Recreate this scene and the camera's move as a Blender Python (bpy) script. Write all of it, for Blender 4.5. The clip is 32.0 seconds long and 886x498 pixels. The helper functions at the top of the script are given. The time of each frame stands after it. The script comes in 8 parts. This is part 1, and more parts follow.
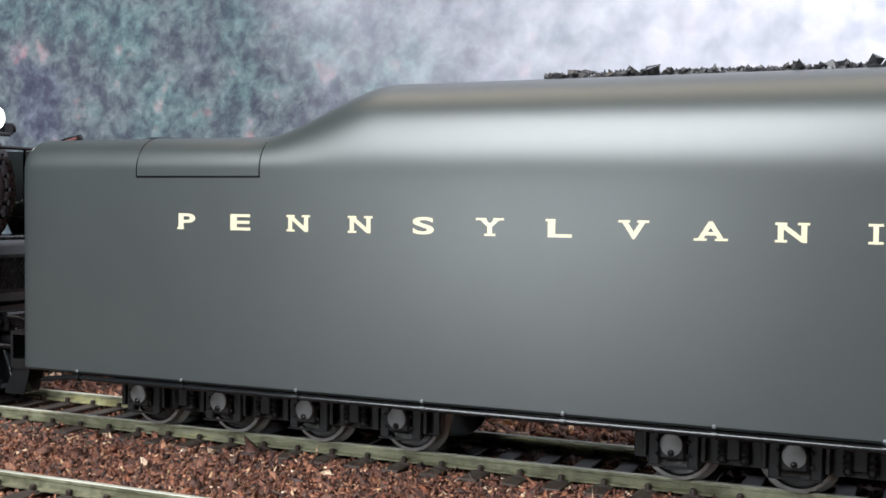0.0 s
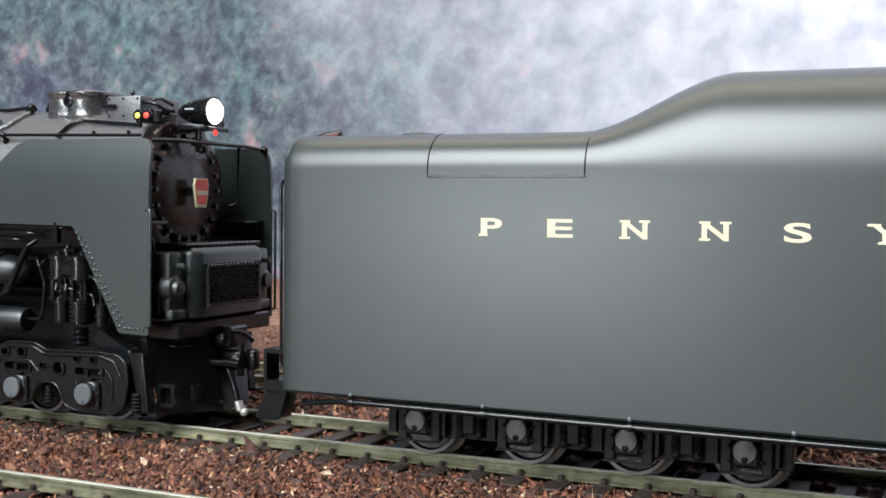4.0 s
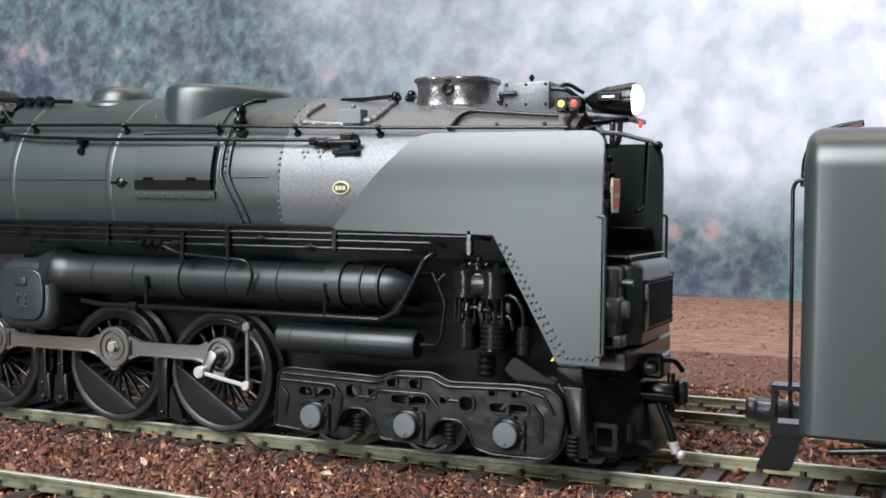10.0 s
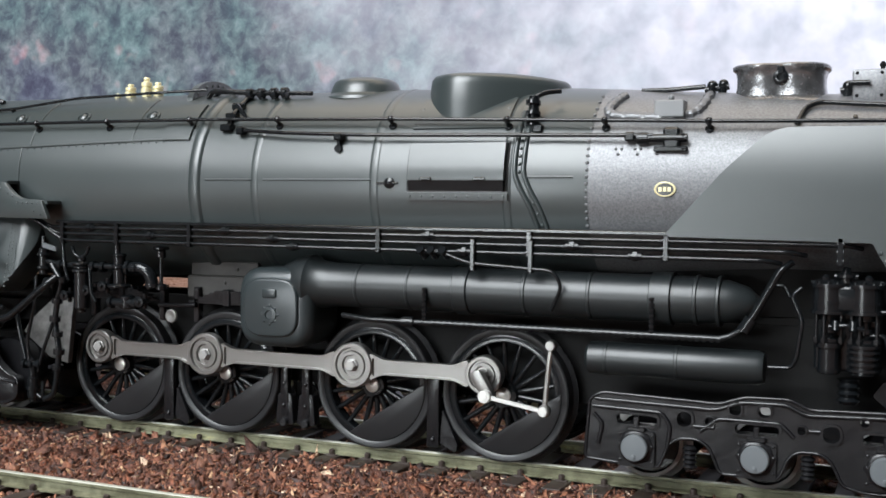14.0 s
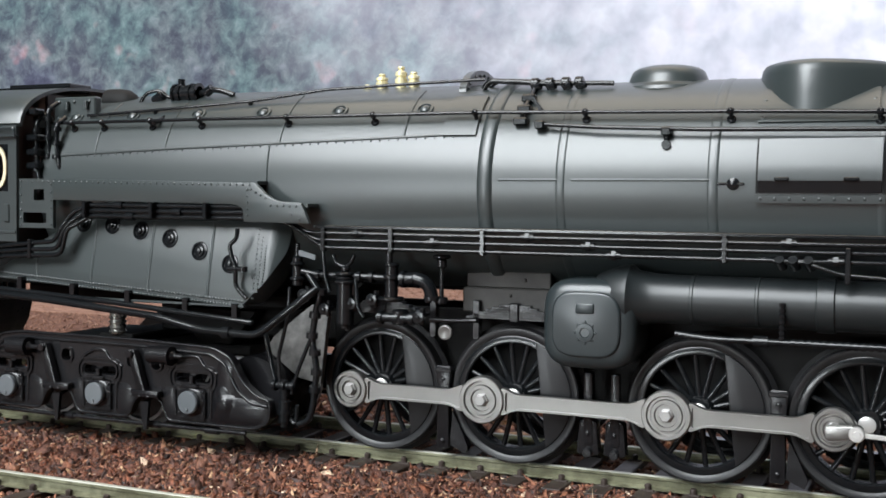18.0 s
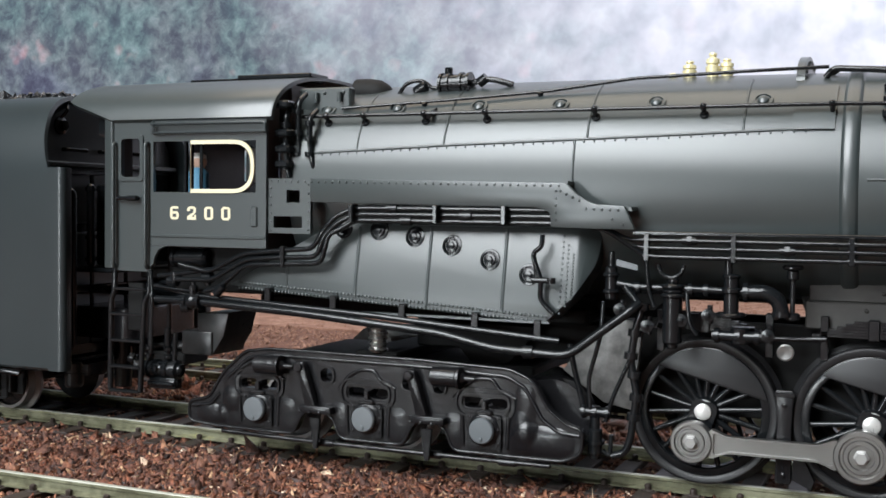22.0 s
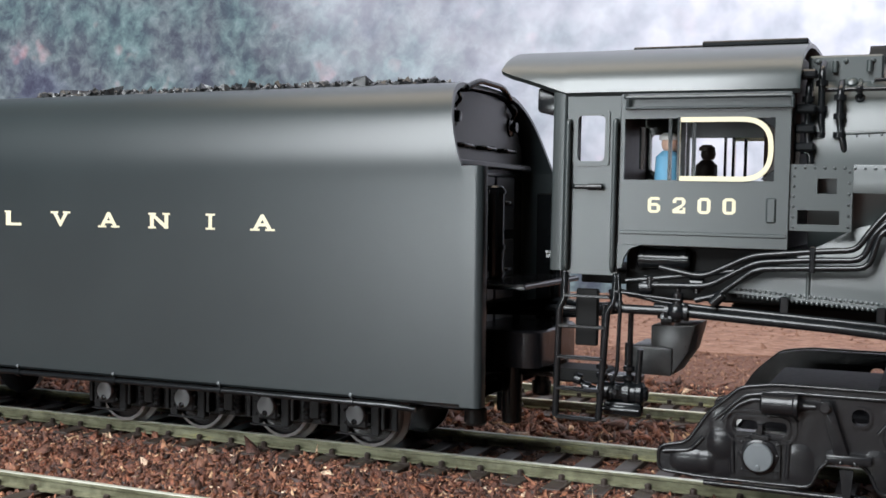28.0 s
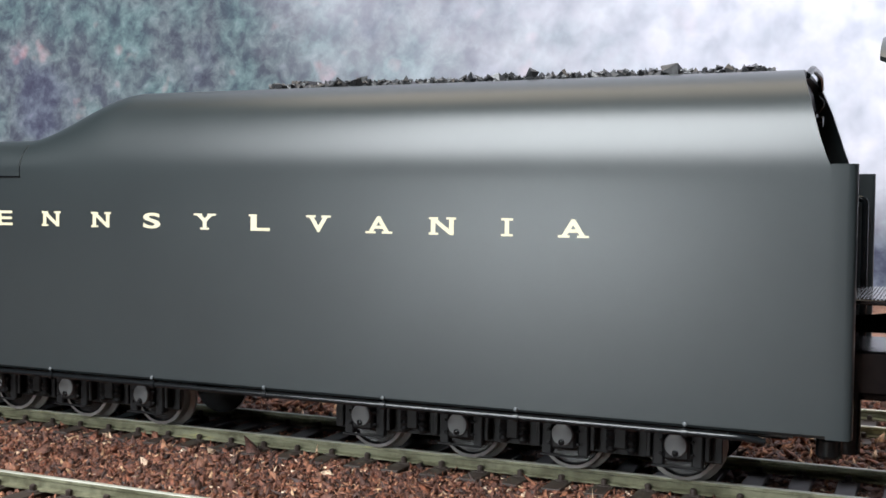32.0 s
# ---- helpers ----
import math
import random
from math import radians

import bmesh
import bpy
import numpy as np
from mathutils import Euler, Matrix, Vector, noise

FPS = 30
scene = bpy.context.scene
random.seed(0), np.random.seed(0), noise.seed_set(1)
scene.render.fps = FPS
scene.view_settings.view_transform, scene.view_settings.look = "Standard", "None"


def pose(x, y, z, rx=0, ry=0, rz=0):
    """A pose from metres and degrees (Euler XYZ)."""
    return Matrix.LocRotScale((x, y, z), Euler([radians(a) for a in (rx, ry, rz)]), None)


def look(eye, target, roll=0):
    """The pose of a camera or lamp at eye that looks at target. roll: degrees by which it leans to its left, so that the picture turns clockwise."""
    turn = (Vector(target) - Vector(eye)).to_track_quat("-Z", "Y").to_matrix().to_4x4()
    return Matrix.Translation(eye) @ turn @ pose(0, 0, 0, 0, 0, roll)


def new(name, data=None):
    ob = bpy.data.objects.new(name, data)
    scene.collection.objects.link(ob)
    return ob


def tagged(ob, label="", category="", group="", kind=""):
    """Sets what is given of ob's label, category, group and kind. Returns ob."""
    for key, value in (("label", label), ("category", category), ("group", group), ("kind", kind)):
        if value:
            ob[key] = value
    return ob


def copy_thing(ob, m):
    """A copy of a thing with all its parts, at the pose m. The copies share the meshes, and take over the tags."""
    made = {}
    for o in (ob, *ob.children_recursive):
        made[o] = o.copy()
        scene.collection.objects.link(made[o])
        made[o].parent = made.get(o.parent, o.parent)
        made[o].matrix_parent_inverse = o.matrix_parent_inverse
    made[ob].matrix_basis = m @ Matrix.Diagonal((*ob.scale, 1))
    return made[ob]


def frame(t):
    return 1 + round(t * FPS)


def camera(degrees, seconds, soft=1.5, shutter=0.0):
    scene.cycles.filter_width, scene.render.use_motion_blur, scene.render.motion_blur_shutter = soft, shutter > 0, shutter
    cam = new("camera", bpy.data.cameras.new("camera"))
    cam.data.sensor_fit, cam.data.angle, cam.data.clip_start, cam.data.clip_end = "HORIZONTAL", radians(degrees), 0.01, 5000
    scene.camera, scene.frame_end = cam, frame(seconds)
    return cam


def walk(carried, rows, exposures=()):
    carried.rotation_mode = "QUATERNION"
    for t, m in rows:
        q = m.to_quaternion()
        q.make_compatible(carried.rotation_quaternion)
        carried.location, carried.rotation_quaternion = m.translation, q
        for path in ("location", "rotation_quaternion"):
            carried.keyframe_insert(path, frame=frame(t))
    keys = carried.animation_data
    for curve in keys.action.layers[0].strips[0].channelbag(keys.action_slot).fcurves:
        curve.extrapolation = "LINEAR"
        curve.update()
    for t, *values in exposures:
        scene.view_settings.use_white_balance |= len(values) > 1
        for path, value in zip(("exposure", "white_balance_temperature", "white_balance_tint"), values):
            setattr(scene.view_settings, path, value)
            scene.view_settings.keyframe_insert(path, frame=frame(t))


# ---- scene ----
# All lengths below are in model millimetres (1:87) and are turned into metres by MM.
MM = 0.001
cam = camera(42.77, 32.0, soft=1.6)
EYE = Vector((0.0, -0.16177, 0.03659))
YAW, PITCH, ROLL = radians(23.70), radians(-2.14), 0.655
AIM = EYE + Vector((-math.sin(YAW) * math.cos(PITCH), math.cos(YAW) * math.cos(PITCH), math.sin(PITCH)))
STAND = look(EYE, AIM, ROLL)
walk(cam, [(0.0, STAND), (32.0, STAND)])

# ---- light: a layout room's unseen lamps: large window-like front, low front, ceiling ----
world = bpy.data.worlds.new("room_air")
scene.world = world
world.use_nodes = True
world.node_tree.nodes["Background"].inputs[0].default_value = (0.8, 0.88, 1.0, 1)
world.node_tree.nodes["Background"].inputs[1].default_value = 0.25


def area_lamp(name, eye, target, w, h, watts, color):
    data = bpy.data.lights.new(name, "AREA")
    data.shape, data.size, data.size_y, data.energy, data.color = "RECTANGLE", w, h, watts, color
    ob = new(name, data)
    ob.matrix_world = look(eye, target)
    return ob


area_lamp("front_lamp", (-0.35, -0.90, 0.80), (-0.12, 0.0, 0.03), 0.68, 0.88, 35.0, (0.915, 0.965, 1.0))
# Unseen low lamp, placed by the soft glow on the tender side.
area_lamp("bench_lamp", (-0.41, -1.10, -0.01), (-0.10, 0.0, 0.03), 0.30, 0.16, 5.2, (0.89, 0.965, 1.0))
area_lamp("ceiling_lamp", (-0.10, 0.16, 1.10), (-0.10, 0.14, 0.0), 1.3, 0.5, 7.0, (1.0, 0.86, 0.70))
scene.view_settings.exposure = 0.0


# ---- materials ----
def material(name, build):
    m = bpy.data.materials.new(name)
    m.use_nodes = True
    tree = m.node_tree
    build(tree, tree.nodes["Principled BSDF"])
    return m


def ramp(tree, fac, stops):
    node = tree.nodes.new("ShaderNodeValToRGB")
    el = node.color_ramp.elements
    el[0].position, el[0].color = stops[0][0], (*stops[0][1], 1)
    el[1].position, el[1].color = stops[-1][0], (*stops[-1][1], 1)
    for p, c in stops[1:-1]:
        e = el.new(p)
        e.color = (*c, 1)
    tree.links.new(fac, node.inputs[0])
    return node.outputs[0]


def grain(tree, scale, detail=4, rough=0.6, stretch=(1, 1, 1)):
    tc = tree.nodes.new("ShaderNodeTexCoord")
    mp = tree.nodes.new("ShaderNodeMapping")
    mp.inputs["Scale"].default_value = stretch
    n = tree.nodes.new("ShaderNodeTexNoise")
    n.inputs["Scale"].default_value, n.inputs["Detail"].default_value, n.inputs["Roughness"].default_value = scale, detail, rough
    tree.links.new(tc.outputs["Object"], mp.inputs[0])
    tree.links.new(mp.outputs[0], n.inputs["Vector"])
    return n.outputs[0]


def bump(tree, bsdf, height, strength, dist):
    b = tree.nodes.new("ShaderNodeBump")
    b.inputs["Strength"].default_value, b.inputs["Distance"].default_value = strength, dist
    tree.links.new(height, b.inputs["Height"])
    tree.links.new(b.outputs[0], bsdf.inputs["Normal"])


def painted(name, dark, light, rough, metal=0.0, fine=900.0, coarse=60.0, relief=0.15, spread=0.08, spec=0.5, wavy=0.0):
    """Paint or metal with faint dust at a coarse and grain at a fine scale."""

    def build(tree, bsdf):
        c = ramp(tree, grain(tree, coarse), [(0.3, dark), (0.7, light)])
        tree.links.new(c, bsdf.inputs["Base Color"])
        g = grain(tree, fine)
        r = tree.nodes.new("ShaderNodeMapRange")
        r.inputs["To Min"].default_value, r.inputs["To Max"].default_value = rough - spread, rough + spread
        tree.links.new(g, r.inputs["Value"])
        tree.links.new(r.outputs[0], bsdf.inputs["Roughness"])
        bsdf.inputs["Metallic"].default_value = metal
        bsdf.inputs["Specular IOR Level"].default_value = spec
        if relief:
            bump(tree, bsdf, g, relief, 0.00006)
        if wavy:
            bump(tree, bsdf, grain(tree, 190, 3), 0.5, wavy)

    return material(name, build)


PAINT = painted("dark_green_grey_paint", (0.027, 0.034, 0.035), (0.032, 0.040, 0.040), 0.34, relief=0.02, spec=0.70, spread=0.02)
PAINT2 = painted("dark_brunswick_paint", (0.019, 0.025, 0.027), (0.023, 0.030, 0.032), 0.31, relief=0.02, spec=0.55, spread=0.02)
BLACK = painted("satin_black_paint", (0.005, 0.006, 0.007), (0.008, 0.009, 0.010), 0.19, spec=0.35, relief=0.0, spread=0.015)
FRAME = painted("cast_black_frame", (0.005, 0.005, 0.006), (0.011, 0.011, 0.012), 0.26, spec=0.40, relief=0.0, spread=0.02, wavy=0.0004)
TRUCKBLACK = painted("dusty_black_truck", (0.006, 0.006, 0.007), (0.011, 0.011, 0.012), 0.5, spec=0.3, relief=0.1, coarse=300)
# Matt black castings; depth shade below the boiler is put into the colour too.
MATTE_SHADE = painted("matt_black_shade_casting", (0.004, 0.004, 0.004), (0.008, 0.008, 0.008), 0.65, spec=0.2, relief=0.1, fine=1500)
ASHGREY = painted("dull_ashpan_grey", (0.016, 0.015, 0.014), (0.042, 0.040, 0.037), 0.6, relief=0.3, coarse=220)
SATIN = painted("satin_pipe_black", (0.011, 0.014, 0.015), (0.016, 0.019, 0.020), 0.36, spec=0.5, relief=0.02, spread=0.03)
GRAPHITE = painted("graphite_smokebox", (0.10, 0.102, 0.107), (0.18, 0.182, 0.188), 0.40, metal=0.45, relief=0.8, fine=3000, coarse=3400, spread=0.14)
STACKGREY = painted("dark_graphite", (0.10, 0.10, 0.102), (0.22, 0.22, 0.225), 0.25, metal=0.75, relief=0.5, fine=1900, coarse=1200, spread=0.10)
STEEL = painted("brushed_rod_steel", (0.20, 0.196, 0.19), (0.29, 0.283, 0.272), 0.33, metal=0.92, relief=0.08, fine=1800)
BRIGHT = painted("bright_nickel", (0.54, 0.53, 0.51), (0.64, 0.63, 0.61), 0.30, metal=0.5, relief=0.1)
TYRE = painted("blackened_tyre", (0.010, 0.010, 0.011), (0.016, 0.016, 0.017), 0.36, spec=0.4, relief=0.05, spread=0.03)
TREAD = painted("worn_wheel_tread", (0.45, 0.44, 0.42), (0.62, 0.60, 0.57), 0.28, metal=0.9, relief=0.1)
JOURNAL = painted("grey_journal_cap", (0.085, 0.095, 0.102), (0.115, 0.125, 0.132), 0.36, relief=0.10, fine=1600)
CAPGREY = painted("light_grey_journal_cap", (0.14, 0.145, 0.15), (0.20, 0.205, 0.21), 0.42, relief=0.1)
WHEELGREY = painted("dull_wheel_grey", (0.26, 0.255, 0.245), (0.36, 0.35, 0.34), 0.42, metal=0.5)
GOLD = painted("cream_gold_lettering", (0.64, 0.57, 0.38), (0.73, 0.67, 0.48), 0.5, relief=0.0)
BRASS = painted("pale_brass", (0.62, 0.55, 0.31), (0.72, 0.65, 0.40), 0.35, metal=0.25, relief=0.1)
RED = painted("keystone_red", (0.74, 0.05, 0.04), (0.82, 0.08, 0.06), 0.4, relief=0.0)
BROWN = painted("brown_sleeper_plastic", (0.024, 0.016, 0.013), (0.046, 0.032, 0.026), 0.5, relief=0.5, fine=700)
BLUE = painted("blue_overalls", (0.08, 0.22, 0.34), (0.10, 0.27, 0.40), 0.6, relief=0.0)
FLESH = painted("pink_plastic", (0.55, 0.34, 0.25), (0.62, 0.40, 0.30), 0.5, relief=0.0)
WHITE = painted("white_plastic", (0.75, 0.75, 0.73), (0.8, 0.8, 0.78), 0.5, relief=0.0)
YELLOW = painted("yellow_plastic", (0.7, 0.55, 0.05), (0.8, 0.65, 0.08), 0.45, relief=0.0)
ASHSHEET = painted("mottled_grey_ashpan", (0.05, 0.049, 0.047), (0.15, 0.146, 0.142), 0.45, metal=0.2, relief=0.5, fine=700, coarse=600, spread=0.1)
HOPPER = painted("worn_black_hopper", (0.020, 0.021, 0.022), (0.048, 0.048, 0.048), 0.30, relief=0.5, fine=900, coarse=500, spread=0.08)
INSIDE = painted("dark_brown_cab_lining", (0.030, 0.018, 0.014), (0.05, 0.03, 0.024), 0.5, relief=0.0)


def glow(name, color, strength):
    def build(tree, bsdf):
        bsdf.inputs["Base Color"].default_value = (*color, 1)
        bsdf.inputs["Emission Color"].default_value = (*color, 1)
        bsdf.inputs["Emission Strength"].default_value = strength

    return material(name, build)


LAMP = glow("lit_headlight_lens", (1.0, 0.96, 0.86), 6.0)
LAMPRED = glow("lit_red_marker", (1.0, 0.06, 0.04), 1.2)
LAMPYEL = glow("lit_yellow_marker", (1.0, 0.72, 0.12), 1.2)


def coal_build(tree, bsdf):
    geo = tree.nodes.new("ShaderNodeNewGeometry")
    c = ramp(tree, geo.outputs["Random Per Island"], [(0.0, (0.012, 0.012, 0.013)), (0.7, (0.035, 0.036, 0.038)), (1.0, (0.10, 0.10, 0.105))])
    tree.links.new(c, bsdf.inputs["Base Color"])
    bsdf.inputs["Roughness"].default_value = 0.3
    bump(tree, bsdf, grain(tree, 1500), 0.4, 0.0002)


COAL = material("crushed_coal", coal_build)


def ballast_build(tree, bsdf):
    geo = tree.nodes.new("ShaderNodeNewGeometry")
    c = ramp(tree, geo.outputs["Random Per Island"], [
        (0.0, (0.030, 0.017, 0.015)), (0.15, (0.13, 0.050, 0.032)), (0.30, (0.070, 0.034, 0.027)), (0.43, (0.27, 0.095, 0.050)),
        (0.56, (0.17, 0.070, 0.045)), (0.67, (0.34, 0.145, 0.080)), (0.77, (0.045, 0.042, 0.046)), (0.87, (0.24, 0.10, 0.062)), (0.935, (0.42, 0.21, 0.12)), (0.972, (0.62, 0.42, 0.25)), (1.0, (0.72, 0.60, 0.48))])
    mix = tree.nodes.new("ShaderNodeMix")
    mix.data_type, mix.blend_type = "RGBA", "MULTIPLY"
    mix.inputs["Factor"].default_value = 0.9
    tree.links.new(c, mix.inputs["A"])
    tree.links.new(ramp(tree, grain(tree, 1700, 5, 0.7), [(0.32, (0.25, 0.22, 0.22)), (0.5, (0.95, 0.9, 0.88)), (0.68, (1.6, 1.5, 1.45))]), mix.inputs["B"])
    tree.links.new(mix.outputs["Result"], bsdf.inputs["Base Color"])
    bsdf.inputs["Roughness"].default_value = 0.62
    bump(tree, bsdf, grain(tree, 2200, 5), 0.9, 0.0004)


BALLAST = material("brown_bark_ballast", ballast_build)


def bed_build(tree, bsdf):
    c = ramp(tree, grain(tree, 700, 6, 0.75), [(0.30, (0.03, 0.02, 0.016)), (0.48, (0.13, 0.055, 0.035)), (0.62, (0.20, 0.085, 0.052)), (0.75, (0.34, 0.17, 0.10))])
    tree.links.new(c, bsdf.inputs["Base Color"])
    bsdf.inputs["Roughness"].default_value = 0.8
    bump(tree, bsdf, grain(tree, 800, 6), 1.0, 0.0012)


BED = material("glued_ballast_bed", bed_build)


def farbed_build(tree, bsdf):
    c = ramp(tree, grain(tree, 260, 5, 0.6), [(0.32, (0.14, 0.066, 0.045)), (0.5, (0.235, 0.122, 0.083)), (0.66, (0.31, 0.18, 0.13))])
    tree.links.new(c, bsdf.inputs["Base Color"])
    bsdf.inputs["Roughness"].default_value = 0.85
    bump(tree, bsdf, grain(tree, 500, 5), 0.6, 0.001)


FARBED = material("pale_ballast_bed", farbed_build)


def rail_build(tree, bsdf):
    c = ramp(tree, grain(tree, 60, 6, 0.7, (0.5, 1, 3)), [(0.30, (0.08, 0.082, 0.05)), (0.45, (0.19, 0.19, 0.12)), (0.56, (0.28, 0.28, 0.19)), (0.62, (0.40, 0.38, 0.18)), (0.72, (0.36, 0.36, 0.28))])
    dirt = tree.nodes.new("ShaderNodeMix")
    dirt.data_type, dirt.blend_type = "RGBA", "MULTIPLY"
    dirt.inputs["Factor"].default_value = 0.55
    tree.links.new(c, dirt.inputs["A"])
    tree.links.new(ramp(tree, grain(tree, 400, 5), [(0.36, (0.25, 0.22, 0.18)), (0.55, (1, 1, 1))]), dirt.inputs["B"])
    tree.links.new(dirt.outputs["Result"], bsdf.inputs["Base Color"])
    bsdf.inputs["Roughness"].default_value, bsdf.inputs["Metallic"].default_value = 0.42, 0.35
    bump(tree, bsdf, grain(tree, 900), 0.2, 0.0001)


RAIL = material("weathered_olive_rail", rail_build)
RAILTOP = painted("polished_rail_head", (0.45, 0.45, 0.39), (0.62, 0.62, 0.54), 0.42, metal=0.5, relief=0.1)


def backdrop_build(tree, bsdf):
    """A printed, soft view of a wooded hillside in blue-grey mist under a pale sky, with an added glow."""
    tc = tree.nodes.new("ShaderNodeTexCoord")
    sep = tree.nodes.new("ShaderNodeSeparateXYZ")
    tree.links.new(tc.outputs["Object"], sep.inputs[0])

    def math_node(op, a, b):
        n = tree.nodes.new("ShaderNodeMath")
        n.operation = op
        for i, v in enumerate((a, b)):
            if isinstance(v, float):
                n.inputs[i].default_value = v
            else:
                tree.links.new(v, n.inputs[i])
        return n.outputs[0]

    def strokes(scale, detail, rough, warp, stretch=(1, 1, 1), lean=0.0):
        mp = tree.nodes.new("ShaderNodeMapping")
        mp.inputs["Scale"].default_value, mp.inputs["Rotation"].default_value = stretch, (0, lean, 0)
        n = tree.nodes.new("ShaderNodeTexNoise")
        n.inputs["Scale"].default_value, n.inputs["Detail"].default_value = scale, detail
        n.inputs["Roughness"].default_value, n.inputs["Distortion"].default_value = rough, warp
        tree.links.new(tc.outputs["Object"], mp.inputs[0])
        tree.links.new(mp.outputs[0], n.inputs["Vector"])
        return n.outputs[0]

    clumps = strokes(52, 4.5, 0.66, 0.25)
    blades = strokes(150, 3.0, 0.6, 0.4, (1, 1, 1), 0.7)
    patches = math_node("ADD", math_node("MULTIPLY", clumps, 0.55), math_node("MULTIPLY", blades, 0.45))
    broad = grain(tree, 9, 3, 0.5)
    mist = math_node("ADD", math_node("MULTIPLY", math_node("ADD", sep.outputs[0], 0.262), 3.1), math_node("MULTIPLY", math_node("ADD", sep.outputs[2], -0.075), 2.2))
    mist = math_node("ADD", mist, math_node("MULTIPLY", math_node("ADD", broad, -0.5), 0.8))
    mist = math_node("ADD", mist, math_node("MULTIPLY", math_node("MINIMUM", math_node("ADD", sep.outputs[2], -0.054), 0.0), 22.0))
    fine = ramp(tree, patches, [(0.34, (0.026, 0.028, 0.046)), (0.44, (0.046, 0.054, 0.074)), (0.50, (0.068, 0.084, 0.100)), (0.56, (0.096, 0.118, 0.134)), (0.66, (0.150, 0.165, 0.190))])
    cast = ramp(tree, grain(tree, 24, 2.5, 0.5), [(0.34, (0.86, 0.82, 1.0)), (0.48, (1.0, 1.0, 1.0)), (0.64, (0.88, 1.12, 1.06))])
    woods = tree.nodes.new("ShaderNodeMix")
    woods.data_type, woods.blend_type = "RGBA", "MULTIPLY"
    woods.inputs["Factor"].default_value = 1.0
    tree.links.new(fine, woods.inputs["A"])
    tree.links.new(cast, woods.inputs["B"])
    rusty = ramp(tree, grain(tree, 52, 2, 0.5), [(0.62, (0, 0, 0)), (0.76, (0.22, 0.07, 0.07))])
    add = tree.nodes.new("ShaderNodeMix")
    add.data_type, add.blend_type = "RGBA", "ADD"
    add.inputs["Factor"].default_value = 0.7
    tree.links.new(woods.outputs["Result"], add.inputs["A"])
    tree.links.new(rusty, add.inputs["B"])
    sky = ramp(tree, strokes(58, 3, 0.5, 0.15), [(0.34, (0.37, 0.39, 0.46)), (0.5, (0.475, 0.485, 0.56)), (0.66, (0.57, 0.57, 0.645))])
    mix = tree.nodes.new("ShaderNodeMix")
    mix.data_type = "RGBA"
    r = tree.nodes.new("ShaderNodeMapRange")
    r.inputs["From Min"].default_value, r.inputs["From Max"].default_value = -0.14, 0.78
    tree.links.new(mist, r.inputs["Value"])
    tree.links.new(r.outputs[0], mix.inputs["Factor"])
    tree.links.new(add.outputs["Result"], mix.inputs["A"])
    tree.links.new(sky, mix.inputs["B"])
    tree.links.new(mix.outputs["Result"], bsdf.inputs["Base Color"])
    # The print also emits its own colours, to brighten it beyond the lamps.
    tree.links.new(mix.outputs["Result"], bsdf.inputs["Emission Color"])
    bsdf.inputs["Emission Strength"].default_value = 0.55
    bsdf.inputs["Roughness"].default_value = 0.9


BACKDROP = material("glowing_misty_hillside_print", backdrop_build)
PLASTER = painted("grey_plaster", (0.05, 0.05, 0.052), (0.07, 0.07, 0.072), 0.9, fine=80, coarse=3, relief=0.1)
TIMBER = painted("brown_ceiling_boards", (0.10, 0.065, 0.04), (0.13, 0.085, 0.055), 0.8, fine=60, coarse=4, relief=0.1)

# ---- geometry helpers ----
ORG = [Vector((0, 0, 0))]
PIV = {}


def mesh_of(name, bm, mats, sharp=0.6):
    bm.normal_update()
    for f in bm.faces:
        f.smooth = True
    for e in bm.edges:
        if len(e.link_faces) == 2 and e.calc_face_angle(0) > sharp:
            e.smooth = False
    me = bpy.data.meshes.new(name)
    bm.to_mesh(me)
    bm.free()
    for m in mats if isinstance(mats, (list, tuple)) else [mats]:
        me.materials.append(m)
    return me


def part(name, bm, mat, parent=None, label="", at=None):
    """Links a bmesh, drawn in model millimetres, as one mesh under parent. at: the pivot; else the thing's origin."""
    o = Vector(at) if at is not None else ORG[0]
    bmesh.ops.translate(bm, verts=bm.verts, vec=-o)
    bmesh.ops.scale(bm, verts=bm.verts, vec=(MM, MM, MM))
    ob = new(name, mesh_of(name, bm, mat))
    ob.location = (o - PIV.get(parent, Vector((0, 0, 0)))) * MM
    PIV[ob] = o
    if parent:
        ob.parent = parent
    if label:
        ob["label"] = label
    return ob


def root(name, x):
    ob = new(name)
    ORG[0] = Vector((x, 0, 0))
    PIV[ob] = ORG[0].copy()
    ob.location = ORG[0] * MM
    ob.empty_display_size = 0.01
    return ob


def BM():
    return bmesh.new()


def box(bm, x0, x1, y0, y1, z0, z1, bev=0.0, seg=1):
    m = Matrix.LocRotScale(((x0 + x1) / 2, (y0 + y1) / 2, (z0 + z1) / 2), None, (x1 - x0, y1 - y0, z1 - z0))
    vs = bmesh.ops.create_cube(bm, size=1.0, matrix=m)["verts"]
    if bev:
        es = list({e for v in vs for e in v.link_edges})
        bmesh.ops.bevel(bm, geom=es, offset=bev, segments=seg, affect="EDGES", profile=0.5, clamp_overlap=True)


def ring_frame(d):
    d = Vector(d).normalized()
    a = d.orthogonal().normalized() if abs(d.z) > 0.99 else Vector((0, 0, 1)).cross(d).normalized()
    return a, d.cross(a)


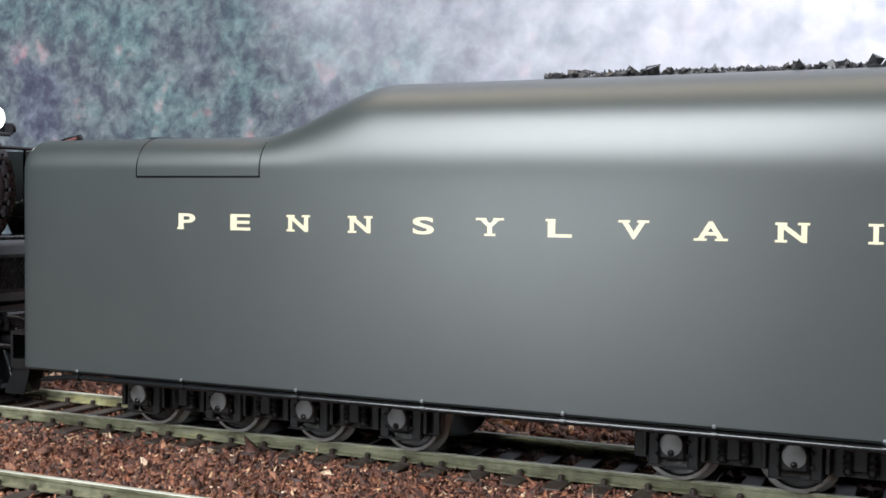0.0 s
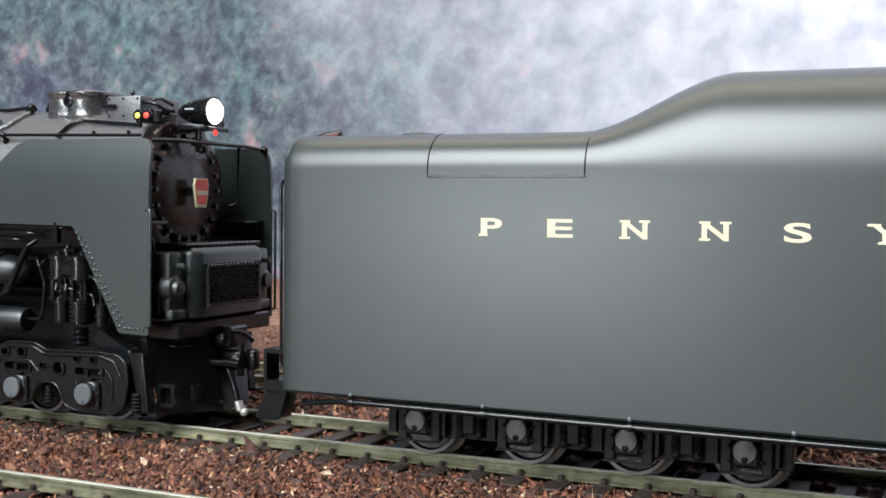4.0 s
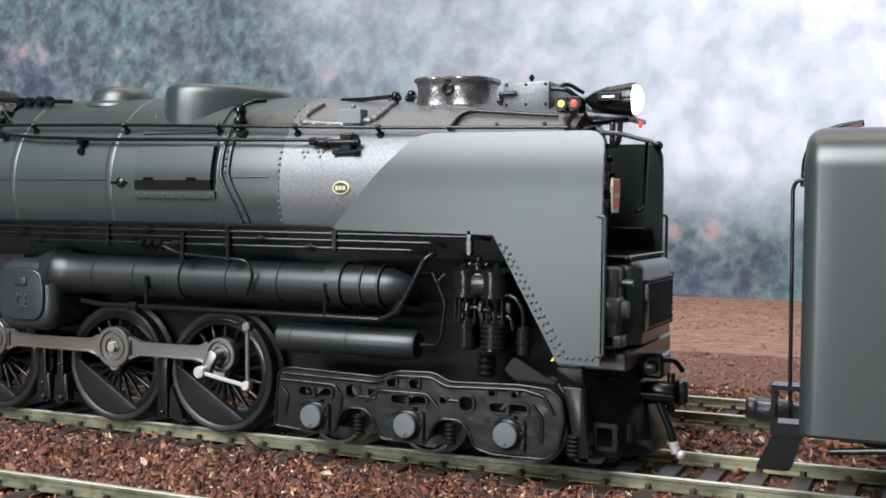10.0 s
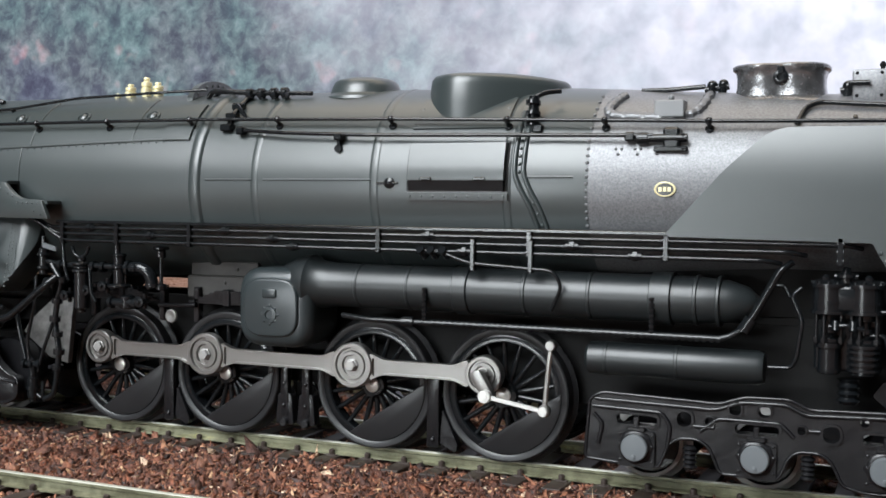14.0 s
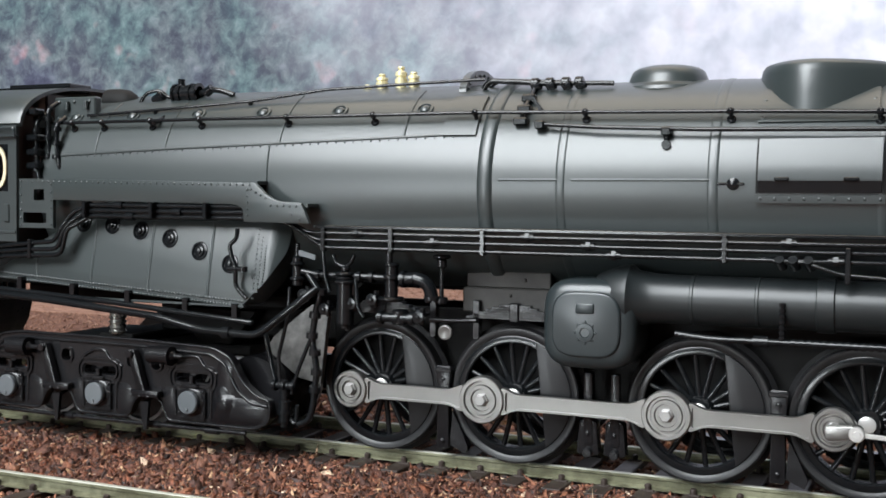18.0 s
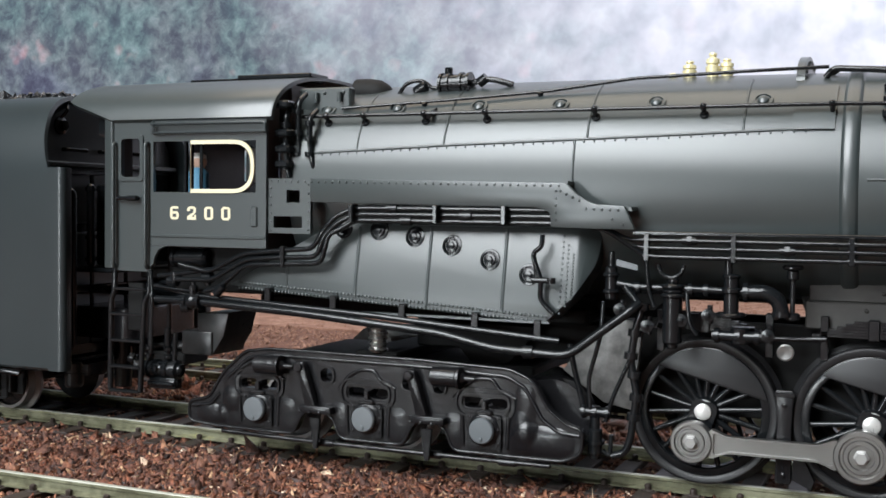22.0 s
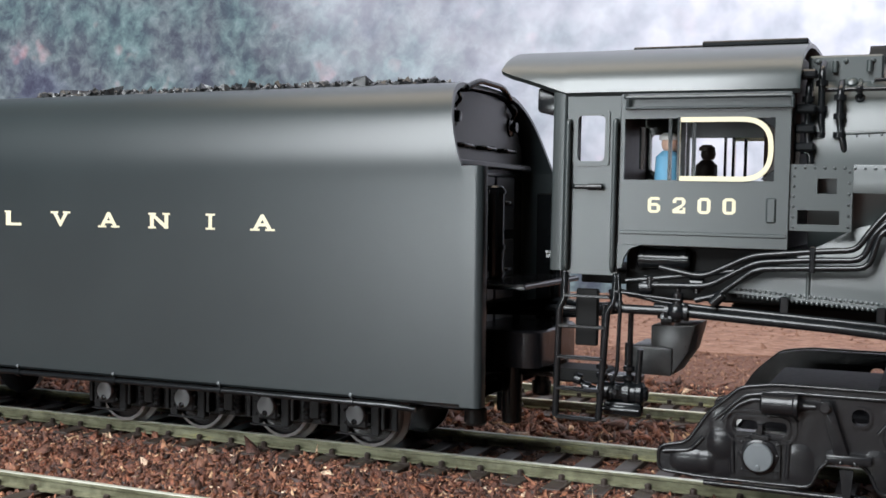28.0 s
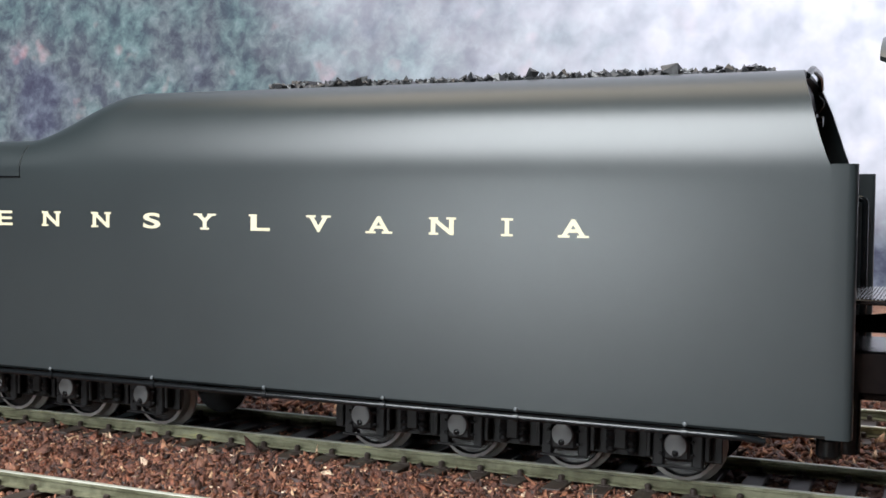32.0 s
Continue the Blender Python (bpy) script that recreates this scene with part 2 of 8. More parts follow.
def rings(bm, loops, cap=True, closed=False):
    """Skins a row of rings, each a list of points, in order."""
    vv = [[bm.verts.new(p) for p in loop] for loop in loops]
    n = len(vv[0])
    pairs = list(zip(vv, vv[1:])) + ([(vv[-1], vv[0])] if closed else [])
    for a, b in pairs:
        for i in range(n):
            j = (i + 1) % n
            bm.faces.new((a[i], a[j], b[j], b[i]))
    if cap and not closed:
        bm.faces.new(list(reversed(vv[0])))
        bm.faces.new(vv[-1])


def lathe(bm, base, axis, profile, n=20, cap=True):
    """profile: rows of (distance along the axis, radius)."""
    base, d = Vector(base), Vector(axis).normalized()
    a, b = ring_frame(d)
    loops = []
    for h, r in profile:
        r = max(r, 0.002)
        loops.append([base + d * h + (a * math.cos(k * math.tau / n) + b * math.sin(k * math.tau / n)) * r for k in range(n)])
    rings(bm, loops, cap)


def cyl(bm, p0, p1, r, n=14, r2=None, bev=0.0):
    p0, p1 = Vector(p0), Vector(p1)
    L, r2 = (p1 - p0).length, r if r2 is None else r2
    n = n if n == 6 else max(n, 12)
    prof = [(0, r), (L, r2)] if not bev else [(0, r - bev), (bev, r), (L - bev, r2), (L, r2 - bev)]
    lathe(bm, p0, p1 - p0, prof, n)


def tube(bm, pts, r, n=8, turn=0.8):
    """A bent pipe through pts, with rounded bends of radius turn."""
    n = max(n, 12)
    pts = [Vector(p) for p in pts]
    path = [pts[0]]
    for a, b, c in zip(pts, pts[1:], pts[2:]):
        k = min(turn, (b - a).length * 0.45, (c - b).length * 0.45)
        p, q = b + (a - b).normalized() * k, b + (c - b).normalized() * k
        for t in (0.0, 0.33, 0.67, 1.0):
            path.append(p * (1 - t) ** 2 + b * 2 * t * (1 - t) + q * t * t)
    path.append(pts[-1])
    loops = []
    side = None
    for i, p in enumerate(path):
        d = (path[min(i + 1, len(path) - 1)] - path[max(i - 1, 0)]).normalized()
        side = ring_frame(d)[0] if side is None else (side - d * side.dot(d)).normalized()
        up = d.cross(side)
        loops.append([p + (side * math.cos(k * math.tau / n) + up * math.sin(k * math.tau / n)) * r for k in range(n)])
    rings(bm, loops)


def prism(bm, outline, y0, y1, bev=0.0, seg=2):
    """An outline of (x, z) points, counter-clockwise seen from -y, as a plate from y0 to y1. bev rounds its edges."""
    a = [bm.verts.new((x, y0, z)) for x, z in outline]
    f = bm.faces.new(a)
    g = bmesh.ops.extrude_face_region(bm, geom=[f])
    vs = [v for v in g["geom"] if isinstance(v, bmesh.types.BMVert)]
    bmesh.ops.translate(bm, verts=vs, vec=(0, y1 - y0, 0))
    fs = {f2 for v in a + vs for f2 in v.link_faces}
    bmesh.ops.recalc_face_normals(bm, faces=list(fs))
    if bev:
        es = [e for e in {e for v in a for e in v.link_edges} if all(v in a for v in e.verts)]
        bmesh.ops.bevel(bm, geom=es, offset=bev, segments=seg, affect="EDGES", profile=0.5, clamp_overlap=True)


def rounded(pts, r, n=4):
    """An outline with its corners rounded; r is one radius or one for each corner."""
    out, m = [], len(pts)
    for i, p in enumerate(pts):
        p, a, b = Vector(p), Vector(pts[i - 1]), Vector(pts[(i + 1) % m])
        k = r[i] if isinstance(r, (list, tuple)) else r
        k = min(k, (a - p).length * 0.48, (b - p).length * 0.48)
        if k <= 0.001:
            out.append(tuple(p))
            continue
        u, v = p + (a - p).normalized() * k, p + (b - p).normalized() * k
        for j in range(n + 1):
            t = j / n
            out.append(tuple(u * (1 - t) ** 2 + p * 2 * t * (1 - t) + v * t * t))
    return out


def frame_plate(bm, outer, inner, y0, y1):
    """A plate between two outlines of equally many points: a frame with an opening."""
    n = len(outer)
    oa, ia = [bm.verts.new((x, y0, z)) for x, z in outer], [bm.verts.new((x, y0, z)) for x, z in inner]
    ob, ib = [bm.verts.new((x, y1, z)) for x, z in outer], [bm.verts.new((x, y1, z)) for x, z in inner]
    for i in range(n):
        j = (i + 1) % n
        for q in ((oa[i], oa[j], ia[j], ia[i]), (ob[j], ob[i], ib[i], ib[j]), (oa[j], oa[i], ob[i], ob[j]), (ia[i], ia[j], ib[j], ib[i])):
            bm.faces.new(q)
    bmesh.ops.recalc_face_normals(bm, faces=bm.faces[:])


def rivets(bm, pts, r=0.22, d=(0, -1, 0)):
    for p in pts:
        lathe(bm, p, d, [(0, r), (r * 0.6, r * 0.8), (r * 0.9, r * 0.3)], 6)


def line(p, q, n):
    p, q = Vector(p), Vector(q)
    return [p.lerp(q, i / max(n - 1, 1)) for i in range(n)]


# ---- the path of the train, in mm along the track ----
RUN = [(0.0, 0.0), (1.0, 12.4), (2.0, 24.5), (3.0, 37.1), (3.5, 43.3), (5.5, 67.6), (6.0, 73.6), (7.0, 85.4), (8.0, 98.2), (9.0, 110.2), (10.0, 122.5),
       (11.0, 134.7), (12.0, 146.5), (13.0, 159.1), (14.0, 170.9), (14.5, 177.0), (16.5, 201.0), (17.0, 207.2), (18.0, 219.6), (19.0, 231.4), (20.0, 243.6),
       (21.0, 255.5), (22.0, 267.4), (23.0, 279.7), (24.0, 291.3), (25.0, 303.9), (25.5, 309.9), (27.5, 333.6), (28.0, 339.6), (29.0, 351.3), (30.0, 363.4),
       (31.0, 374.8), (32.0, 387.0)]
# the engine's body tips on its leading truck: rise of its cab, and how far it slides forward on its wheels
RISE = [(0.0, 0.0), (21.0, 0.0), (22.0, 0.05), (24.0, 0.25), (25.0, 0.5), (25.5, 0.85), (27.5, 1.95), (28.0, 1.95), (32.0, 1.95)]
SLIDE = [(0.0, 0.0), (24.0, 0.0), (25.0, 0.3), (25.5, 0.55), (27.5, 1.1), (32.0, 1.1)]


def along(rows, t):
    return float(np.interp(t, [r[0] for r in rows], [r[1] for r in rows]))

# ---- the setting ----
def slab(name, x0, x1, y0, y1, z0, z1, mat, label, cat):
    bm = BM()
    box(bm, x0, x1, y0, y1, z0, z1)
    ORG[0] = Vector((0, 0, 0))
    return tagged(part(name, bm, mat), label, cat, kind="structure")


slab("ground", -1500, 1300, -700, 350, -40, -2.75, BED, "brown bark ballast ground glued on the layout board", "ground")
slab("far_ground", -1500, 1300, 150, 345, -3.2, -2.3, FARBED, "pale brown ballast ground below the backdrop", "ground")
slab("backdrop", -1500, 1300, 345, 353, -20, 900, BACKDROP, "printed backdrop of a misty wooded hillside with an added glow", "backdrop")
# Unseen room shell added around the layout, kept dark to cut stray light.
slab("floor", -2300, 2300, -2300, 2300, -960, -900, PLASTER, "unseen grey floor added to close the room", "floor")
slab("wall_north", -2300, 2300, 2200, 2300, -900, 1600, PLASTER, "unseen plain grey plaster wall added to close the room", "wall")
slab("wall_south", -2300, 2300, -2300, -2200, -900, 1600, PLASTER, "unseen plain grey plaster wall added to close the room", "wall")
slab("wall_east", 2200, 2300, -2200, 2200, -900, 1600, PLASTER, "unseen plain grey plaster wall added to close the room", "wall")
slab("wall_west", -2300, -2200, -2200, 2200, -900, 1600, PLASTER, "unseen plain grey plaster wall added to close the room", "wall")
slab("ceiling", -2300, 2300, -2300, 2300, 1600, 1660, TIMBER, "unseen brown boarded ceiling added to close the room", "ceiling")

TIE_STEP = 6.17
TIE_X = -48.0


def tie_mesh():
    bm = BM()
    box(bm, -1.4, 1.4, -15.0, 15.0, -3.9, -1.88, 0.12)
    for side in (-1, 1):
        for s2 in (-1, 1):
            y = side * 8.7 + s2 * 1.2
            box(bm, -0.95, 0.95, y - 0.55, y + 0.55, -1.95, -1.72, 0.06)
            lathe(bm, (0, y - s2 * 0.05, -1.9), (0, 0, 1), [(0, 0.48), (0.5, 0.46), (0.66, 0.5), (0.9, 0.42), (1.0, 0.2)], 9)
    bmesh.ops.scale(bm, verts=bm.verts, vec=(MM, MM, MM))
    return mesh_of("sleeper", bm, BROWN)


TIE = tie_mesh()


def rail_part(track, y, x0, x1):
    prof = [(-1.0, -1.85), (1.0, -1.85), (1.0, -1.62), (0.24, -1.42), (0.24, -0.62), (0.44, -0.48), (0.44, -0.1), (0.34, 0.0), (-0.34, 0.0), (-0.44, -0.1), (-0.44, -0.48), (-0.24, -0.62), (-0.24, -1.42), (-1.0, -1.62)]
    bm = BM()
    xs = np.linspace(x0, x1, 60)
    rings(bm, [[(x, y + a, b) for a, b in prof] for x in xs])
    bmesh.ops.recalc_face_normals(bm, faces=bm.faces[:])
    bm.normal_update()
    for f in bm.faces:
        if f.calc_center_median().z > -0.12:
            f.material_index = 1
    return part("rail", bm, [RAIL, RAILTOP], track)


def track(y, x0, x1, label):
    ob = root("railway_track", 0)
    ORG[0] = Vector((0, 0, 0))
    ob.location = (0, y * MM, 0)
    for side in (-1, 1):
        rail_part(ob, side * 8.7, x0, x1)
    n0, n1 = math.ceil((x0 - TIE_X) / TIE_STEP), math.floor((x1 - TIE_X) / TIE_STEP)
    for k in range(n0, n1 + 1):
        t = new("sleeper", TIE)
        t.location = ((TIE_X + k * TIE_STEP) * MM, 0, 0)
        t.parent = ob
    return tagged(ob, label, "railway track", "model railway tracks", "structure")


track(0.0, -640, 480, "olive weathered model rails on brown sleepers under the train")
track(-54.4, -420, 200, "olive weathered model rails on brown sleepers in bark ballast")
track(52.0, -520, 260, "olive weathered model rails on brown sleepers, empty track behind")


def chips(name, n, x0, x1, y0, y1, z, size, seed, mat, label, cat, keep=None, rise=0.0, long=2.3, flat=0.22):
    """Many small irregular crumbs in one mesh."""
    rng = np.random.default_rng(seed)
    c = np.stack([rng.uniform(x0, x1, n), rng.uniform(y0, y1, n), np.full(n, z) + rng.uniform(0, 1, n) ** 2 * rise], 1)
    if keep is not None:
        c = c[keep(c, rng)]
        n = len(c)
    base = np.array([(1, 0, 0), (-1, 0, 0), (0, 1, 0), (0, -1, 0), (0, 0, 1), (0, 0, -1)], float)
    v = base[None] * rng.uniform(0.75, 1.2, (n, 6, 1)) + rng.normal(0, 0.2, (n, 6, 3))
    sx = size * np.exp(rng.normal(0, 0.38, (n, 1, 1)))
    v = v * sx * np.concatenate([rng.uniform(0.8, long, (n, 1, 1)), rng.uniform(0.5, 1.2, (n, 1, 1)), rng.uniform(flat, flat + 0.38, (n, 1, 1))], 2)
    q = rng.normal(0, 1, (n, 4)) * np.array([1.0, 0.45, 0.45, 1.0])
    q /= np.linalg.norm(q, axis=1, keepdims=True)
    w, a, b, d = q.T
    R = np.stack([np.stack([1 - 2 * (b * b + d * d), 2 * (a * b - w * d), 2 * (a * d + w * b)], 1),
                  np.stack([2 * (a * b + w * d), 1 - 2 * (a * a + d * d), 2 * (b * d - w * a)], 1),
                  np.stack([2 * (a * d - w * b), 2 * (b * d + w * a), 1 - 2 * (a * a + b * b)], 1)], 1)
    v = np.einsum("nij,nkj->nki", R, v) + c[:, None, :]
    tri = np.array([(0, 2, 4), (2, 1, 4), (1, 3, 4), (3, 0, 4), (2, 0, 5), (1, 2, 5), (3, 1, 5), (0, 3, 5)])
    f = (tri[None] + (np.arange(n) * 6)[:, None, None]).reshape(-1, 3)
    me = bpy.data.meshes.new(name)
    me.from_pydata((v.reshape(-1, 3) * MM).tolist(), [], f.tolist())
    me.materials.append(mat)
    if mat in (BALLAST, FARBED):
        me.polygons.foreach_set("use_smooth", np.ones(len(me.polygons), bool))
    ob = new(name, me)
    return tagged(ob, label, cat, kind="stuff") if label else ob


def off_rails(c, rng):
    """Crumbs lie between and beside the rails, not on them."""
    y = c[:, 1]
    ok = np.ones(len(c), bool)
    for t in (0.0, -54.4, 52.0):
        for s in (-8.7, 8.7):
            ok &= np.abs(y - t - s) > 1.25
        inside = np.abs(y - t) < 12.6
        tie = np.abs((c[:, 0] - TIE_X + TIE_STEP / 2) % TIE_STEP - TIE_STEP / 2) < 1.5
        ok &= ~(inside & tie)
        ok &= ~((np.abs(y - t) < 8.0) & (rng.uniform(0, 1, len(c)) < 0.75))
    return ok


def thin(c, rng):
    return off_rails(c, rng) & (rng.uniform(0, 1, len(c)) < 0.9)


chips("ballast_crumbs", 120000, -210, 30, -58, 16, -2.72, 0.26, 3, BALLAST, "reddish brown bark crumbs loose between the tracks", "ballast", off_rails, 0.45)
chips("ballast_crumbs", 60000, -210, 30, -58, -10, -2.6, 0.34, 8, BALLAST, "thin reddish bark flakes strewn between the tracks", "ballast", off_rails, 0.5, 2.4, 0.07)
chips("ballast_crumbs", 5000, -210, 30, -58, -10, -2.4, 0.55, 9, BALLAST, "larger pale bark flakes lying on the ballast", "ballast", off_rails, 0.35, 2.2, 0.06)
chips("ballast_crumbs", 40000, -330, 60, 12, 90, -2.7, 0.58, 4, BALLAST, "reddish brown bark crumbs behind the main track", "ballast", off_rails, 0.9)
chips("ballast_crumbs", 22000, -420, 70, 88, 200, -2.75, 0.42, 5, FARBED, "reddish brown bark ground running to the backdrop", "ballast", thin, 0.3, 2.0, 0.1)
chips("ballast_crumbs", 16000, -560, 120, 198, 343, -2.35, 0.42, 6, FARBED, "reddish brown bark ground at the foot of the backdrop", "ballast", thin, 0.2, 2.0, 0.1)


# ---- wheels and lettering shared by tender and engine ----
def plain_wheelset(parent, x, z, r, gauge=8.3, name="wheelset"):
    """A solid disc wheelset: axle with two wheels, each with rim and flange."""
    bm = BM()
    cyl(bm, (x, -11.0, z), (x, 11.0, z), 0.9, 10)
    axle = part(name, bm, FRAME, parent, at=(x, 0, z))
    for s in (-1, 1):
        bm = BM()
        y = s * gauge
        lathe(bm, (x, y - s * 1.0, z), (0, s, 0), [(0, r + 0.8), (0.5, r + 0.8), (0.9, r), (2.6, r - 0.05), (2.7, r - 0.55), (2.2, r - 0.8), (2.1, r * 0.45), (2.7, r * 0.35), (2.7, 0.01)], 28)
        bm.normal_update()
        for f in bm.faces:
            c = f.calc_center_median()
            f.material_index = 1 if math.hypot(c.x - x, c.z - z) < r - 0.7 else 0
        part("wheel", bm, [WHEELGREY, FRAME], axle)
    return axle


SERIF = {"P": "bl", "E": "", "N": "tl bl tr", "S": "", "Y": "tl tr bm", "L": "tl", "V": "tl tr", "A": "bl br", "I": "tm bm", "6": "", "2": "", "0": ""}


def letter(parent, ch, xc, z0, w, h, y, mat, weight=0.022, serif=0.30):
    cu = bpy.data.curves.new("letter", "FONT")
    cu.body, cu.offset, cu.extrude = ch, weight, 0.0
    tmp = bpy.data.objects.new("letter", cu)
    scene.collection.objects.link(tmp)
    dg = bpy.context.evaluated_depsgraph_get()
    me = bpy.data.meshes.new_from_object(tmp.evaluated_get(dg))
    bpy.data.objects.remove(tmp)
    bm = BM()
    bm.from_mesh(me)
    xs, ys = [v.co.x for v in bm.verts], [v.co.y for v in bm.verts]
    sx, sy = w / max(max(xs) - min(xs), 0.01), h / (max(ys) - min(ys))
    if ch in "AVY":
        sx *= 0.84
    if ch in "PNL":
        sx *= 0.92
    if ch == "I":
        sx = 0.30 * w / max(max(xs) - min(xs), 0.01)
    mx, my = (max(xs) + min(xs)) / 2, min(ys)
    for v in bm.verts:
        v.co = Vector((xc + (v.co.x - mx) * sx, y, z0 + (v.co.y - my) * sy))
    bmesh.ops.recalc_face_normals(bm, faces=bm.faces[:])
    spots = {"tl": (-0.5, 1), "tr": (0.5, 1), "bl": (-0.5, 0), "br": (0.5, 0), "tm": (0, 1), "bm": (0, 0)}
    for key in SERIF[ch].split():
        fx, fz = spots[key]
        half = w * (0.19 if key[1] != "m" else (0.42 if ch == "I" else 0.2))
        reach = w / 2 - half if ch in "AVY" else w * 0.46 - half * 0.55
        cx = xc + fx * 2 * reach if key[1] != "m" else xc
        za = z0 + fz * (h - serif)
        box(bm, cx - half, cx + half, y - 0.02, y + 0.04, za, za + serif)
    g = bmesh.ops.extrude_face_region(bm, geom=[f for f in bm.faces if len({round(v.co.y, 4) for v in f.verts}) == 1 and abs(f.verts[0].co.y - y) < 1e-5])
    bmesh.ops.translate(bm, verts=[v for v in g["geom"] if isinstance(v, bmesh.types.BMVert)], vec=(0, -0.03, 0))
    return part("letter", bm, mat, parent, "cream gold painted letter")


# ---- the tender ----
T0, T1, TY = -137.7, 36.0, 20.5


def smooth(a, b, x):
    t = min(max((x - a) / (b - a), 0.0), 1.0)
    return t * t * (3 - 2 * t)


def tender_ring(x, inset, lower):
    k = smooth(-93.5, -73.8, x)
    top, flat = 46.8 + 7.9 * k, 15.2 - 6.7 * k
    z0, ys, zs = 9.3, TY - inset, 41.6 - 1.6 * k
    top -= lower
    pts = []
    n = 14
    for i in range(n + 1):
        a = math.pi / 2 * i / n
        pts.append((flat + (ys - flat) * math.cos(a) ** (1.0 - 0.12 * k), zs + (top - zs) * math.sin(a) ** (1.0 - 0.05 * k)))
    half = [(ys - 0.4, z0), (ys, z0 + 0.4), (ys, 20.0), (ys, 31.0)] + pts + [(flat * 0.55, top + 0.15), (0.0, top + 0.25)]
    ring = [(x, -a, b) for a, b in half] + [(x, a, b) for a, b in reversed(half[:-1])]
    return ring


def build_tender():
    ob = root("tender", -51.0)
    bm = BM()
    xs = [T0 + 2.2 * (1 - math.cos(a)) for a in np.linspace(0, math.pi / 2, 7)]
    xs += list(np.linspace(-133.5, -99, 10)) + list(np.linspace(-97, -73, 18)) + list(np.linspace(-70, 26.0, 16))
    loops = []
    for x in xs:
        d = max(0.0, (T0 + 2.2 - x) / 2.2)
        e = 2.2 * (1 - math.sqrt(max(0.0, 1 - d * d)))
        loops.append(tender_ring(x, e, e * 0.9))
    # the hood's front edge curves down into a notch above the corner sheets
    def edge(p):
        return float(np.interp(p[2], [9.3, 42.2, 42.9, 43.7, 46.4, 50.8, 54.7, 55.2], [34.0, 34.0, 33.5, 33.2, 32.3, 31.0, 29.6, 29.4]))

    loops.append([(edge(p), p[1], p[2]) for p in tender_ring(26.0, 0, 0)])
    loops.append([(edge(p) - 0.05, p[1], p[2]) for p in tender_ring(26.0, 0.7, 0.7)])
    loops.append([(20.0, p[1], p[2]) for p in tender_ring(26.0, 0.7, 0.7)])
    rings(bm, loops, cap=False)
    bm.faces.new([bm.verts.new(p) for p in loops[0]])
    for s in (-1, 1):
        plan = rounded([(34.0, 20.5), (37.0, 20.5), (37.0, 18.2), (26.0, 18.2), (26.0, 18.8), (34.0, 18.8)], [0, 2.2, 0.5, 0, 0, 0], 6)
        rings(bm, [[(x, s * y, z) for x, y in plan] for z in (9.3, 42.2)])
    bmesh.ops.remove_doubles(bm, verts=bm.verts, dist=0.001)
    bmesh.ops.recalc_face_normals(bm, faces=bm.faces[:])
    body = part("tank_body", bm, PAINT, ob, "smooth dark green-grey tender tank")
    # bulkhead at the cab end, with grab irons, doors and a curved hood
    bm = BM()
    box(bm, 25.0, 27.6, -18.2, 18.2, 9.9, 43.5, 0.3)
    bulk = part("bulkhead", bm, BLACK, ob, "black front bulkhead with lockers")
    bm = BM()
    arch = [(-18.6, 42.0), (18.6, 42.0), (18.0, 46.5), (14.8, 51.0), (10.0, 53.6), (5.0, 54.2), (0, 54.3), (-5.0, 54.2), (-10.0, 53.6), (-14.8, 51.0), (-18.0, 46.5)]
    rings(bm, [[(25.2, y, z) for y, z in arch], [(27.2, y, z) for y, z in arch], [(27.6, y * 0.97, 42 + (z - 42) * 0.97) for y, z in arch]])
    bmesh.ops.recalc_face_normals(bm, faces=bm.faces[:])
    part("hood_plate", bm, SATIN, ob)
    bm = BM()
    tube(bm, [(28.6, -9.0, 54.0), (28.9, -5.0, 55.4), (28.9, 5.0, 55.4), (28.6, 9.0, 54.0)], 0.45, 8, 2.0)
    part("hood_lip", bm, BLACK, ob)
    for z0, z1 in ((12, 21), (22, 31.5), (33, 41.5)):
        for y in (-13.5, -4.5, 4.5):
            bm = BM()
            box(bm, 27.6, 28.3, y - 0.2, y + 8.2, z0, z1, 0.25)
            d = part("locker_door", bm, SATIN, ob)
            bm = BM()
            tube(bm, [(28.2, y + 1.2, (z0 + z1) / 2), (29.6, y + 1.2, (z0 + z1) / 2), (29.6, y + 3.4, (z0 + z1) / 2), (28.2, y + 3.4, (z0 + z1) / 2)], 0.36, 6, 0.5)
            part("handle", bm, BLACK, d)
    bm = BM()
    box(bm, 27.4, 29.4, -17.6, 17.6, 42.6, 43.5, 0.2)
    part("hood_ledge", bm, SATIN, ob)
    for y in (-12.0, 12.0):
        bm = BM()
        lathe(bm, (27.4, y, 49.6), (1, 0, 0), [(0, 1.6), (0.5, 1.5), (0.7, 0.9), (1.4, 0.8), (1.5, 0.05)], 14)
        tube(bm, [(28.0, y, 51.0), (28.8, y * 0.96, 52.2), (28.0, y * 0.9, 53.2)], 0.3, 6, 0.5)
        part("lifting_eye", bm, BLACK, ob)
    for y in (-9.0, 0.0, 9.0):
        bm = BM()
        tube(bm, [(27.4, y - 2.4, 45.6), (28.8, y - 2.4, 45.6), (28.8, y + 2.4, 45.6), (27.4, y + 2.4, 45.6)], 0.34, 6, 0.5)
        part("grab_iron", bm, BLACK, ob)
    for s in (-1, 1):
        bm = BM()
        tube(bm, [(33.0, s * 16.6, 38.6), (34.6, s * 16.6, 38.4), (34.6, s * 16.6, 13.0), (33.0, s * 16.6, 12.6)], 0.5, 8, 0.8)
        box(bm, 31.0, 33.6, s * 16.4 - 0.5, s * 16.4 + 0.5, 12.0, 39.0, 0.2)
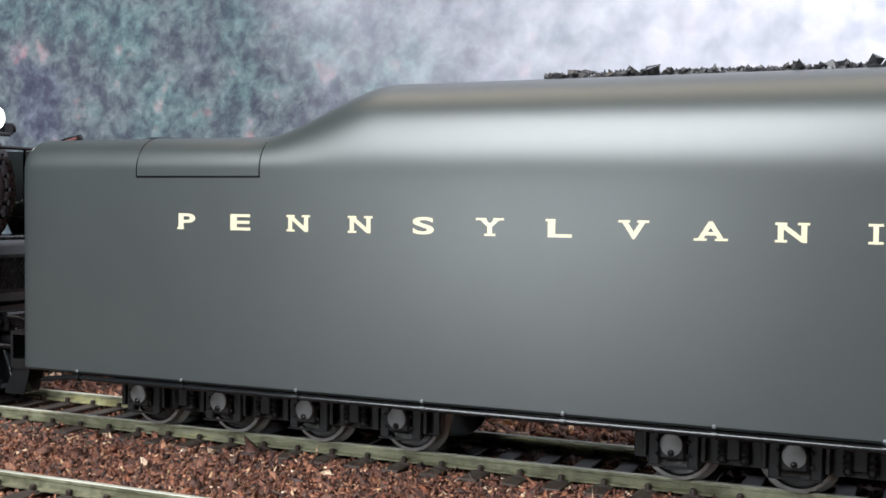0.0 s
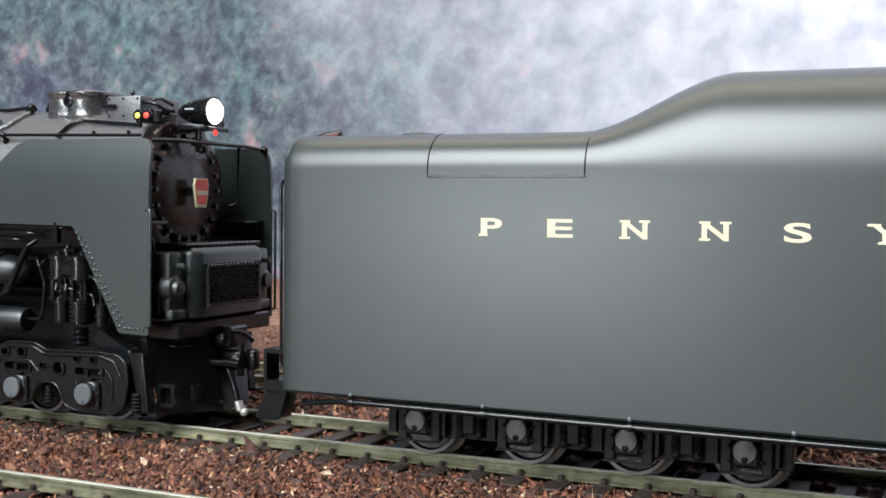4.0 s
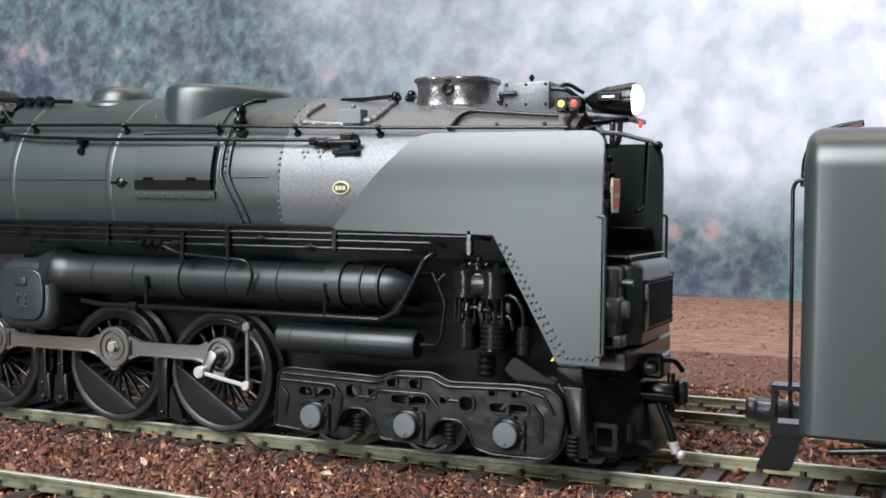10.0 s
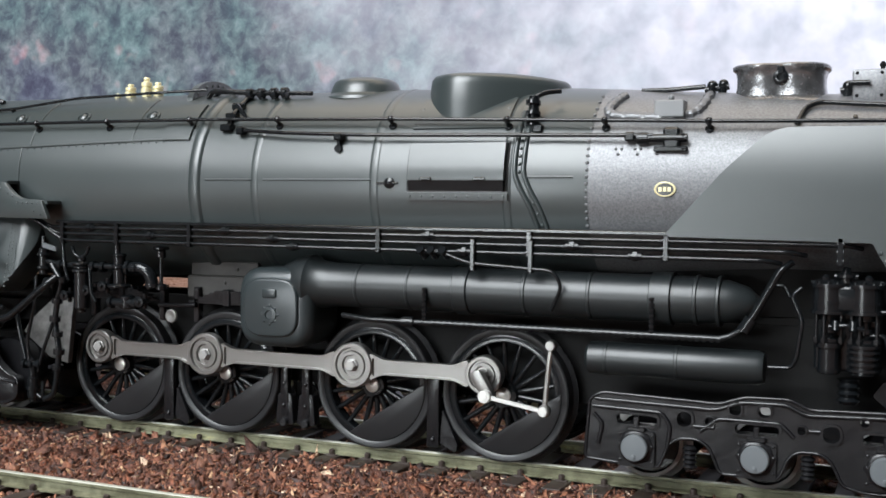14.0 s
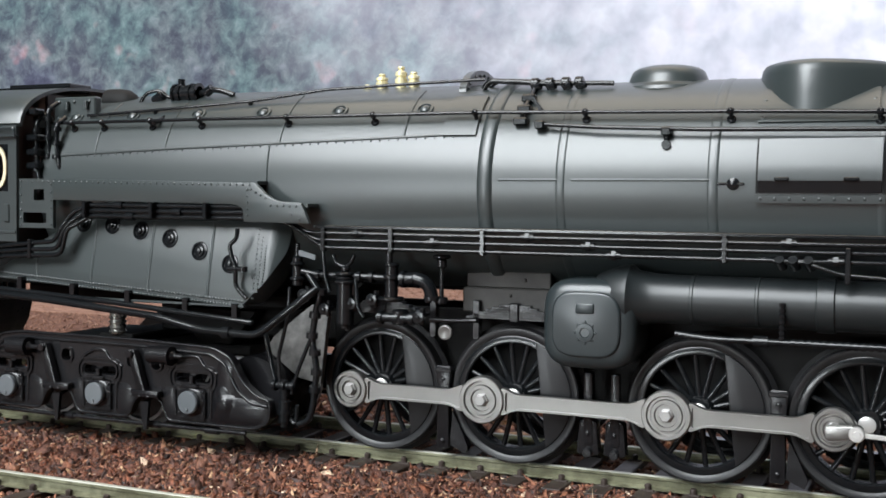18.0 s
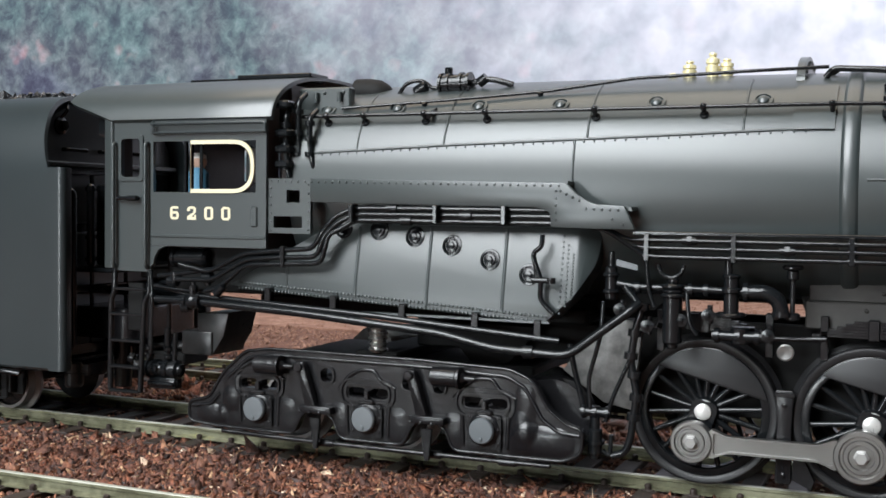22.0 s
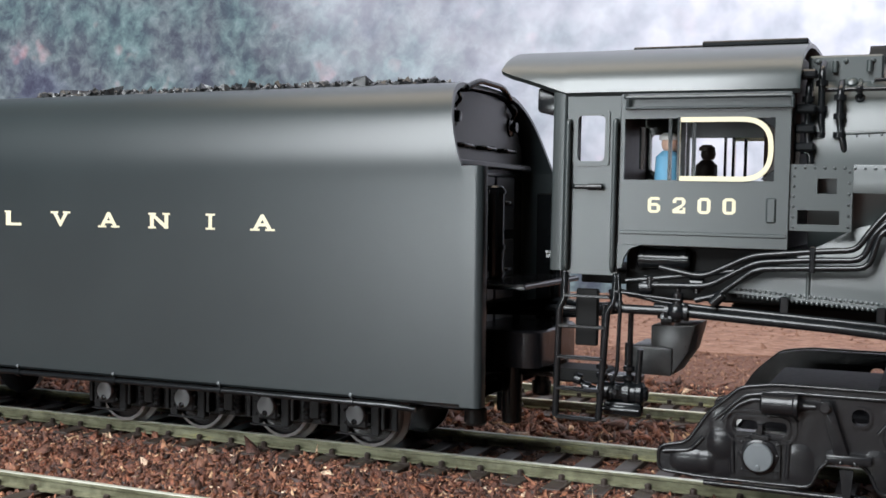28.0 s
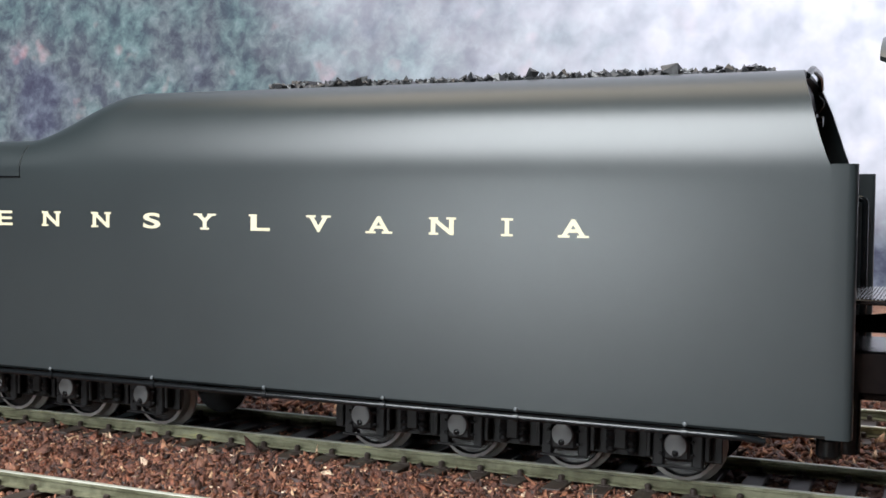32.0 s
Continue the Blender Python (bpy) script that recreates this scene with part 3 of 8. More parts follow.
        part("entry_handrail", bm, BLACK, ob)
    bm = BM()
    box(bm, 28.0, 39.4, -13.0, 13.0, 25.0, 25.7, 0.15)
    fall = part("fall_plate", bm, BLACK, ob, "ribbed black steel fall plate")
    for k in range(16):
        bm = BM()
        box(bm, 32.0 + k * 0.45, 32.2 + k * 0.45, -12.5, 12.5, 25.68, 25.85)
        part("tread_rib", bm, BLACK, fall)
    bm = BM()
    o = rounded([(27.0, -9.5), (40.4, -9.5), (40.4, 9.5), (27.0, 9.5)], [0.3, 2.4, 2.4, 0.3], 6)
    rings(bm, [[(x, y, z) for x, y in o] for z in (13.6, 18.6)] + [[(x - 0.3, y * 0.97, 18.9) for x, y in o]])
    bmesh.ops.recalc_face_normals(bm, faces=bm.faces[:])
    part("drawbar_box", bm, FRAME, ob, "rounded black box at the drawbar")
    bm = BM()
    prism(bm, rounded([(28.0, 11.4), (53.0, 11.4), (53.0, 12.5), (28.0, 12.5)], 0.4), -1.6, 1.6, 0.2)
    part("drawbar", bm, FRAME, ob)
    for dy, dz in ((-1.0, 0.0), (0.2, 0.6), (1.2, -0.1), (0.0, -0.7)):
        bm = BM()
        tube(bm, [(28.0, dy * 0.6, 21.0 + dz * 0.6), (36.0, dy * 1.4, 21.6 + dz), (41.0, dy * 2.0 - 1.0, 22.0 + dz * 1.6), (45.0, dy - 1.5, 21.7 + dz), (50.0, dy * 0.5, 22.2 + dz * 0.5)], 0.5, 8, 2.0)
        part("cable", bm, BLACK, ob)
    for s in (-1, 1):
        bm = BM()
        lathe(bm, (32.8, s * 14.5, 9.9), (0, 0, -1), [(0, 1.3), (1.6, 1.3), (1.7, 1.6), (3.6, 1.6), (4.0, 1.3), (4.1, 0.05)], 14)
        part("hose_stub", bm, BLACK, ob)
    for y, r in ((-4.5, 1.7), (-8.6, 0.7)):
        bm = BM()
        cyl(bm, (31.2, y, 25.8), (31.2, y, 39.8), r, 16, bev=0.3)
        for z in (26.6, 30.4, 38.6):
            cyl(bm, (31.2, y, z), (31.2, y, z + 0.6), r + 0.25, 16)
        part("stand_pipe", bm, BLACK, ob)
    bm = BM()
    cyl(bm, (34.4, -4.0, 4.6), (34.4, -4.0, 13.6), 1.5, 14, bev=0.2)
    cyl(bm, (31.0, 3.0, 5.0), (31.0, 3.0, 13.6), 1.6, 14, bev=0.2)
    part("drain_pipe", bm, BLACK, ob)
    for child in ob.children:
        if child is not body:
            child.location.x += 1.2 * MM
    # underframe, rail pipe along the sill and its brackets
    bm = BM()
    box(bm, -133, 30, -17.5, 17.5, 8.6, 9.85)
    box(bm, -131, 28, -4, 4, 5.6, 8.7, 0.3)
    part("underframe", bm, FRAME, ob)
    for s in (-1, 1):
        bm = BM()
        tube(bm, [(-134.0, s * 19.0, 7.6), (-127, s * 20.2, 8.6), (24, s * 20.2, 8.6), (27, s * 19.5, 8.2)], 0.42, 10, 2)
        pipe = part("sill_pipe", bm, BLACK, ob)
        bm = BM()
        tube(bm, [(-128, s * 19.0, 8.3), (22, s * 19.0, 8.3)], 0.3, 8)
        part("air_line", bm, BLACK, ob)
        for x in (-125.5, -105.3, -85.1, -64.9, -44.6, -25.0, -5.2, 17.3):
            bm = BM()
            cyl(bm, (x - 0.35, s * 20.2, 8.6), (x + 0.35, s * 20.2, 8.6), 0.62, 10)
            cyl(bm, (x, s * 20.2, 8.6), (x, s * 20.0, 9.9), 0.26, 8)
            bracket = part("pipe_bracket", bm, BLACK, pipe)
            bm = BM()
            lathe(bm, (x, s * 20.45, 9.7), (0, s, 0), [(0, 0.32), (0.25, 0.28), (0.35, 0.1)], 8)
            part("bracket_bolt", bm, JOURNAL, bracket)
    # water hatch panel, marked by a fine raised edge
    for s in (-1, 1):
        bm = BM()
        box(bm, -113.9, -91.4, s * TY - 0.14, s * TY + 0.14, 40.55, 40.85, 0.05)
        for x in (-113.9, -91.6):
            zz = []
            for i in range(8):
                a = math.pi / 2 * i / 7
                zz.append((x, s * (15.2 + (TY + 0.03 - 15.2) * math.cos(a)), 41.6 + 5.23 * math.sin(a)))
            tube(bm, [(x, s * TY, 40.7)] + zz, 0.1, 5, 0.2)
        part("hatch_seam", bm, BLACK, body)
    bm = BM()
    lathe(bm, (-124.5, 0, 46.7), (0, 0, 1), [(0, 3.6), (1.0, 3.4), (1.3, 2.6), (1.5, 0.2)], 20)
    box(bm, -127.5, -121.0, -6.0, -4.0, 46.6, 47.5, 0.3)
    part("filler_hatch", bm, BLACK, ob)
    bm = BM()
    tube(bm, [(-138.3, -13.6, 39.6), (-138.1, -13.6, 43.4), (-137.0, -13.6, 45.6), (-134.8, -13.4, 46.9), (-131.4, -13.0, 47.5)], 0.42, 12, 1.6)
    grab = part("rear_grab_iron", bm, BLACK, ob)
    bm = BM()
    rings(bm, [[(-134.4 + 2.9 * t, y, 46.4 + 0.7 * t + dz) for y, dz in ((-14.0, 0), (-12.4, 0), (-12.4, 0.4), (-14.0, 0.4))] for t in (0.0, 0.5, 1.0)])
    bmesh.ops.recalc_face_normals(bm, faces=bm.faces[:])
    part("grab_tip", bm, painted("dull_red_brown", (0.10, 0.03, 0.03), (0.14, 0.05, 0.045), 0.4), grab)
    # rear handrail, step and coupler
    for s in (-1, 1):
        bm = BM()
        tube(bm, [(-136.6, s * 17.5, 40.4), (-138.6, s * 17.5, 40.3), (-139.1, s * 17.5, 39.4), (-138.9, s * 17.5, 12.6), (-137.0, s * 17.5, 11.8)], 0.25, 8)
        part("handrail", bm, BLACK, ob)
        bm = BM()
        frame_plate(bm, [(-141.0, 15.2), (-137.0, 15.2), (-137.0, 9.0), (-141.0, 9.0)], [(-140.5, 14.6), (-137.5, 14.6), (-137.5, 10.6), (-140.5, 10.6)], s * 15.5, s * 19.0)
        prism(bm, rounded([(-142.8, 4.6), (-138.6, 4.6), (-137.0, 9.8), (-140.4, 9.8)], 0.6), s * 15.0, s * 18.6, 0.2)
        part("corner_step", bm, BLACK, ob)
    bm = BM()
    box(bm, -140.5, -133, -2.2, 2.2, 7.0, 10.0, 0.4)
    box(bm, -145.5, -140.5, -1.9, 1.2, 7.2, 10.4, 0.7, 2)
    box(bm, -147.0, -144.8, 0.4, 2.2, 7.2, 10.4, 0.5, 2)
    part("coupler", bm, FRAME, ob, "black knuckle coupler")
    # coal
    coal = chips("coal_load", 9000, -52, 25, -8.3, 8.3, 54.5, 0.46, 11, COAL, "", "", None, 1.0, 1.2, 0.7)
    coal.parent = ob
    coal.location = -ORG[0] * MM
    coal["label"] = "heaped crushed coal load"
    bm = BM()
    rings(bm, [[(x, -8.6 * k, 54.3), (x, 8.6 * k, 54.3), (x, 5 * k, 55.0 + 0.5 * k), (x, -5 * k, 55.0 + 0.5 * k)] for x, k in ((-60, 0.3), (-52, 0.9), (-30, 1.0), (15, 1.0), (25, 0.8))])
    bmesh.ops.recalc_face_normals(bm, faces=bm.faces[:])
    part("coal_bed", bm, COAL, ob)
    # two four-axle trucks
    for axles in ((-118.0, -102.5, -87.0, -71.5), (-31.5, -16.0, -0.5, 15.0)):
        bm = BM()
        box(bm, axles[0] - 5, axles[-1] + 5, -8, 8, 5.0, 7.4, 0.3)
        truck = part("truck", bm, TRUCKBLACK, ob, "black four-axle tender truck", at=(sum(axles) / 4, 0, 0))
        for s in (-1, 1):
            bm = BM()
            ya, yb = s * 12.2, s * 13.6
            box(bm, axles[0] - 6.2, axles[-1] + 6.2, min(ya, yb), max(ya, yb), 6.9, 8.5, 0.25)
            for x in axles:
                for dx in (-2.6, 2.6):
                    box(bm, x + dx - 0.75, x + dx + 0.75, min(ya, yb), max(ya, yb), 2.6, 7.2, 0.2)
                    box(bm, x + dx * 1.5 - 0.3, x + dx * 1.5 + 0.3, min(ya, yb), max(ya, yb), 3.6, 7.2, 0.1)
            for a, b in zip(axles, axles[1:]):
                m = (a + b) / 2
                box(bm, m - 0.9, m + 0.9, min(ya, yb), max(ya, yb), 4.2, 7.4, 0.2)
                for dx in (-0.6, 0.6):
                    lathe(bm, (m + dx * 2.4, s * 12.9, 3.6), (0, 0, 1), [(i * 0.45, 0.75 if i % 2 else 0.5) for i in range(8)], 10)
            part("side_frame", bm, TRUCKBLACK, truck)
            bm = BM()
            box(bm, axles[0] - 5.6, axles[-1] + 5.6, s * 11.9 - 0.25, s * 11.9 + 0.25, 3.2, 8.3, 0.1)
            part("frame_web", bm, TRUCKBLACK, truck)
            for x in axles:
                bm = BM()
                box(bm, x - 3.4, x + 3.4, s * 13.9 - 0.2, s * 13.9 + 0.2, 2.5, 2.8, 0.08)
                part("pedestal_tie_bar", bm, TRUCKBLACK, truck)
                bm = BM()
                box(bm, x - 1.75, x + 1.75, s * 13.2 - 1.2, s * 13.2 + 1.2, 3.6, 6.6, 0.35)
                rivets(bm, [(x + dx, s * 14.3, z) for dx in (-2.1, 2.1) for z in (4.4, 6.2)], 0.3, (0, s, 0))
                jb = part("journal_box", bm, TRUCKBLACK, truck)
                bm = BM()
                lathe(bm, (x, s * 14.2, 5.75), (0, s, 0), [(0, 1.45), (0.5, 1.55), (0.8, 1.45), (0.95, 0.9), (1.0, 0.05)], 20)
                part("journal_cover", bm, CAPGREY, jb, "round light grey journal cover")
                bm = BM()
                lathe(bm, (x, s * 14.9, 4.75), (0, s, 0), [(0, 0.5), (0.4, 0.42), (0.5, 0.1)], 10)
                part("cover_bolt", bm, BLACK, jb)
        for x in axles:
            plain_wheelset(truck, x, 4.8, 4.8)
    # the name along both sides
    names = [("P", -104.4, 3.3), ("E", -94.8, 3.5), ("N", -84.9, 3.6), ("N", -74.8, 3.6), ("S", -65.0, 3.2), ("Y", -55.2, 4.0), ("L", -45.4, 3.6), ("V", -35.6, 4.0), ("A", -25.9, 4.2), ("N", -16.2, 3.7), ("I", -6.8, 2.0), ("A", 2.4, 4.2)]
    for ch, xc, w in names:
        letter(ob, ch, xc, 32.75, w, 2.4, -TY - 0.02, GOLD)
    return tagged(ob, "dark green-grey streamlined model steam tender with gold lettering and coal load", "tender", "tenders of the train")


tender = build_tender()
tender_behind = copy_thing(tender, Matrix.Translation(tender.location + Vector((-432.95 * MM, 0, 0))))

for ob in tender_behind.children:
    if ob.name.startswith("tank_body"):
        ob.data = ob.data.copy()
        ob.data.materials[0] = PAINT2
tagged(tender_behind, "darker green streamlined model steam tender coupled behind the engine, gold lettering", "tender", "tenders of the train")


# ---- the engine ----
engine = root("steam_locomotive", -275.0)
ZC = 39.6


def hull(x):
    """Half-width, half-height and squareness of the boiler at x."""
    rows = [(-356, 17.2, 15.5, 2.35), (-330, 17.0, 15.6, 2.3), (-309, 16.6, 15.6, 2.25), (-292, 16.0, 15.6, 2.15), (-279, 15.5, 15.5, 2.05), (-272, 15.3, 15.3, 2.0), (-245, 15.2, 15.2, 2.0),
            (-219, 14.6, 14.6, 2.0), (-214, 14.3, 14.3, 2.0), (-200, 13.6, 13.4, 2.0), (-175, 12.6, 12.4, 2.0), (-160, 12.3, 12.2, 2.0)]
    xs = [r[0] for r in rows]
    return [float(np.interp(x, xs, [r[k] for r in rows])) for k in (1, 2, 3)]


def on_hull(x, a, out=0.0):
    """The point of the boiler shell at x and at the angle a (degrees up from the near side)."""
    w, h, e = hull(x)
    ca, sa = math.cos(radians(a)), math.sin(radians(a))
    k = (abs(ca) ** e + abs(sa) ** e) ** (-1 / e)
    return Vector((x, -(w * k + out) * ca, ZC + (h * k + out) * sa))


def shell(xs, out=0.0, a0=0, a1=360, n=64):
    bm = BM()
    rings(bm, [[on_hull(x, a0 + (a1 - a0) * i / n, out) for i in range(n)] for x in xs])
    bmesh.ops.recalc_face_normals(bm, faces=bm.faces[:])
    return bm


def at_z(x, z, out=0.0):
    """The point of the near side of the shell at height z."""
    lo, hi = -80.0, 89.0
    for _ in range(30):
        m = (lo + hi) / 2
        lo, hi = (m, hi) if on_hull(x, m).z < z else (lo, m)
    p = on_hull(x, lo, out)
    return p


boiler = part("boiler", shell(np.linspace(-279, -214.5, 14)), PAINT, engine, "dark green-grey riveted boiler barrel")
firebox = part("firebox_wrapper", shell(np.linspace(-356, -279, 20)), PAINT, engine, "square-shouldered dark green-grey firebox")
smokebox = part("smokebox", shell(np.linspace(-214.5, -171.0, 12)), GRAPHITE, engine, "silver graphite smokebox")
for x, w, o in ((-277.7, 1.2, 0.4), (-266.8, 0.7, 0.09), (-246.4, 0.75, 0.09), (-226.0, 0.7, 0.09)):
    bm = BM()
    rings(bm, [[on_hull(x + dx * w, 360 * i / 64, dr * o) for i in range(64)] for dx, dr in ((-1, -0.3), (-0.75, 0.6), (-0.5, 1), (0.5, 1), (0.75, 0.6), (1, -0.3))])
    bmesh.ops.recalc_face_normals(bm, faces=bm.faces[:])
    part("boiler_band", bm, PAINT, boiler)

# side panels beside the smokebox
EAR = [(-163.0, 15.8), (-163.0, 46.9), (-190.0, 46.9), (-195.6, 41.8), (-203.4, 33.1), (-178.2, 32.8), (-168.8, 15.9)]


def ear_plate(s):
    bm = BM()
    out = rounded(list(reversed(EAR)), [0.3, 0.3, 0.4, 0.8, 2.5, 2.4, 0.3], 6)
    a = [bm.verts.new((x, -18.0, z)) for x, z in out]
    f = bm.faces.new(a)
    for z in np.arange(34, 46.6, 0.8):
        geo = bm.verts[:] + bm.edges[:] + bm.faces[:]
        bmesh.ops.bisect_plane(bm, geom=geo, plane_co=(0, 0, z), plane_no=(0, 0, 1))
    for v in bm.verts:
        if v.co.z > 38.0:
            v.co.y += 0.009 * (v.co.z - 38.0) ** 2.2
    g = bmesh.ops.extrude_face_region(bm, geom=bm.faces[:])
    bmesh.ops.translate(bm, verts=[v for v in g["geom"] if isinstance(v, bmesh.types.BMVert)], vec=(0, 0.6, 0))
    if s > 0:
        bmesh.ops.scale(bm, verts=bm.verts, vec=(1, -1, 1))
    bmesh.ops.recalc_face_normals(bm, faces=bm.faces[:])
    ob = part("smoke_deflector", bm, PAINT, engine, "dark green-grey side deflector plate")
    bm = BM()
    for k, n in ((0.0, 14),):
        rivets(bm, line((-177.2, s * 18.0, 31.6), (-168.6, s * 18.0, 17.0), 16), 0.28, (0, s, 0))
        rivets(bm, line((-176.3, s * 18.0, 31.2), (-168.0, s * 18.0, 17.6), 16), 0.28, (0, s, 0))
        rivets(bm, line((-167.5, s * 18.0, 16.7), (-164.0, s * 18.0, 16.7), 5), 0.28, (0, s, 0))
    tagged(part("riveting", bm, PAINT, ob), kind="stuff")
    bm = BM()
    tube(bm, [(-163.6, s * 18.0, 35.6), (-162.5, s * 18.2, 35.6), (-162.5, s * 18.2, 17.2), (-163.6, s * 18.0, 17.2)], 0.24, 8, 0.5)
    part("edge_handrail", bm, PAINT, ob)


for s in (-1, 1):
    ear_plate(s)

# running board and the skirt beside the firebox
bm = BM()
for s in (-1, 1):
    box(bm, -304, -164.5, min(s * 17.2, s * 11.0), max(s * 17.2, s * 11.0), 33.2, 33.7, 0.1)
part("running_board", bm, BLACK, engine)


def skirt(s):
    bm = BM()
    y0, y1 = (-20.0, -19.3) if s < 0 else (19.3, 20.0)
    for x0, x1, z0, z1 in ((-357.8, -350.6, 38.7, 40.4), (-357.8, -354.6, 36.9, 38.7), (-352.4, -350.6, 36.9, 38.7), (-357.8, -350.6, 34.9, 36.9), (-357.8, -356.8, 33.2, 34.9), (-352.0, -350.6, 33.2, 34.9), (-357.8, -350.6, 32.4, 33.2)):
        box(bm, x0, x1, y0, y1, z0, z1)
    prism(bm, rounded([(-350.6, 37.0), (-316.0, 36.6), (-314.4, 36.0), (-314.2, 34.0), (-303.0, 33.9), (-304.4, 36.9), (-308.6, 37.1), (-310.6, 38.2), (-312.2, 39.8), (-350.6, 40.4)], [0, 0.8, 0.5, 0.2, 0.2, 0.2, 1.0, 1.0, 0.6, 0]), y0, y1, 0.1)
    box(bm, -357.8, -312.2, min(s * 14.5, s * 19.4), max(s * 14.5, s * 19.4), 39.6, 40.1)
    box(bm, -314.0, -303.6, min(s * 14.5, s * 19.4), max(s * 14.5, s * 19.4), 36.3, 36.8)
    ob = part("firebox_skirt", bm, PAINT, engine, "riveted side skirt with two hand holes")
    bm = BM()
    yy = s * 20.0
    rivets(bm, line((-357.2, yy, 40.0), (-313.2, yy, 39.5), 40) + line((-351.0, yy, 39.5), (-351.0, yy, 33.0), 6) + line((-357.3, yy, 39.0), (-357.3, yy, 32.8), 6) + line((-313.0, yy, 38.8), (-310.4, yy, 37.6), 4) + line((-313.6, yy, 38.8), (-313.6, yy, 35.0), 5) + line((-309.5, yy, 36.5), (-305.2, yy, 36.4), 5) + [(-306, yy, 35.2), (-304.6, yy, 34.5)], 0.2, (0, s, 0))
    tagged(part("riveting", bm, PAINT, ob), kind="stuff")


for s in (-1, 1):
    skirt(s)

# lower firebox side with washout plugs: it leans in towards the top
def lean(bm):
    for x in (-311.4, -310.9, -310.4, -309.9, -309.4):
        if len(bm.faces) < 200:
            bmesh.ops.bisect_plane(bm, geom=bm.verts[:] + bm.edges[:] + bm.faces[:], plane_co=(x, 0, 0), plane_no=(1, 0, 0))
    if len(bm.faces) < 250:
        for up in (0.0, -0.5):
            bmesh.ops.bisect_plane(bm, geom=bm.verts[:] + bm.edges[:] + bm.faces[:], plane_co=(-340, 0, 25.2 + up), plane_no=(0.0636, 0, 1))
    for v in bm.verts:
        if abs(v.co.y) > 15 and v.co.x > -311.4:
            v.co.y -= math.copysign(0.22 * (v.co.x + 311.4) ** 2, v.co.y)
        below = 25.2 - 0.0636 * (v.co.x + 340) - v.co.z
        if abs(v.co.y) > 14 and below > 0:
            v.co.y -= math.copysign(0.13 * below, v.co.y)
        if abs(v.co.y) > 14:
            v.co.y = math.copysign(abs(v.co.y) + 0.5 - 0.19 * (v.co.z - 21.0), v.co.y)
    return bm


for s in (-1, 1):
    bm = BM()
    o = rounded([(-365.5, 24.4), (-315.2, 21.2), (-311.2, 25.0), (-308.8, 29.2), (-308.4, 33.9), (-346.0, 33.9), (-350.0, 33.0)], [0.5, 1.0, 1.2, 1.5, 1.2, 1, 1])
    prism(bm, o, min(s * 19.0, s * 13.0), max(s * 19.0, s * 13.0), 1.0 if s < 0 else 0.0, 4)
    side = part("firebox_side", lean(bm), PAINT, engine, "dark green-grey lower firebox side with washout plugs")
    bm = BM()
    for k in range(3):
        rivets(bm, line((-313.2 + k * 0.75, s * 19.0, 22.6 + k), (-313.2 + k * 0.75, s * 18.9, 32.8 - k * 1.2), 15), 0.2, (0, s, 0))
    rivets(bm, line((-364, s * 19.0, 24.9), (-315, s * 19.0, 22.1), 84), 0.25, (0, s, 0))
    rivets(bm, line((-363.6, s * 19.0, 24.1), (-315.4, s * 19.0, 21.4), 84), 0.24, (0, s, 0))
    rivets(bm, line((-362, s * 18.8, 25.5), (-317, s * 18.8, 22.9), 24), 0.22, (0, s, 0))
    box(bm, -365, -314.5, s * 19.0 - 0.35, s * 19.0 + 0.35, 21.2, 21.5)
    tagged(part("riveting", lean(bm), PAINT, side), kind="stuff")
    bm = BM()
    for x, za, zb in ((-355.4, 24.1, 29.0), (-343.9, 23.4, 33.6), (-332.6, 22.7, 33.6), (-321.3, 22.2, 33.6)):
        cyl(bm, (x, s * 18.86, za), (x, s * 18.86, zb), 0.3, 8)
    part("plate_seam", lean(bm), PAINT, side)
    for x, z in ((-346.6, 33.3), (-340.8, 33.1), (-335.1, 32.3), (-329.3, 31.2), (-323.5, 29.4), (-317.7, 27.6)):
        bm = BM()
        lathe(bm, (x, s * 18.9, z), (0, s, 0), [(0, 1.5), (0.3, 1.42), (0.34, 1.15), (0.12, 1.08), (0.12, 0.85), (0.4, 0.8), (0.45, 0.5), (0.8, 0.45), (0.85, 0.1)], 18)
        part("washout_plug", lean(bm), BLACK, side)

# cab
CY = 20.5


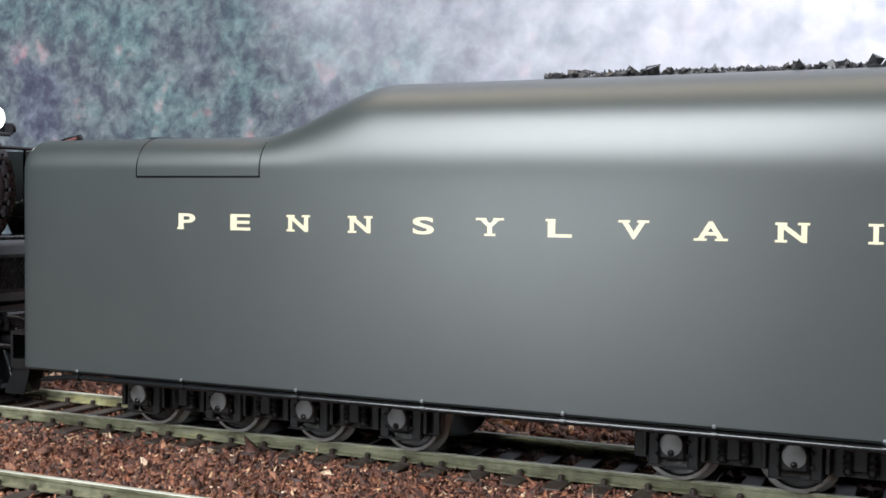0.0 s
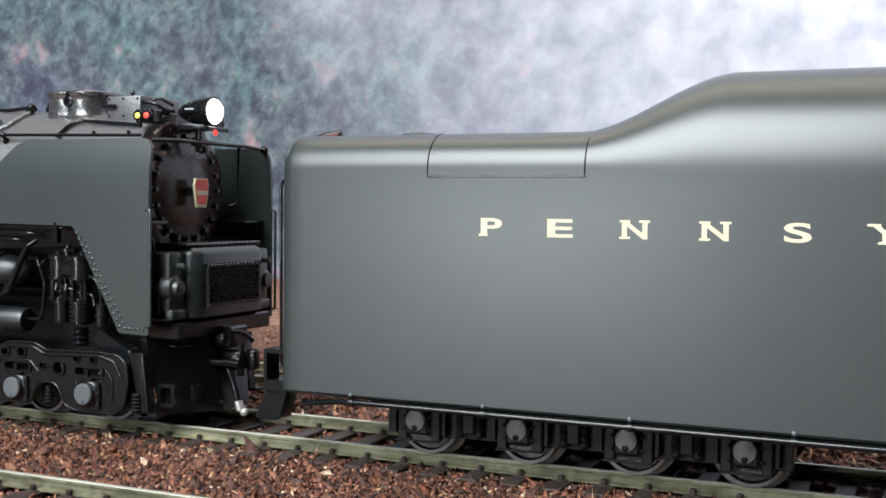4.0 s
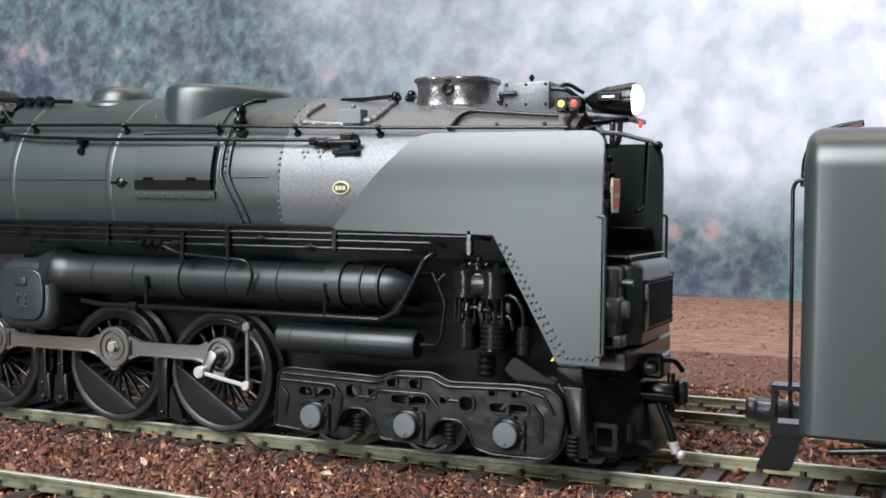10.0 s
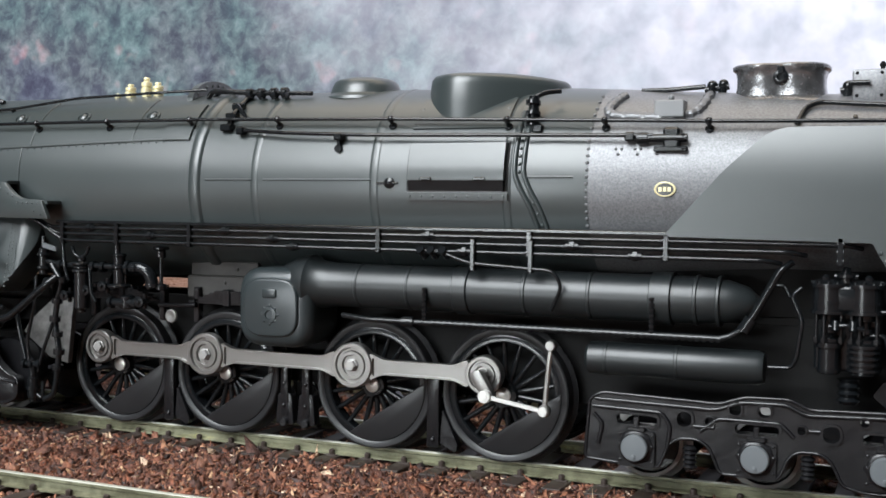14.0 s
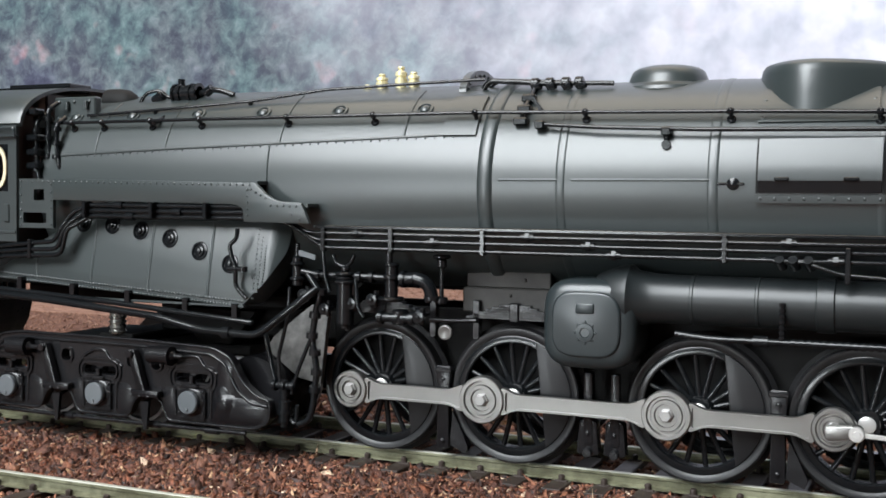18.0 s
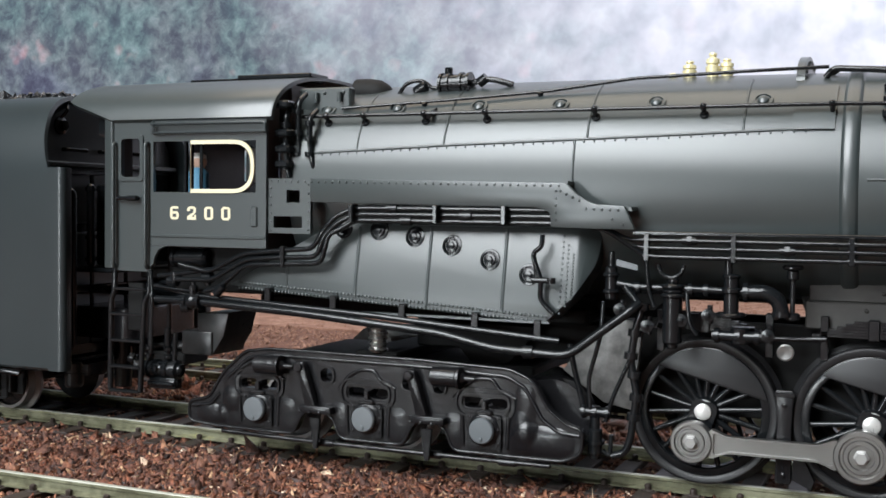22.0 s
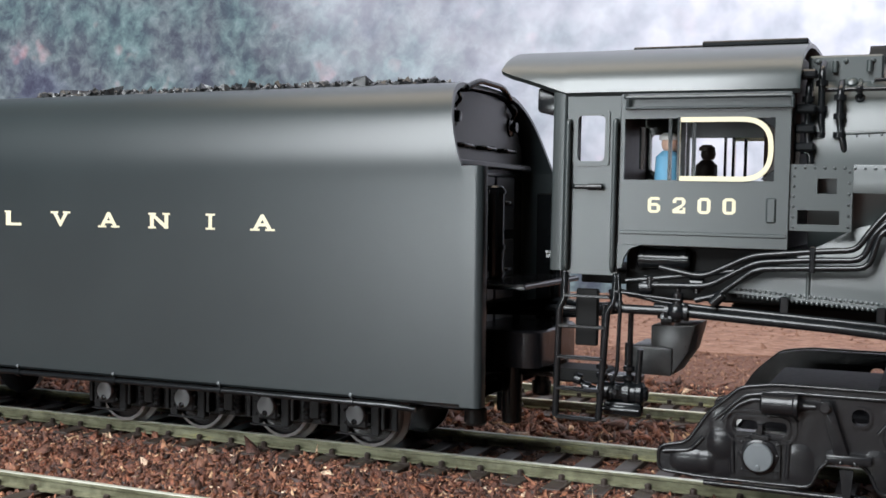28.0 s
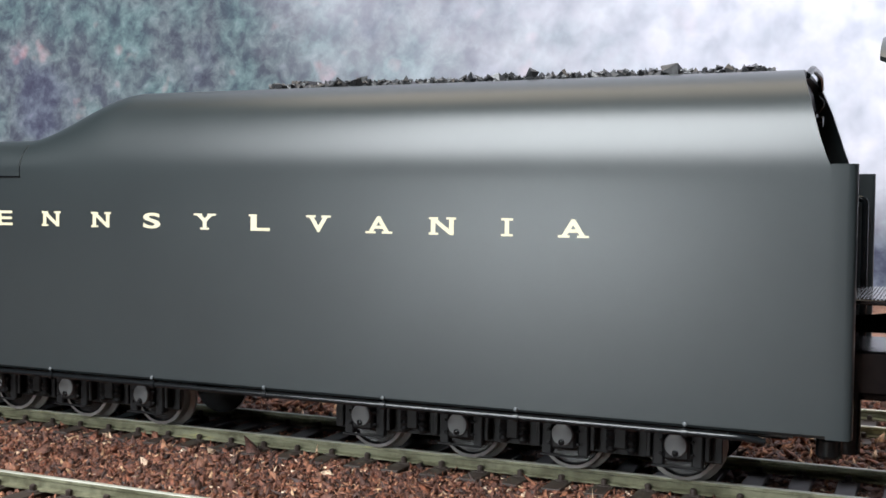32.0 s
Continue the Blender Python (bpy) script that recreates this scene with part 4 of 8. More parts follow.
def block_digit(parent, ch, xc, z0, w=1.6, h=2.0):
    """A painted block numeral with cut corners, built from its strokes."""
    bm = BM()
    y0, y1, t, c = -CY - 0.05, -CY + 0.02, 0.45, 0.35
    l, r, b, u = xc - w / 2, xc + w / 2, z0, z0 + h

    def ring(bb, uu):
        o = [(l + c, bb), (r - c, bb), (r, bb + c), (r, uu - c), (r - c, uu), (l + c, uu), (l, uu - c), (l, bb + c)]
        k = [(l + t, bb + t * 0.8), (r - t, bb + t * 0.8), (r - t, bb + t * 0.85), (r - t, uu - t * 0.85), (r - t, uu - t * 0.8), (l + t, uu - t * 0.8), (l + t, uu - t * 0.85), (l + t, bb + t * 0.85)]
        frame_plate(bm, o, k, y0, y1)

    if ch == "0":
        ring(b, u)
    elif ch == "6":
        ring(b, b + h * 0.62)
        prism(bm, [(l, b + 0.9), (l + t, b + 0.9), (l + t, u - t * 0.8), (r - 0.1, u - t * 0.8), (r - 0.1, u - 0.12), (r - 0.3, u), (l + c, u), (l, u - c)], y0 - 0.005, y1)
    else:
        prism(bm, [(l, b), (r, b), (r, b + 0.75), (r - 0.3, b + 0.75), (r - 0.35, b + t * 0.85), (l + 0.75, b + t * 0.85), (r - 0.15, u - 0.95), (r, u - 0.75), (r, u - c), (r - c, u), (l + c, u), (l, u - c), (l, u - 0.72), (l + t, u - 0.72), (l + t, u - t * 0.8), (r - t, u - t * 0.8), (r - t, u - 0.85), (l, b + 0.5)], y0, y1)
    part("numeral", bm, GOLD, parent, "cream gold painted numeral")


def cab_side(s):
    y0, y1 = (-CY, -CY + 0.6) if s < 0 else (CY - 0.6, CY)
    bm = BM()
    for x0, x1, z0, z1 in ((-378.6, -357.8, 30.1, 38.3), (-378.6, -357.8, 46.0, 49.9), (-359.6, -357.8, 38.3, 46.0), (-378.6, -378.1, 38.3, 46.0)):
        box(bm, x0, x1, y0, y1, z0, z1)
    box(bm, -378.4, -357.9, s * CY - 0.2, s * CY + 0.2, 31.4, 31.9, 0.1)
    box(bm, -360.4, -359.2, s * CY - 0.25, s * CY + 0.25, 33.2, 36.3, 0.2)
    ob = part("cab_side", bm, PAINT, engine, "dark green-grey cab side with window")
    bm = BM()
    frame_plate(bm, [(-385.8, 26.0), (-378.7, 26.0), (-378.7, 49.9), (-385.8, 49.9)], [(-384.3, 40.6), (-380.6, 40.6), (-380.6, 46.6), (-384.3, 46.6)], min(y0, y1) - s * 0.25, max(y0, y1) - s * 0.25)
    door = part("cab_door", bm, PAINT, engine, "narrow cab door with a small window")
    bm = BM()
    frame_plate(bm, rounded([(-384.9, 40.0), (-380.1, 40.0), (-380.1, 47.1), (-384.9, 47.1)], 0.5), rounded([(-384.3, 40.6), (-380.7, 40.6), (-380.7, 46.5), (-384.3, 46.5)], 0.7), min(s * 20.0, s * 20.5), max(s * 20.0, s * 20.5))
    part("door_window_frame", bm, PAINT, door)
    for x in (-385.4, -379.2):
        bm = BM()
        tube(bm, [(x, s * 20.5, 45.8), (x, s * 21.0, 45.6), (x, s * 21.0, 27.0), (x, s * 20.5, 26.6)], 0.34, 6, 0.4)
        part("door_handrail", bm, PAINT, door)
    bm = BM()
    tube(bm, [(-384.6, s * 20.4, 37.3), (-384.6, s * 21.0, 37.3), (-381.0, s * 21.0, 37.3), (-381.0, s * 20.4, 37.3)], 0.3, 6, 0.3)
    cyl(bm, (-382.6, s * 21.0, 37.3), (-380.8, s * 21.0, 37.3), 0.45, 8)
    part("door_handle", bm, BLACK, door)
    # gold framed window with a round front end
    bm = BM()
    yo = min(s * CY, s * (CY + 0.3)), max(s * CY, s * (CY + 0.3))
    o = rounded([(-371.0, 38.2), (-359.7, 38.2), (-359.7, 46.1), (-371.0, 46.1)], [0.1, 3.9, 3.9, 0.1], 8)
    i = rounded([(-370.98, 38.8), (-360.3, 38.8), (-360.3, 45.5), (-370.98, 45.5)], [0.1, 3.3, 3.3, 0.1], 8)
    frame_plate(bm, o, i, *yo)
    part("window_frame", bm, GOLD, ob, "cream gold window frame")
    bm = BM()
    prism(bm, [(-359.5, 38.2), (-359.5, 39.8), (-360.0, 39.4), (-361.2, 38.5)], y0 + 0.05, y1)
    prism(bm, [(-359.5, 46.1), (-361.2, 45.8), (-360.0, 44.9), (-359.5, 44.5)], y0 + 0.05, y1)
    box(bm, -371.4, -371.0, s * 20.2 - 0.3, s * 20.2 + 0.3, 38.2, 46.1)
    box(bm, -372.6, -372.2, s * 19.9 - 0.3, s * 19.9 + 0.3, 38.2, 46.1)
    part("window_post", bm, BLACK, ob)
    bm = BM()
    box(bm, -369.6, -369.1, s * 20.3 - 0.1, s * 20.3 + 0.1, 38.5, 45.9)
    part("sash_bar", bm, BLACK, ob)
    bm = BM()
    a, b = sorted((s * (CY - 0.2), s * (CY + 0.8)))
    box(bm, -378.0, -357.4, a, b, 47.1, 47.45, 0.1)
    tube(bm, [(-378.0, s * (CY + 0.1), 48.9), (-378.0, s * (CY + 0.75), 48.6), (-357.6, s * (CY + 0.75), 48.6), (-357.6, s * (CY + 0.7), 47.2)], 0.25, 12, 0.4)
    tube(bm, [(-377.6, s * (CY + 0.75), 48.5), (-377.6, s * (CY + 0.7), 47.4)], 0.25, 12)
    # Darker paint than the cab: the shadow below the eaves is coloured in.
    part("window_awning", bm, PAINT2, ob)
    if s < 0:
        for ch, xc in (("6", -374.1), ("2", -370.95), ("0", -367.85), ("0", -364.8)):
            block_digit(ob, ch, xc, 34.15)


def cab_rear(s):
    """The post behind the cab door, the arch over the drain drum, the bracket below the roof's overhang and a small rear step."""
    bm = BM()
    o = rounded([(-387.8, s * 20.3), (-386.0, s * 20.6), (-385.7, s * 20.2), (-385.8, s * 19.2), (-387.6, s * 19.0)], 0.4, 3)
    rings(bm, [[(x, y, z) for x, y in o] for z in (26.4, 27.0, 48.6, 49.6)])
    bmesh.ops.recalc_face_normals(bm, faces=bm.faces[:])
    part("rear_post", bm, PAINT, engine, "rounded dark green-grey cab corner post")
    bm = BM()
    prism(bm, [(-378.7, 26.9), (-378.1, 27.2), (-377.8, 28.4), (-377.1, 29.5), (-375.8, 30.05), (-378.7, 30.05)], min(s * 20.5, s * 19.9), max(s * 20.5, s * 19.9))
    part("arch_piece", bm, PAINT, engine)
    bm = BM()
    prism(bm, rounded([(-390.6, 47.2), (-388.0, 46.6), (-386.2, 46.8), (-386.2, 49.6), (-390.6, 50.4)], 0.5), min(s * 18.4, s * 16.4), max(s * 18.4, s * 16.4), 0.2)
    part("roof_bracket", bm, BLACK, engine)
    bm = BM()
    for k in range(6):
        box(bm, -389.6 + k * 0.42, -389.35 + k * 0.42, min(s * 16.5, s * 12.5), max(s * 16.5, s * 12.5), 28.4 - k * 0.06, 28.75 - k * 0.06)
    box(bm, -389.6, -385.4, min(s * 16.6, s * 12.4), max(s * 16.6, s * 12.4), 27.7, 28.3, 0.1)
    part("rear_step", bm, BLACK, engine)


for s in (-1, 1):
    cab_side(s)
    cab_rear(s)


def roof_ring(x, drop=0.0, shrink=0.0, top=56.7):
    """A section of the arched roof, its lower edges cut off drop above the eaves."""
    pts, e, h = [], 2.5, top - 48.2
    cut = math.asin(min(max(drop - 0.3, 0.0) / h, 0.9) ** (e / 2))
    for k in range(25):
        a = cut + (math.pi - 2 * cut) * k / 24
        c, si = math.cos(a), math.sin(a)
        pts.append((x, -(CY + 0.4 - shrink) * math.copysign(abs(c) ** (2 / e), c), 48.2 + h * abs(si) ** (2 / e)))
    inner = [(p[0], p[1] * 0.97, p[2] - 0.5) for p in reversed(pts)]
    return pts + inner


bm = BM()
rings(bm, [roof_ring(-395.6, 4.8), roof_ring(-395.2, 4.6), roof_ring(-394.0, 4.1), roof_ring(-390.4, 3.0), roof_ring(-386.6, 1.7), roof_ring(-386.0, 1.5), roof_ring(-385.8, 1.5), roof_ring(-370, 1.5), roof_ring(-357.4, 1.5), roof_ring(-356.9, 1.5, 0.2)])
bmesh.ops.recalc_face_normals(bm, faces=bm.faces[:])
roof = part("cab_roof", bm, PAINT, engine, "rounded dark green-grey cab roof")
bm = BM()
box(bm, -380.5, -358.6, -8.0, -2.0, 55.9, 56.75, 0.15)
box(bm, -371.0, -357.4, -8.6, -3.0, 56.4, 57.15, 0.15)
part("roof_hatch", bm, BLACK, roof)
bm = BM()
box(bm, -385, -358.6, -20, 20, 30.0, 30.6)
cab = part("cab_floor", bm, INSIDE, engine, "dark brown cab floor with backhead")
for x0, x1, y0, y1, z0, z1 in ((-358.7, -358.1, -20, 20, 30.6, 38.0), (-358.7, -358.1, -20, -16.5, 38.0, 51), (-358.7, -358.1, 16.5, 20, 38.0, 51), (-358.7, -358.1, -13, 13, 47.5, 54.8), (-358.7, -358.1, -8, 8, 38.0, 47.5),
                               (-385.5, -384.9, -20, -17, 30.6, 47.6), (-385.5, -384.9, -1.0, 14.6, 30.6, 47.6), (-385.5, -384.9, 14.6, 18.2, 30.6, 40.8), (-385.5, -384.9, 18.2, 20, 30.6, 47.6), (-385.5, -384.9, -13, 13, 47.6, 54.8), (-385.5, -384.9, -17, -13, 47.6, 51.5), (-385.5, -384.9, 13, 18.2, 47.6, 51.5), (-385.5, -384.9, -17, -1, 30.6, 36.0)):
    bm = BM()
    box(bm, x0, x1, y0, y1, z0, z1)
    part("lining_panel", bm, INSIDE, cab)
bm = BM()
box(bm, -362.5, -358.8, -9.5, 9.5, 30.7, 46.5, 0.6)
part("backhead", bm, INSIDE, cab)


def figurine(x, y, s, mats):
    """A small seated moulded figure: one plain mesh."""
    bm = BM()
    lathe(bm, (x, y, 36.0), (0, 0, 1), [(0, 1.6), (3.0, 1.7), (5.4, 1.6), (6.2, 0.8)], 12)
    n0 = len(bm.faces)
    bmesh.ops.create_uvsphere(bm, u_segments=12, v_segments=8, radius=1.15, matrix=Matrix.Translation((x + 0.2, y, 43.1)))
    n1 = len(bm.faces)
    lathe(bm, (x, y, 43.6), (0, 0, 1), [(0, 1.22), (0.5, 1.2), (0.9, 0.7)], 12)
    bm.faces.ensure_lookup_table()
    for i, f in enumerate(bm.faces):
        f.material_index = 0 if i < n0 else 1 if i < n1 else 2
    return part("figurine", bm, mats, engine, "small moulded seated figure")


figurine(-373.7, -15.0, 1, [BLUE, FLESH, WHITE])
# Far figure takes the dark lining colour, its backlit shade painted on.
figurine(-374.0, 13.0, 1, [INSIDE, INSIDE, INSIDE])

bm = BM()
prism(bm, [(-193.0, 13.5), (-168.0, 13.5), (-167.0, 30.0), (-196.0, 30.0)], -6.5, 6.5, 0.3)
part("smokebox_saddle", bm, MATTE_SHADE, engine, "black saddle casting under the smokebox")

# gear case, main steam pipe, air tank
bm = BM()
prism(bm, rounded([(-268.4, 15.2), (-255.6, 15.2), (-255.6, 27.2), (-268.4, 27.2)], 4.2, 7), -17.6, -9.0, 1.8, 4)
gear = part("gear_case", bm, PAINT2, engine, "rounded square black gear case")
bm = BM()
prism(bm, rounded([(-266.8, 16.9), (-257.4, 16.9), (-257.4, 25.6), (-266.8, 25.6)], 3.2, 6), -18.1, -17.4, 0.35, 3)
cover = part("gear_cover", bm, PAINT2, gear)
bm = BM()
box(bm, -263.4, -260.9, -18.4, -17.9, 22.7, 24.1, 0.3, 2)
lathe(bm, (-262.1, -18.0, 20.2), (0, -1, 0), [(0, 1.3), (0.3, 1.2), (0.35, 0.7), (0.15, 0.6), (0.15, 0.01)], 14)
for k in range(8):
    a = k * math.tau / 8
    rivets(bm, [(-262.1 + 1.35 * math.cos(a), -18.0, 20.2 + 1.35 * math.sin(a))], 0.28)
part("cover_boss", bm, PAINT2, cover)
bm = BM()
lathe(bm, (-261.5, -13.6, 24.8), (1, 0, 0), [(0, 3.0), (3.0, 4.2), (4.6, 4.4), (5.4, 3.7), (8, 3.3), (12, 3.2), (30, 3.2), (54, 3.15), (62, 3.1), (66, 2.75), (68.4, 2.0), (69.6, 0.9), (69.9, 0.1)], 28)
pipe = part("main_steam_pipe", bm, SATIN, engine, "large satin black steam pipe")
for x, w, o in ((-248.6, 0.25, 0.12), (-240.4, 0.25, 0.12), (-232.2, 1.1, 0.3), (-222.8, 0.3, 0.14), (-213.6, 0.25, 0.12), (-204.0, 1.4, 0.35), (-199.5, 0.25, 0.14), (-196.6, 0.25, 0.12)):
    bm = BM()
    r = 3.2 + o
    lathe(bm, (x - w, -13.6, 24.8), (1, 0, 0), [(0, r - 0.1), (0.1, r), (2 * w - 0.1, r), (2 * w, r - 0.1)], 28)
    part("pipe_band", bm, SATIN, pipe)
bm = BM()
lathe(bm, (-214.0, -14.6, 16.6), (1, 0, 0), [(0, 1.6), (0.5, 2.15), (2.6, 2.2), (2.7, 2.28), (3.0, 2.28), (3.1, 2.2), (12, 2.2), (12.1, 2.28), (12.4, 2.28), (12.5, 2.2), (22.4, 2.2), (23.2, 1.9), (23.5, 0.1)], 24)
part("air_reservoir", bm, SATIN, engine, "satin black air tank")

# twin air pump: steam cylinders above, valves between, air cylinders below
PX = (-183.1, -179.0)
bm = BM()
box(bm, -185.0, -177.0, -13.6, -11.4, 15.8, 27.2, 0.3)
box(bm, -184.2, -177.9, -16.5, -13.4, 23.4, 26.7, 0.5, 3)
pump = part("air_pump", bm, BLACK, engine, "black twin cylinder air pump")
for k, x in enumerate(PX):
    bm = BM()
    lathe(bm, (x, -14.8, 23.0), (0, 0, 1), [(0, 2.1), (0.1, 2.35), (0.5, 2.35), (0.55, 2.05), (1.3, 2.05), (1.35, 2.15), (1.6, 2.15), (1.65, 2.05), (3.3, 2.05), (3.35, 2.35), (3.8, 2.35), (3.9, 2.1), (4.2, 1.4), (4.3, 0.05)], 24)
    part("steam_cylinder", bm, BLACK, pump)
    for j in range(12):
        a = math.tau * j / 12
        bm = BM()
        lathe(bm, (x + 2.1 * math.cos(a), -14.8 + 2.1 * math.sin(a), 26.8), (0, 0, 1), [(0, 0.26), (0.3, 0.24), (0.36, 0.05)], 6)
        part("head_bolt", bm, BLACK, pump)
    bm = BM()
    lathe(bm, (x, -14.8, 19.6), (0, 0, 1), [(0, 1.5), (0.4, 1.5), (0.5, 0.75), (1.1, 0.7), (1.15, 1.05), (1.7, 1.05), (1.75, 0.7), (2.6, 0.7), (2.7, 1.3), (3.4, 1.4)], 16)
    part("piston_rod", bm, BLACK, pump)
    bm = BM()
    if k == 0:
        lathe(bm, (x, -14.9, 15.6), (0, 0, 1), [(0, 1.1), (0.2, 1.45), (0.6, 1.5), (0.65, 1.3), (3.2, 1.3), (3.3, 1.6), (3.9, 1.6), (4.0, 0.8)], 20)
    else:
        fins = [q for z in (0.5, 1.25, 2.0, 2.75, 3.4) for q in ((z, 1.72), (z + 0.05, 2.05), (z + 0.4, 2.05), (z + 0.45, 1.72))]
        lathe(bm, (x, -14.9, 15.6), (0, 0, 1), [(0, 1.4), (0.2, 1.75)] + fins + [(4.0, 1.8), (4.1, 0.8)], 24)
    part("air_cylinder", bm, BLACK, pump)
    for dx, dy in ((-1.45, -1.0), (1.45, -1.0), (-0.5, -1.7)):
        bm = BM()
        cyl(bm, (x + dx, -14.8 + dy, 19.4), (x + dx, -14.8 + dy, 23.2), 0.24, 8)
        cyl(bm, (x + dx, -14.8 + dy, 19.6), (x + dx, -14.8 + dy, 20.2), 0.45, 6)
        part("tie_rod", bm, BLACK, pump)
bm = BM()
lathe(bm, (-181.2, -15.6, 26.9), (0, 0, 1), [(0, 0.8), (0.6, 0.8), (0.7, 1.15), (1.1, 1.15), (1.3, 0.6), (1.9, 0.45), (2.0, 0.05)], 12)
cyl(bm, (-182.6, -15.6, 27.7), (-179.8, -15.6, 27.7), 0.4, 8)
for x in (-183.6, -178.6):
    lathe(bm, (x, -15.2, 27.1), (0, 0, 1), [(0, 0.5), (0.5, 0.5), (0.8, 0.2)], 8)
part("pump_head", bm, BLACK, pump)
pump.location.z += 0.9 * MM
bm = BM()
tube(bm, [(-183.0, -16.9, 21.6), (-181.0, -17.2, 21.9), (-179.0, -16.9, 21.4)], 0.3, 8, 0.6)
for x in (-182.2, -180.2):
    cyl(bm, (x, -17.3, 21.2), (x, -17.0, 22.3), 0.5, 8)
part("valve_link", bm, BLACK, pump)
bm = BM()
lathe(bm, (-174.6, -15.2, 16.2), (0, 0, 1), [(0, 0.6), (0.2, 0.95), (1.6, 0.95), (1.7, 1.15), (2.1, 1.15), (2.2, 0.95), (3.8, 0.95), (4.0, 0.6), (4.1, 0.05)], 14)
part("pump_strainer", bm, BLACK, engine)

# domes, stacks and heater box
bm = BM()
tear = []
for k in range(40):
    a = math.tau * k / 40
    c, s_ = math.cos(a), math.sin(a)
    x = -235.0 + (13.6 if c > 0 else 7.6) * c
    tear.append((x, 11.6 * s_ * (1 - 0.42 * max(0, c) ** 1.4)))
loops = []
for z, k, dx in ((44.5, 1.05, 0), (51.6, 1.02, 0), (54.4, 1.0, 0), (55.3, 0.98, 0), (55.8, 0.94, 0), (56.05, 0.86, 0), (56.2, 0.5, 0)):
    loops.append([(-235 + (x + 235) * k, y * k * (1.0 if z > 48 else 1.0), z - 0.0085 * max(0, x + 229) ** 2 * (1 if z > 52 else 0)) for x, y in tear])
rings(bm, loops)
bmesh.ops.recalc_face_normals(bm, faces=bm.faces[:])
dome = part("sand_dome", bm, PAINT, engine, "large teardrop dome in dark green-grey")
bm = BM()
box(bm, -236.5, -230.0, -1.4, 1.4, 55.9, 56.6, 0.2)
part("dome_lid", bm, PAINT, dome)
bm = BM()
lathe(bm, (-255.6, 0, 53.2), (0, 0, 1), [(0, 7.2), (0.5, 7.0), (0.75, 6.3), (1.1, 5.8), (2.0, 5.5), (2.9, 5.1), (3.4, 4.4), (3.7, 3.2), (3.8, 0.1)], 36)
part("steam_dome", bm, PAINT, engine, "low round dome with flared skirt")
def oval(x0, x1, w, z, n=32):
    """An upright oval ring with two bulging halves, slightly pinched between them."""
    xc, hx, out = (x0 + x1) / 2, (x1 - x0) / 2, []
    for k in range(n):
        a = math.tau * k / n
        c, q = math.cos(a), math.sin(a)
        r = (abs(c) ** 3.2 + abs(q) ** 3.2) ** (-1 / 3.2)
        pinch = 1 - 0.10 * math.exp(-(c * r / 0.16) ** 2)
        out.append((xc + hx * c * r, w * q * r * pinch, z))
    return out


bm = BM()
rings(bm, [oval(-200.1, -182.5, 6.9, 48.6), oval(-199.7, -182.9, 6.5, 50.6), oval(-198.7, -183.9, 6.0, 51.4), oval(-197.4, -185.2, 5.3, 52.0)])
bmesh.ops.recalc_face_normals(bm, faces=bm.faces[:])
stack = part("chimney_base", bm, STACKGREY, engine, "flared graphite saddle under the chimney")
bm = BM()
rings(bm, [oval(-197.7, -184.9, 5.3, 51.6), oval(-197.3, -185.3, 5.15, 52.4), oval(-197.1, -185.5, 5.05, 53.4), oval(-197.1, -185.5, 5.1, 54.6), oval(-197.3, -185.3, 5.2, 55.4), oval(-197.7, -184.9, 5.4, 55.7), oval(-197.7, -184.9, 5.4, 56.1), oval(-197.4, -185.2, 5.2, 56.3),
           oval(-196.9, -185.7, 4.8, 56.2), oval(-196.3, -186.3, 4.3, 53.4)])
bmesh.ops.recalc_face_normals(bm, faces=bm.faces[:])
part("chimney", bm, STACKGREY, stack, "low oval double chimney of dark graphite")
for y in (-1, 1):
    bm = BM()
    lathe(bm, (-190.8, y * 4.4, 54.4), (0, y, 0), [(0, 1.0), (0.7, 1.0), (0.8, 0.8), (0.8, 0.5), (0.5, 0.4), (0.5, 0.01)], 16)
    box(bm, -191.3, -190.3, min(y * 4.2, y * 5.3), max(y * 4.2, y * 5.3), 54.8, 56.0, 0.2)
    part("lifting_lug", bm, BLACK, stack)
bm = BM()
box(bm, -181.8, -174.6, -5.5, 5.5, 50.6, 55.0, 0.35, 2)
heater = part("heater_box", bm, GRAPHITE, engine, "silver grey box ahead of the stacks")
bm = BM()
for x in (-181.2, -178.2, -175.2):
    rivets(bm, [(x, -5.5, 54.5), (x, -5.5, 51.6)], 0.25)
cyl(bm, (-178.2, -3.0, 55.0), (-178.2, -3.0, 55.6), 0.3, 8)
lathe(bm, (-178.2, -3.0, 55.4), (0, 0, 1), [(0, 0.2), (0.3, 0.5), (0.8, 0.2)], 8)
tube(bm, [(-182.2, -6.0, 53.2), (-179.6, -6.0, 53.2)], 0.35, 8)
part("box_fitting", bm, BLACK, heater)


# ---- engine: fittings along the boiler ----
def hp(x, z, out=0.0):
    """A point beside the near flank of the boiler at height z."""
    return at_z(x, z, out)


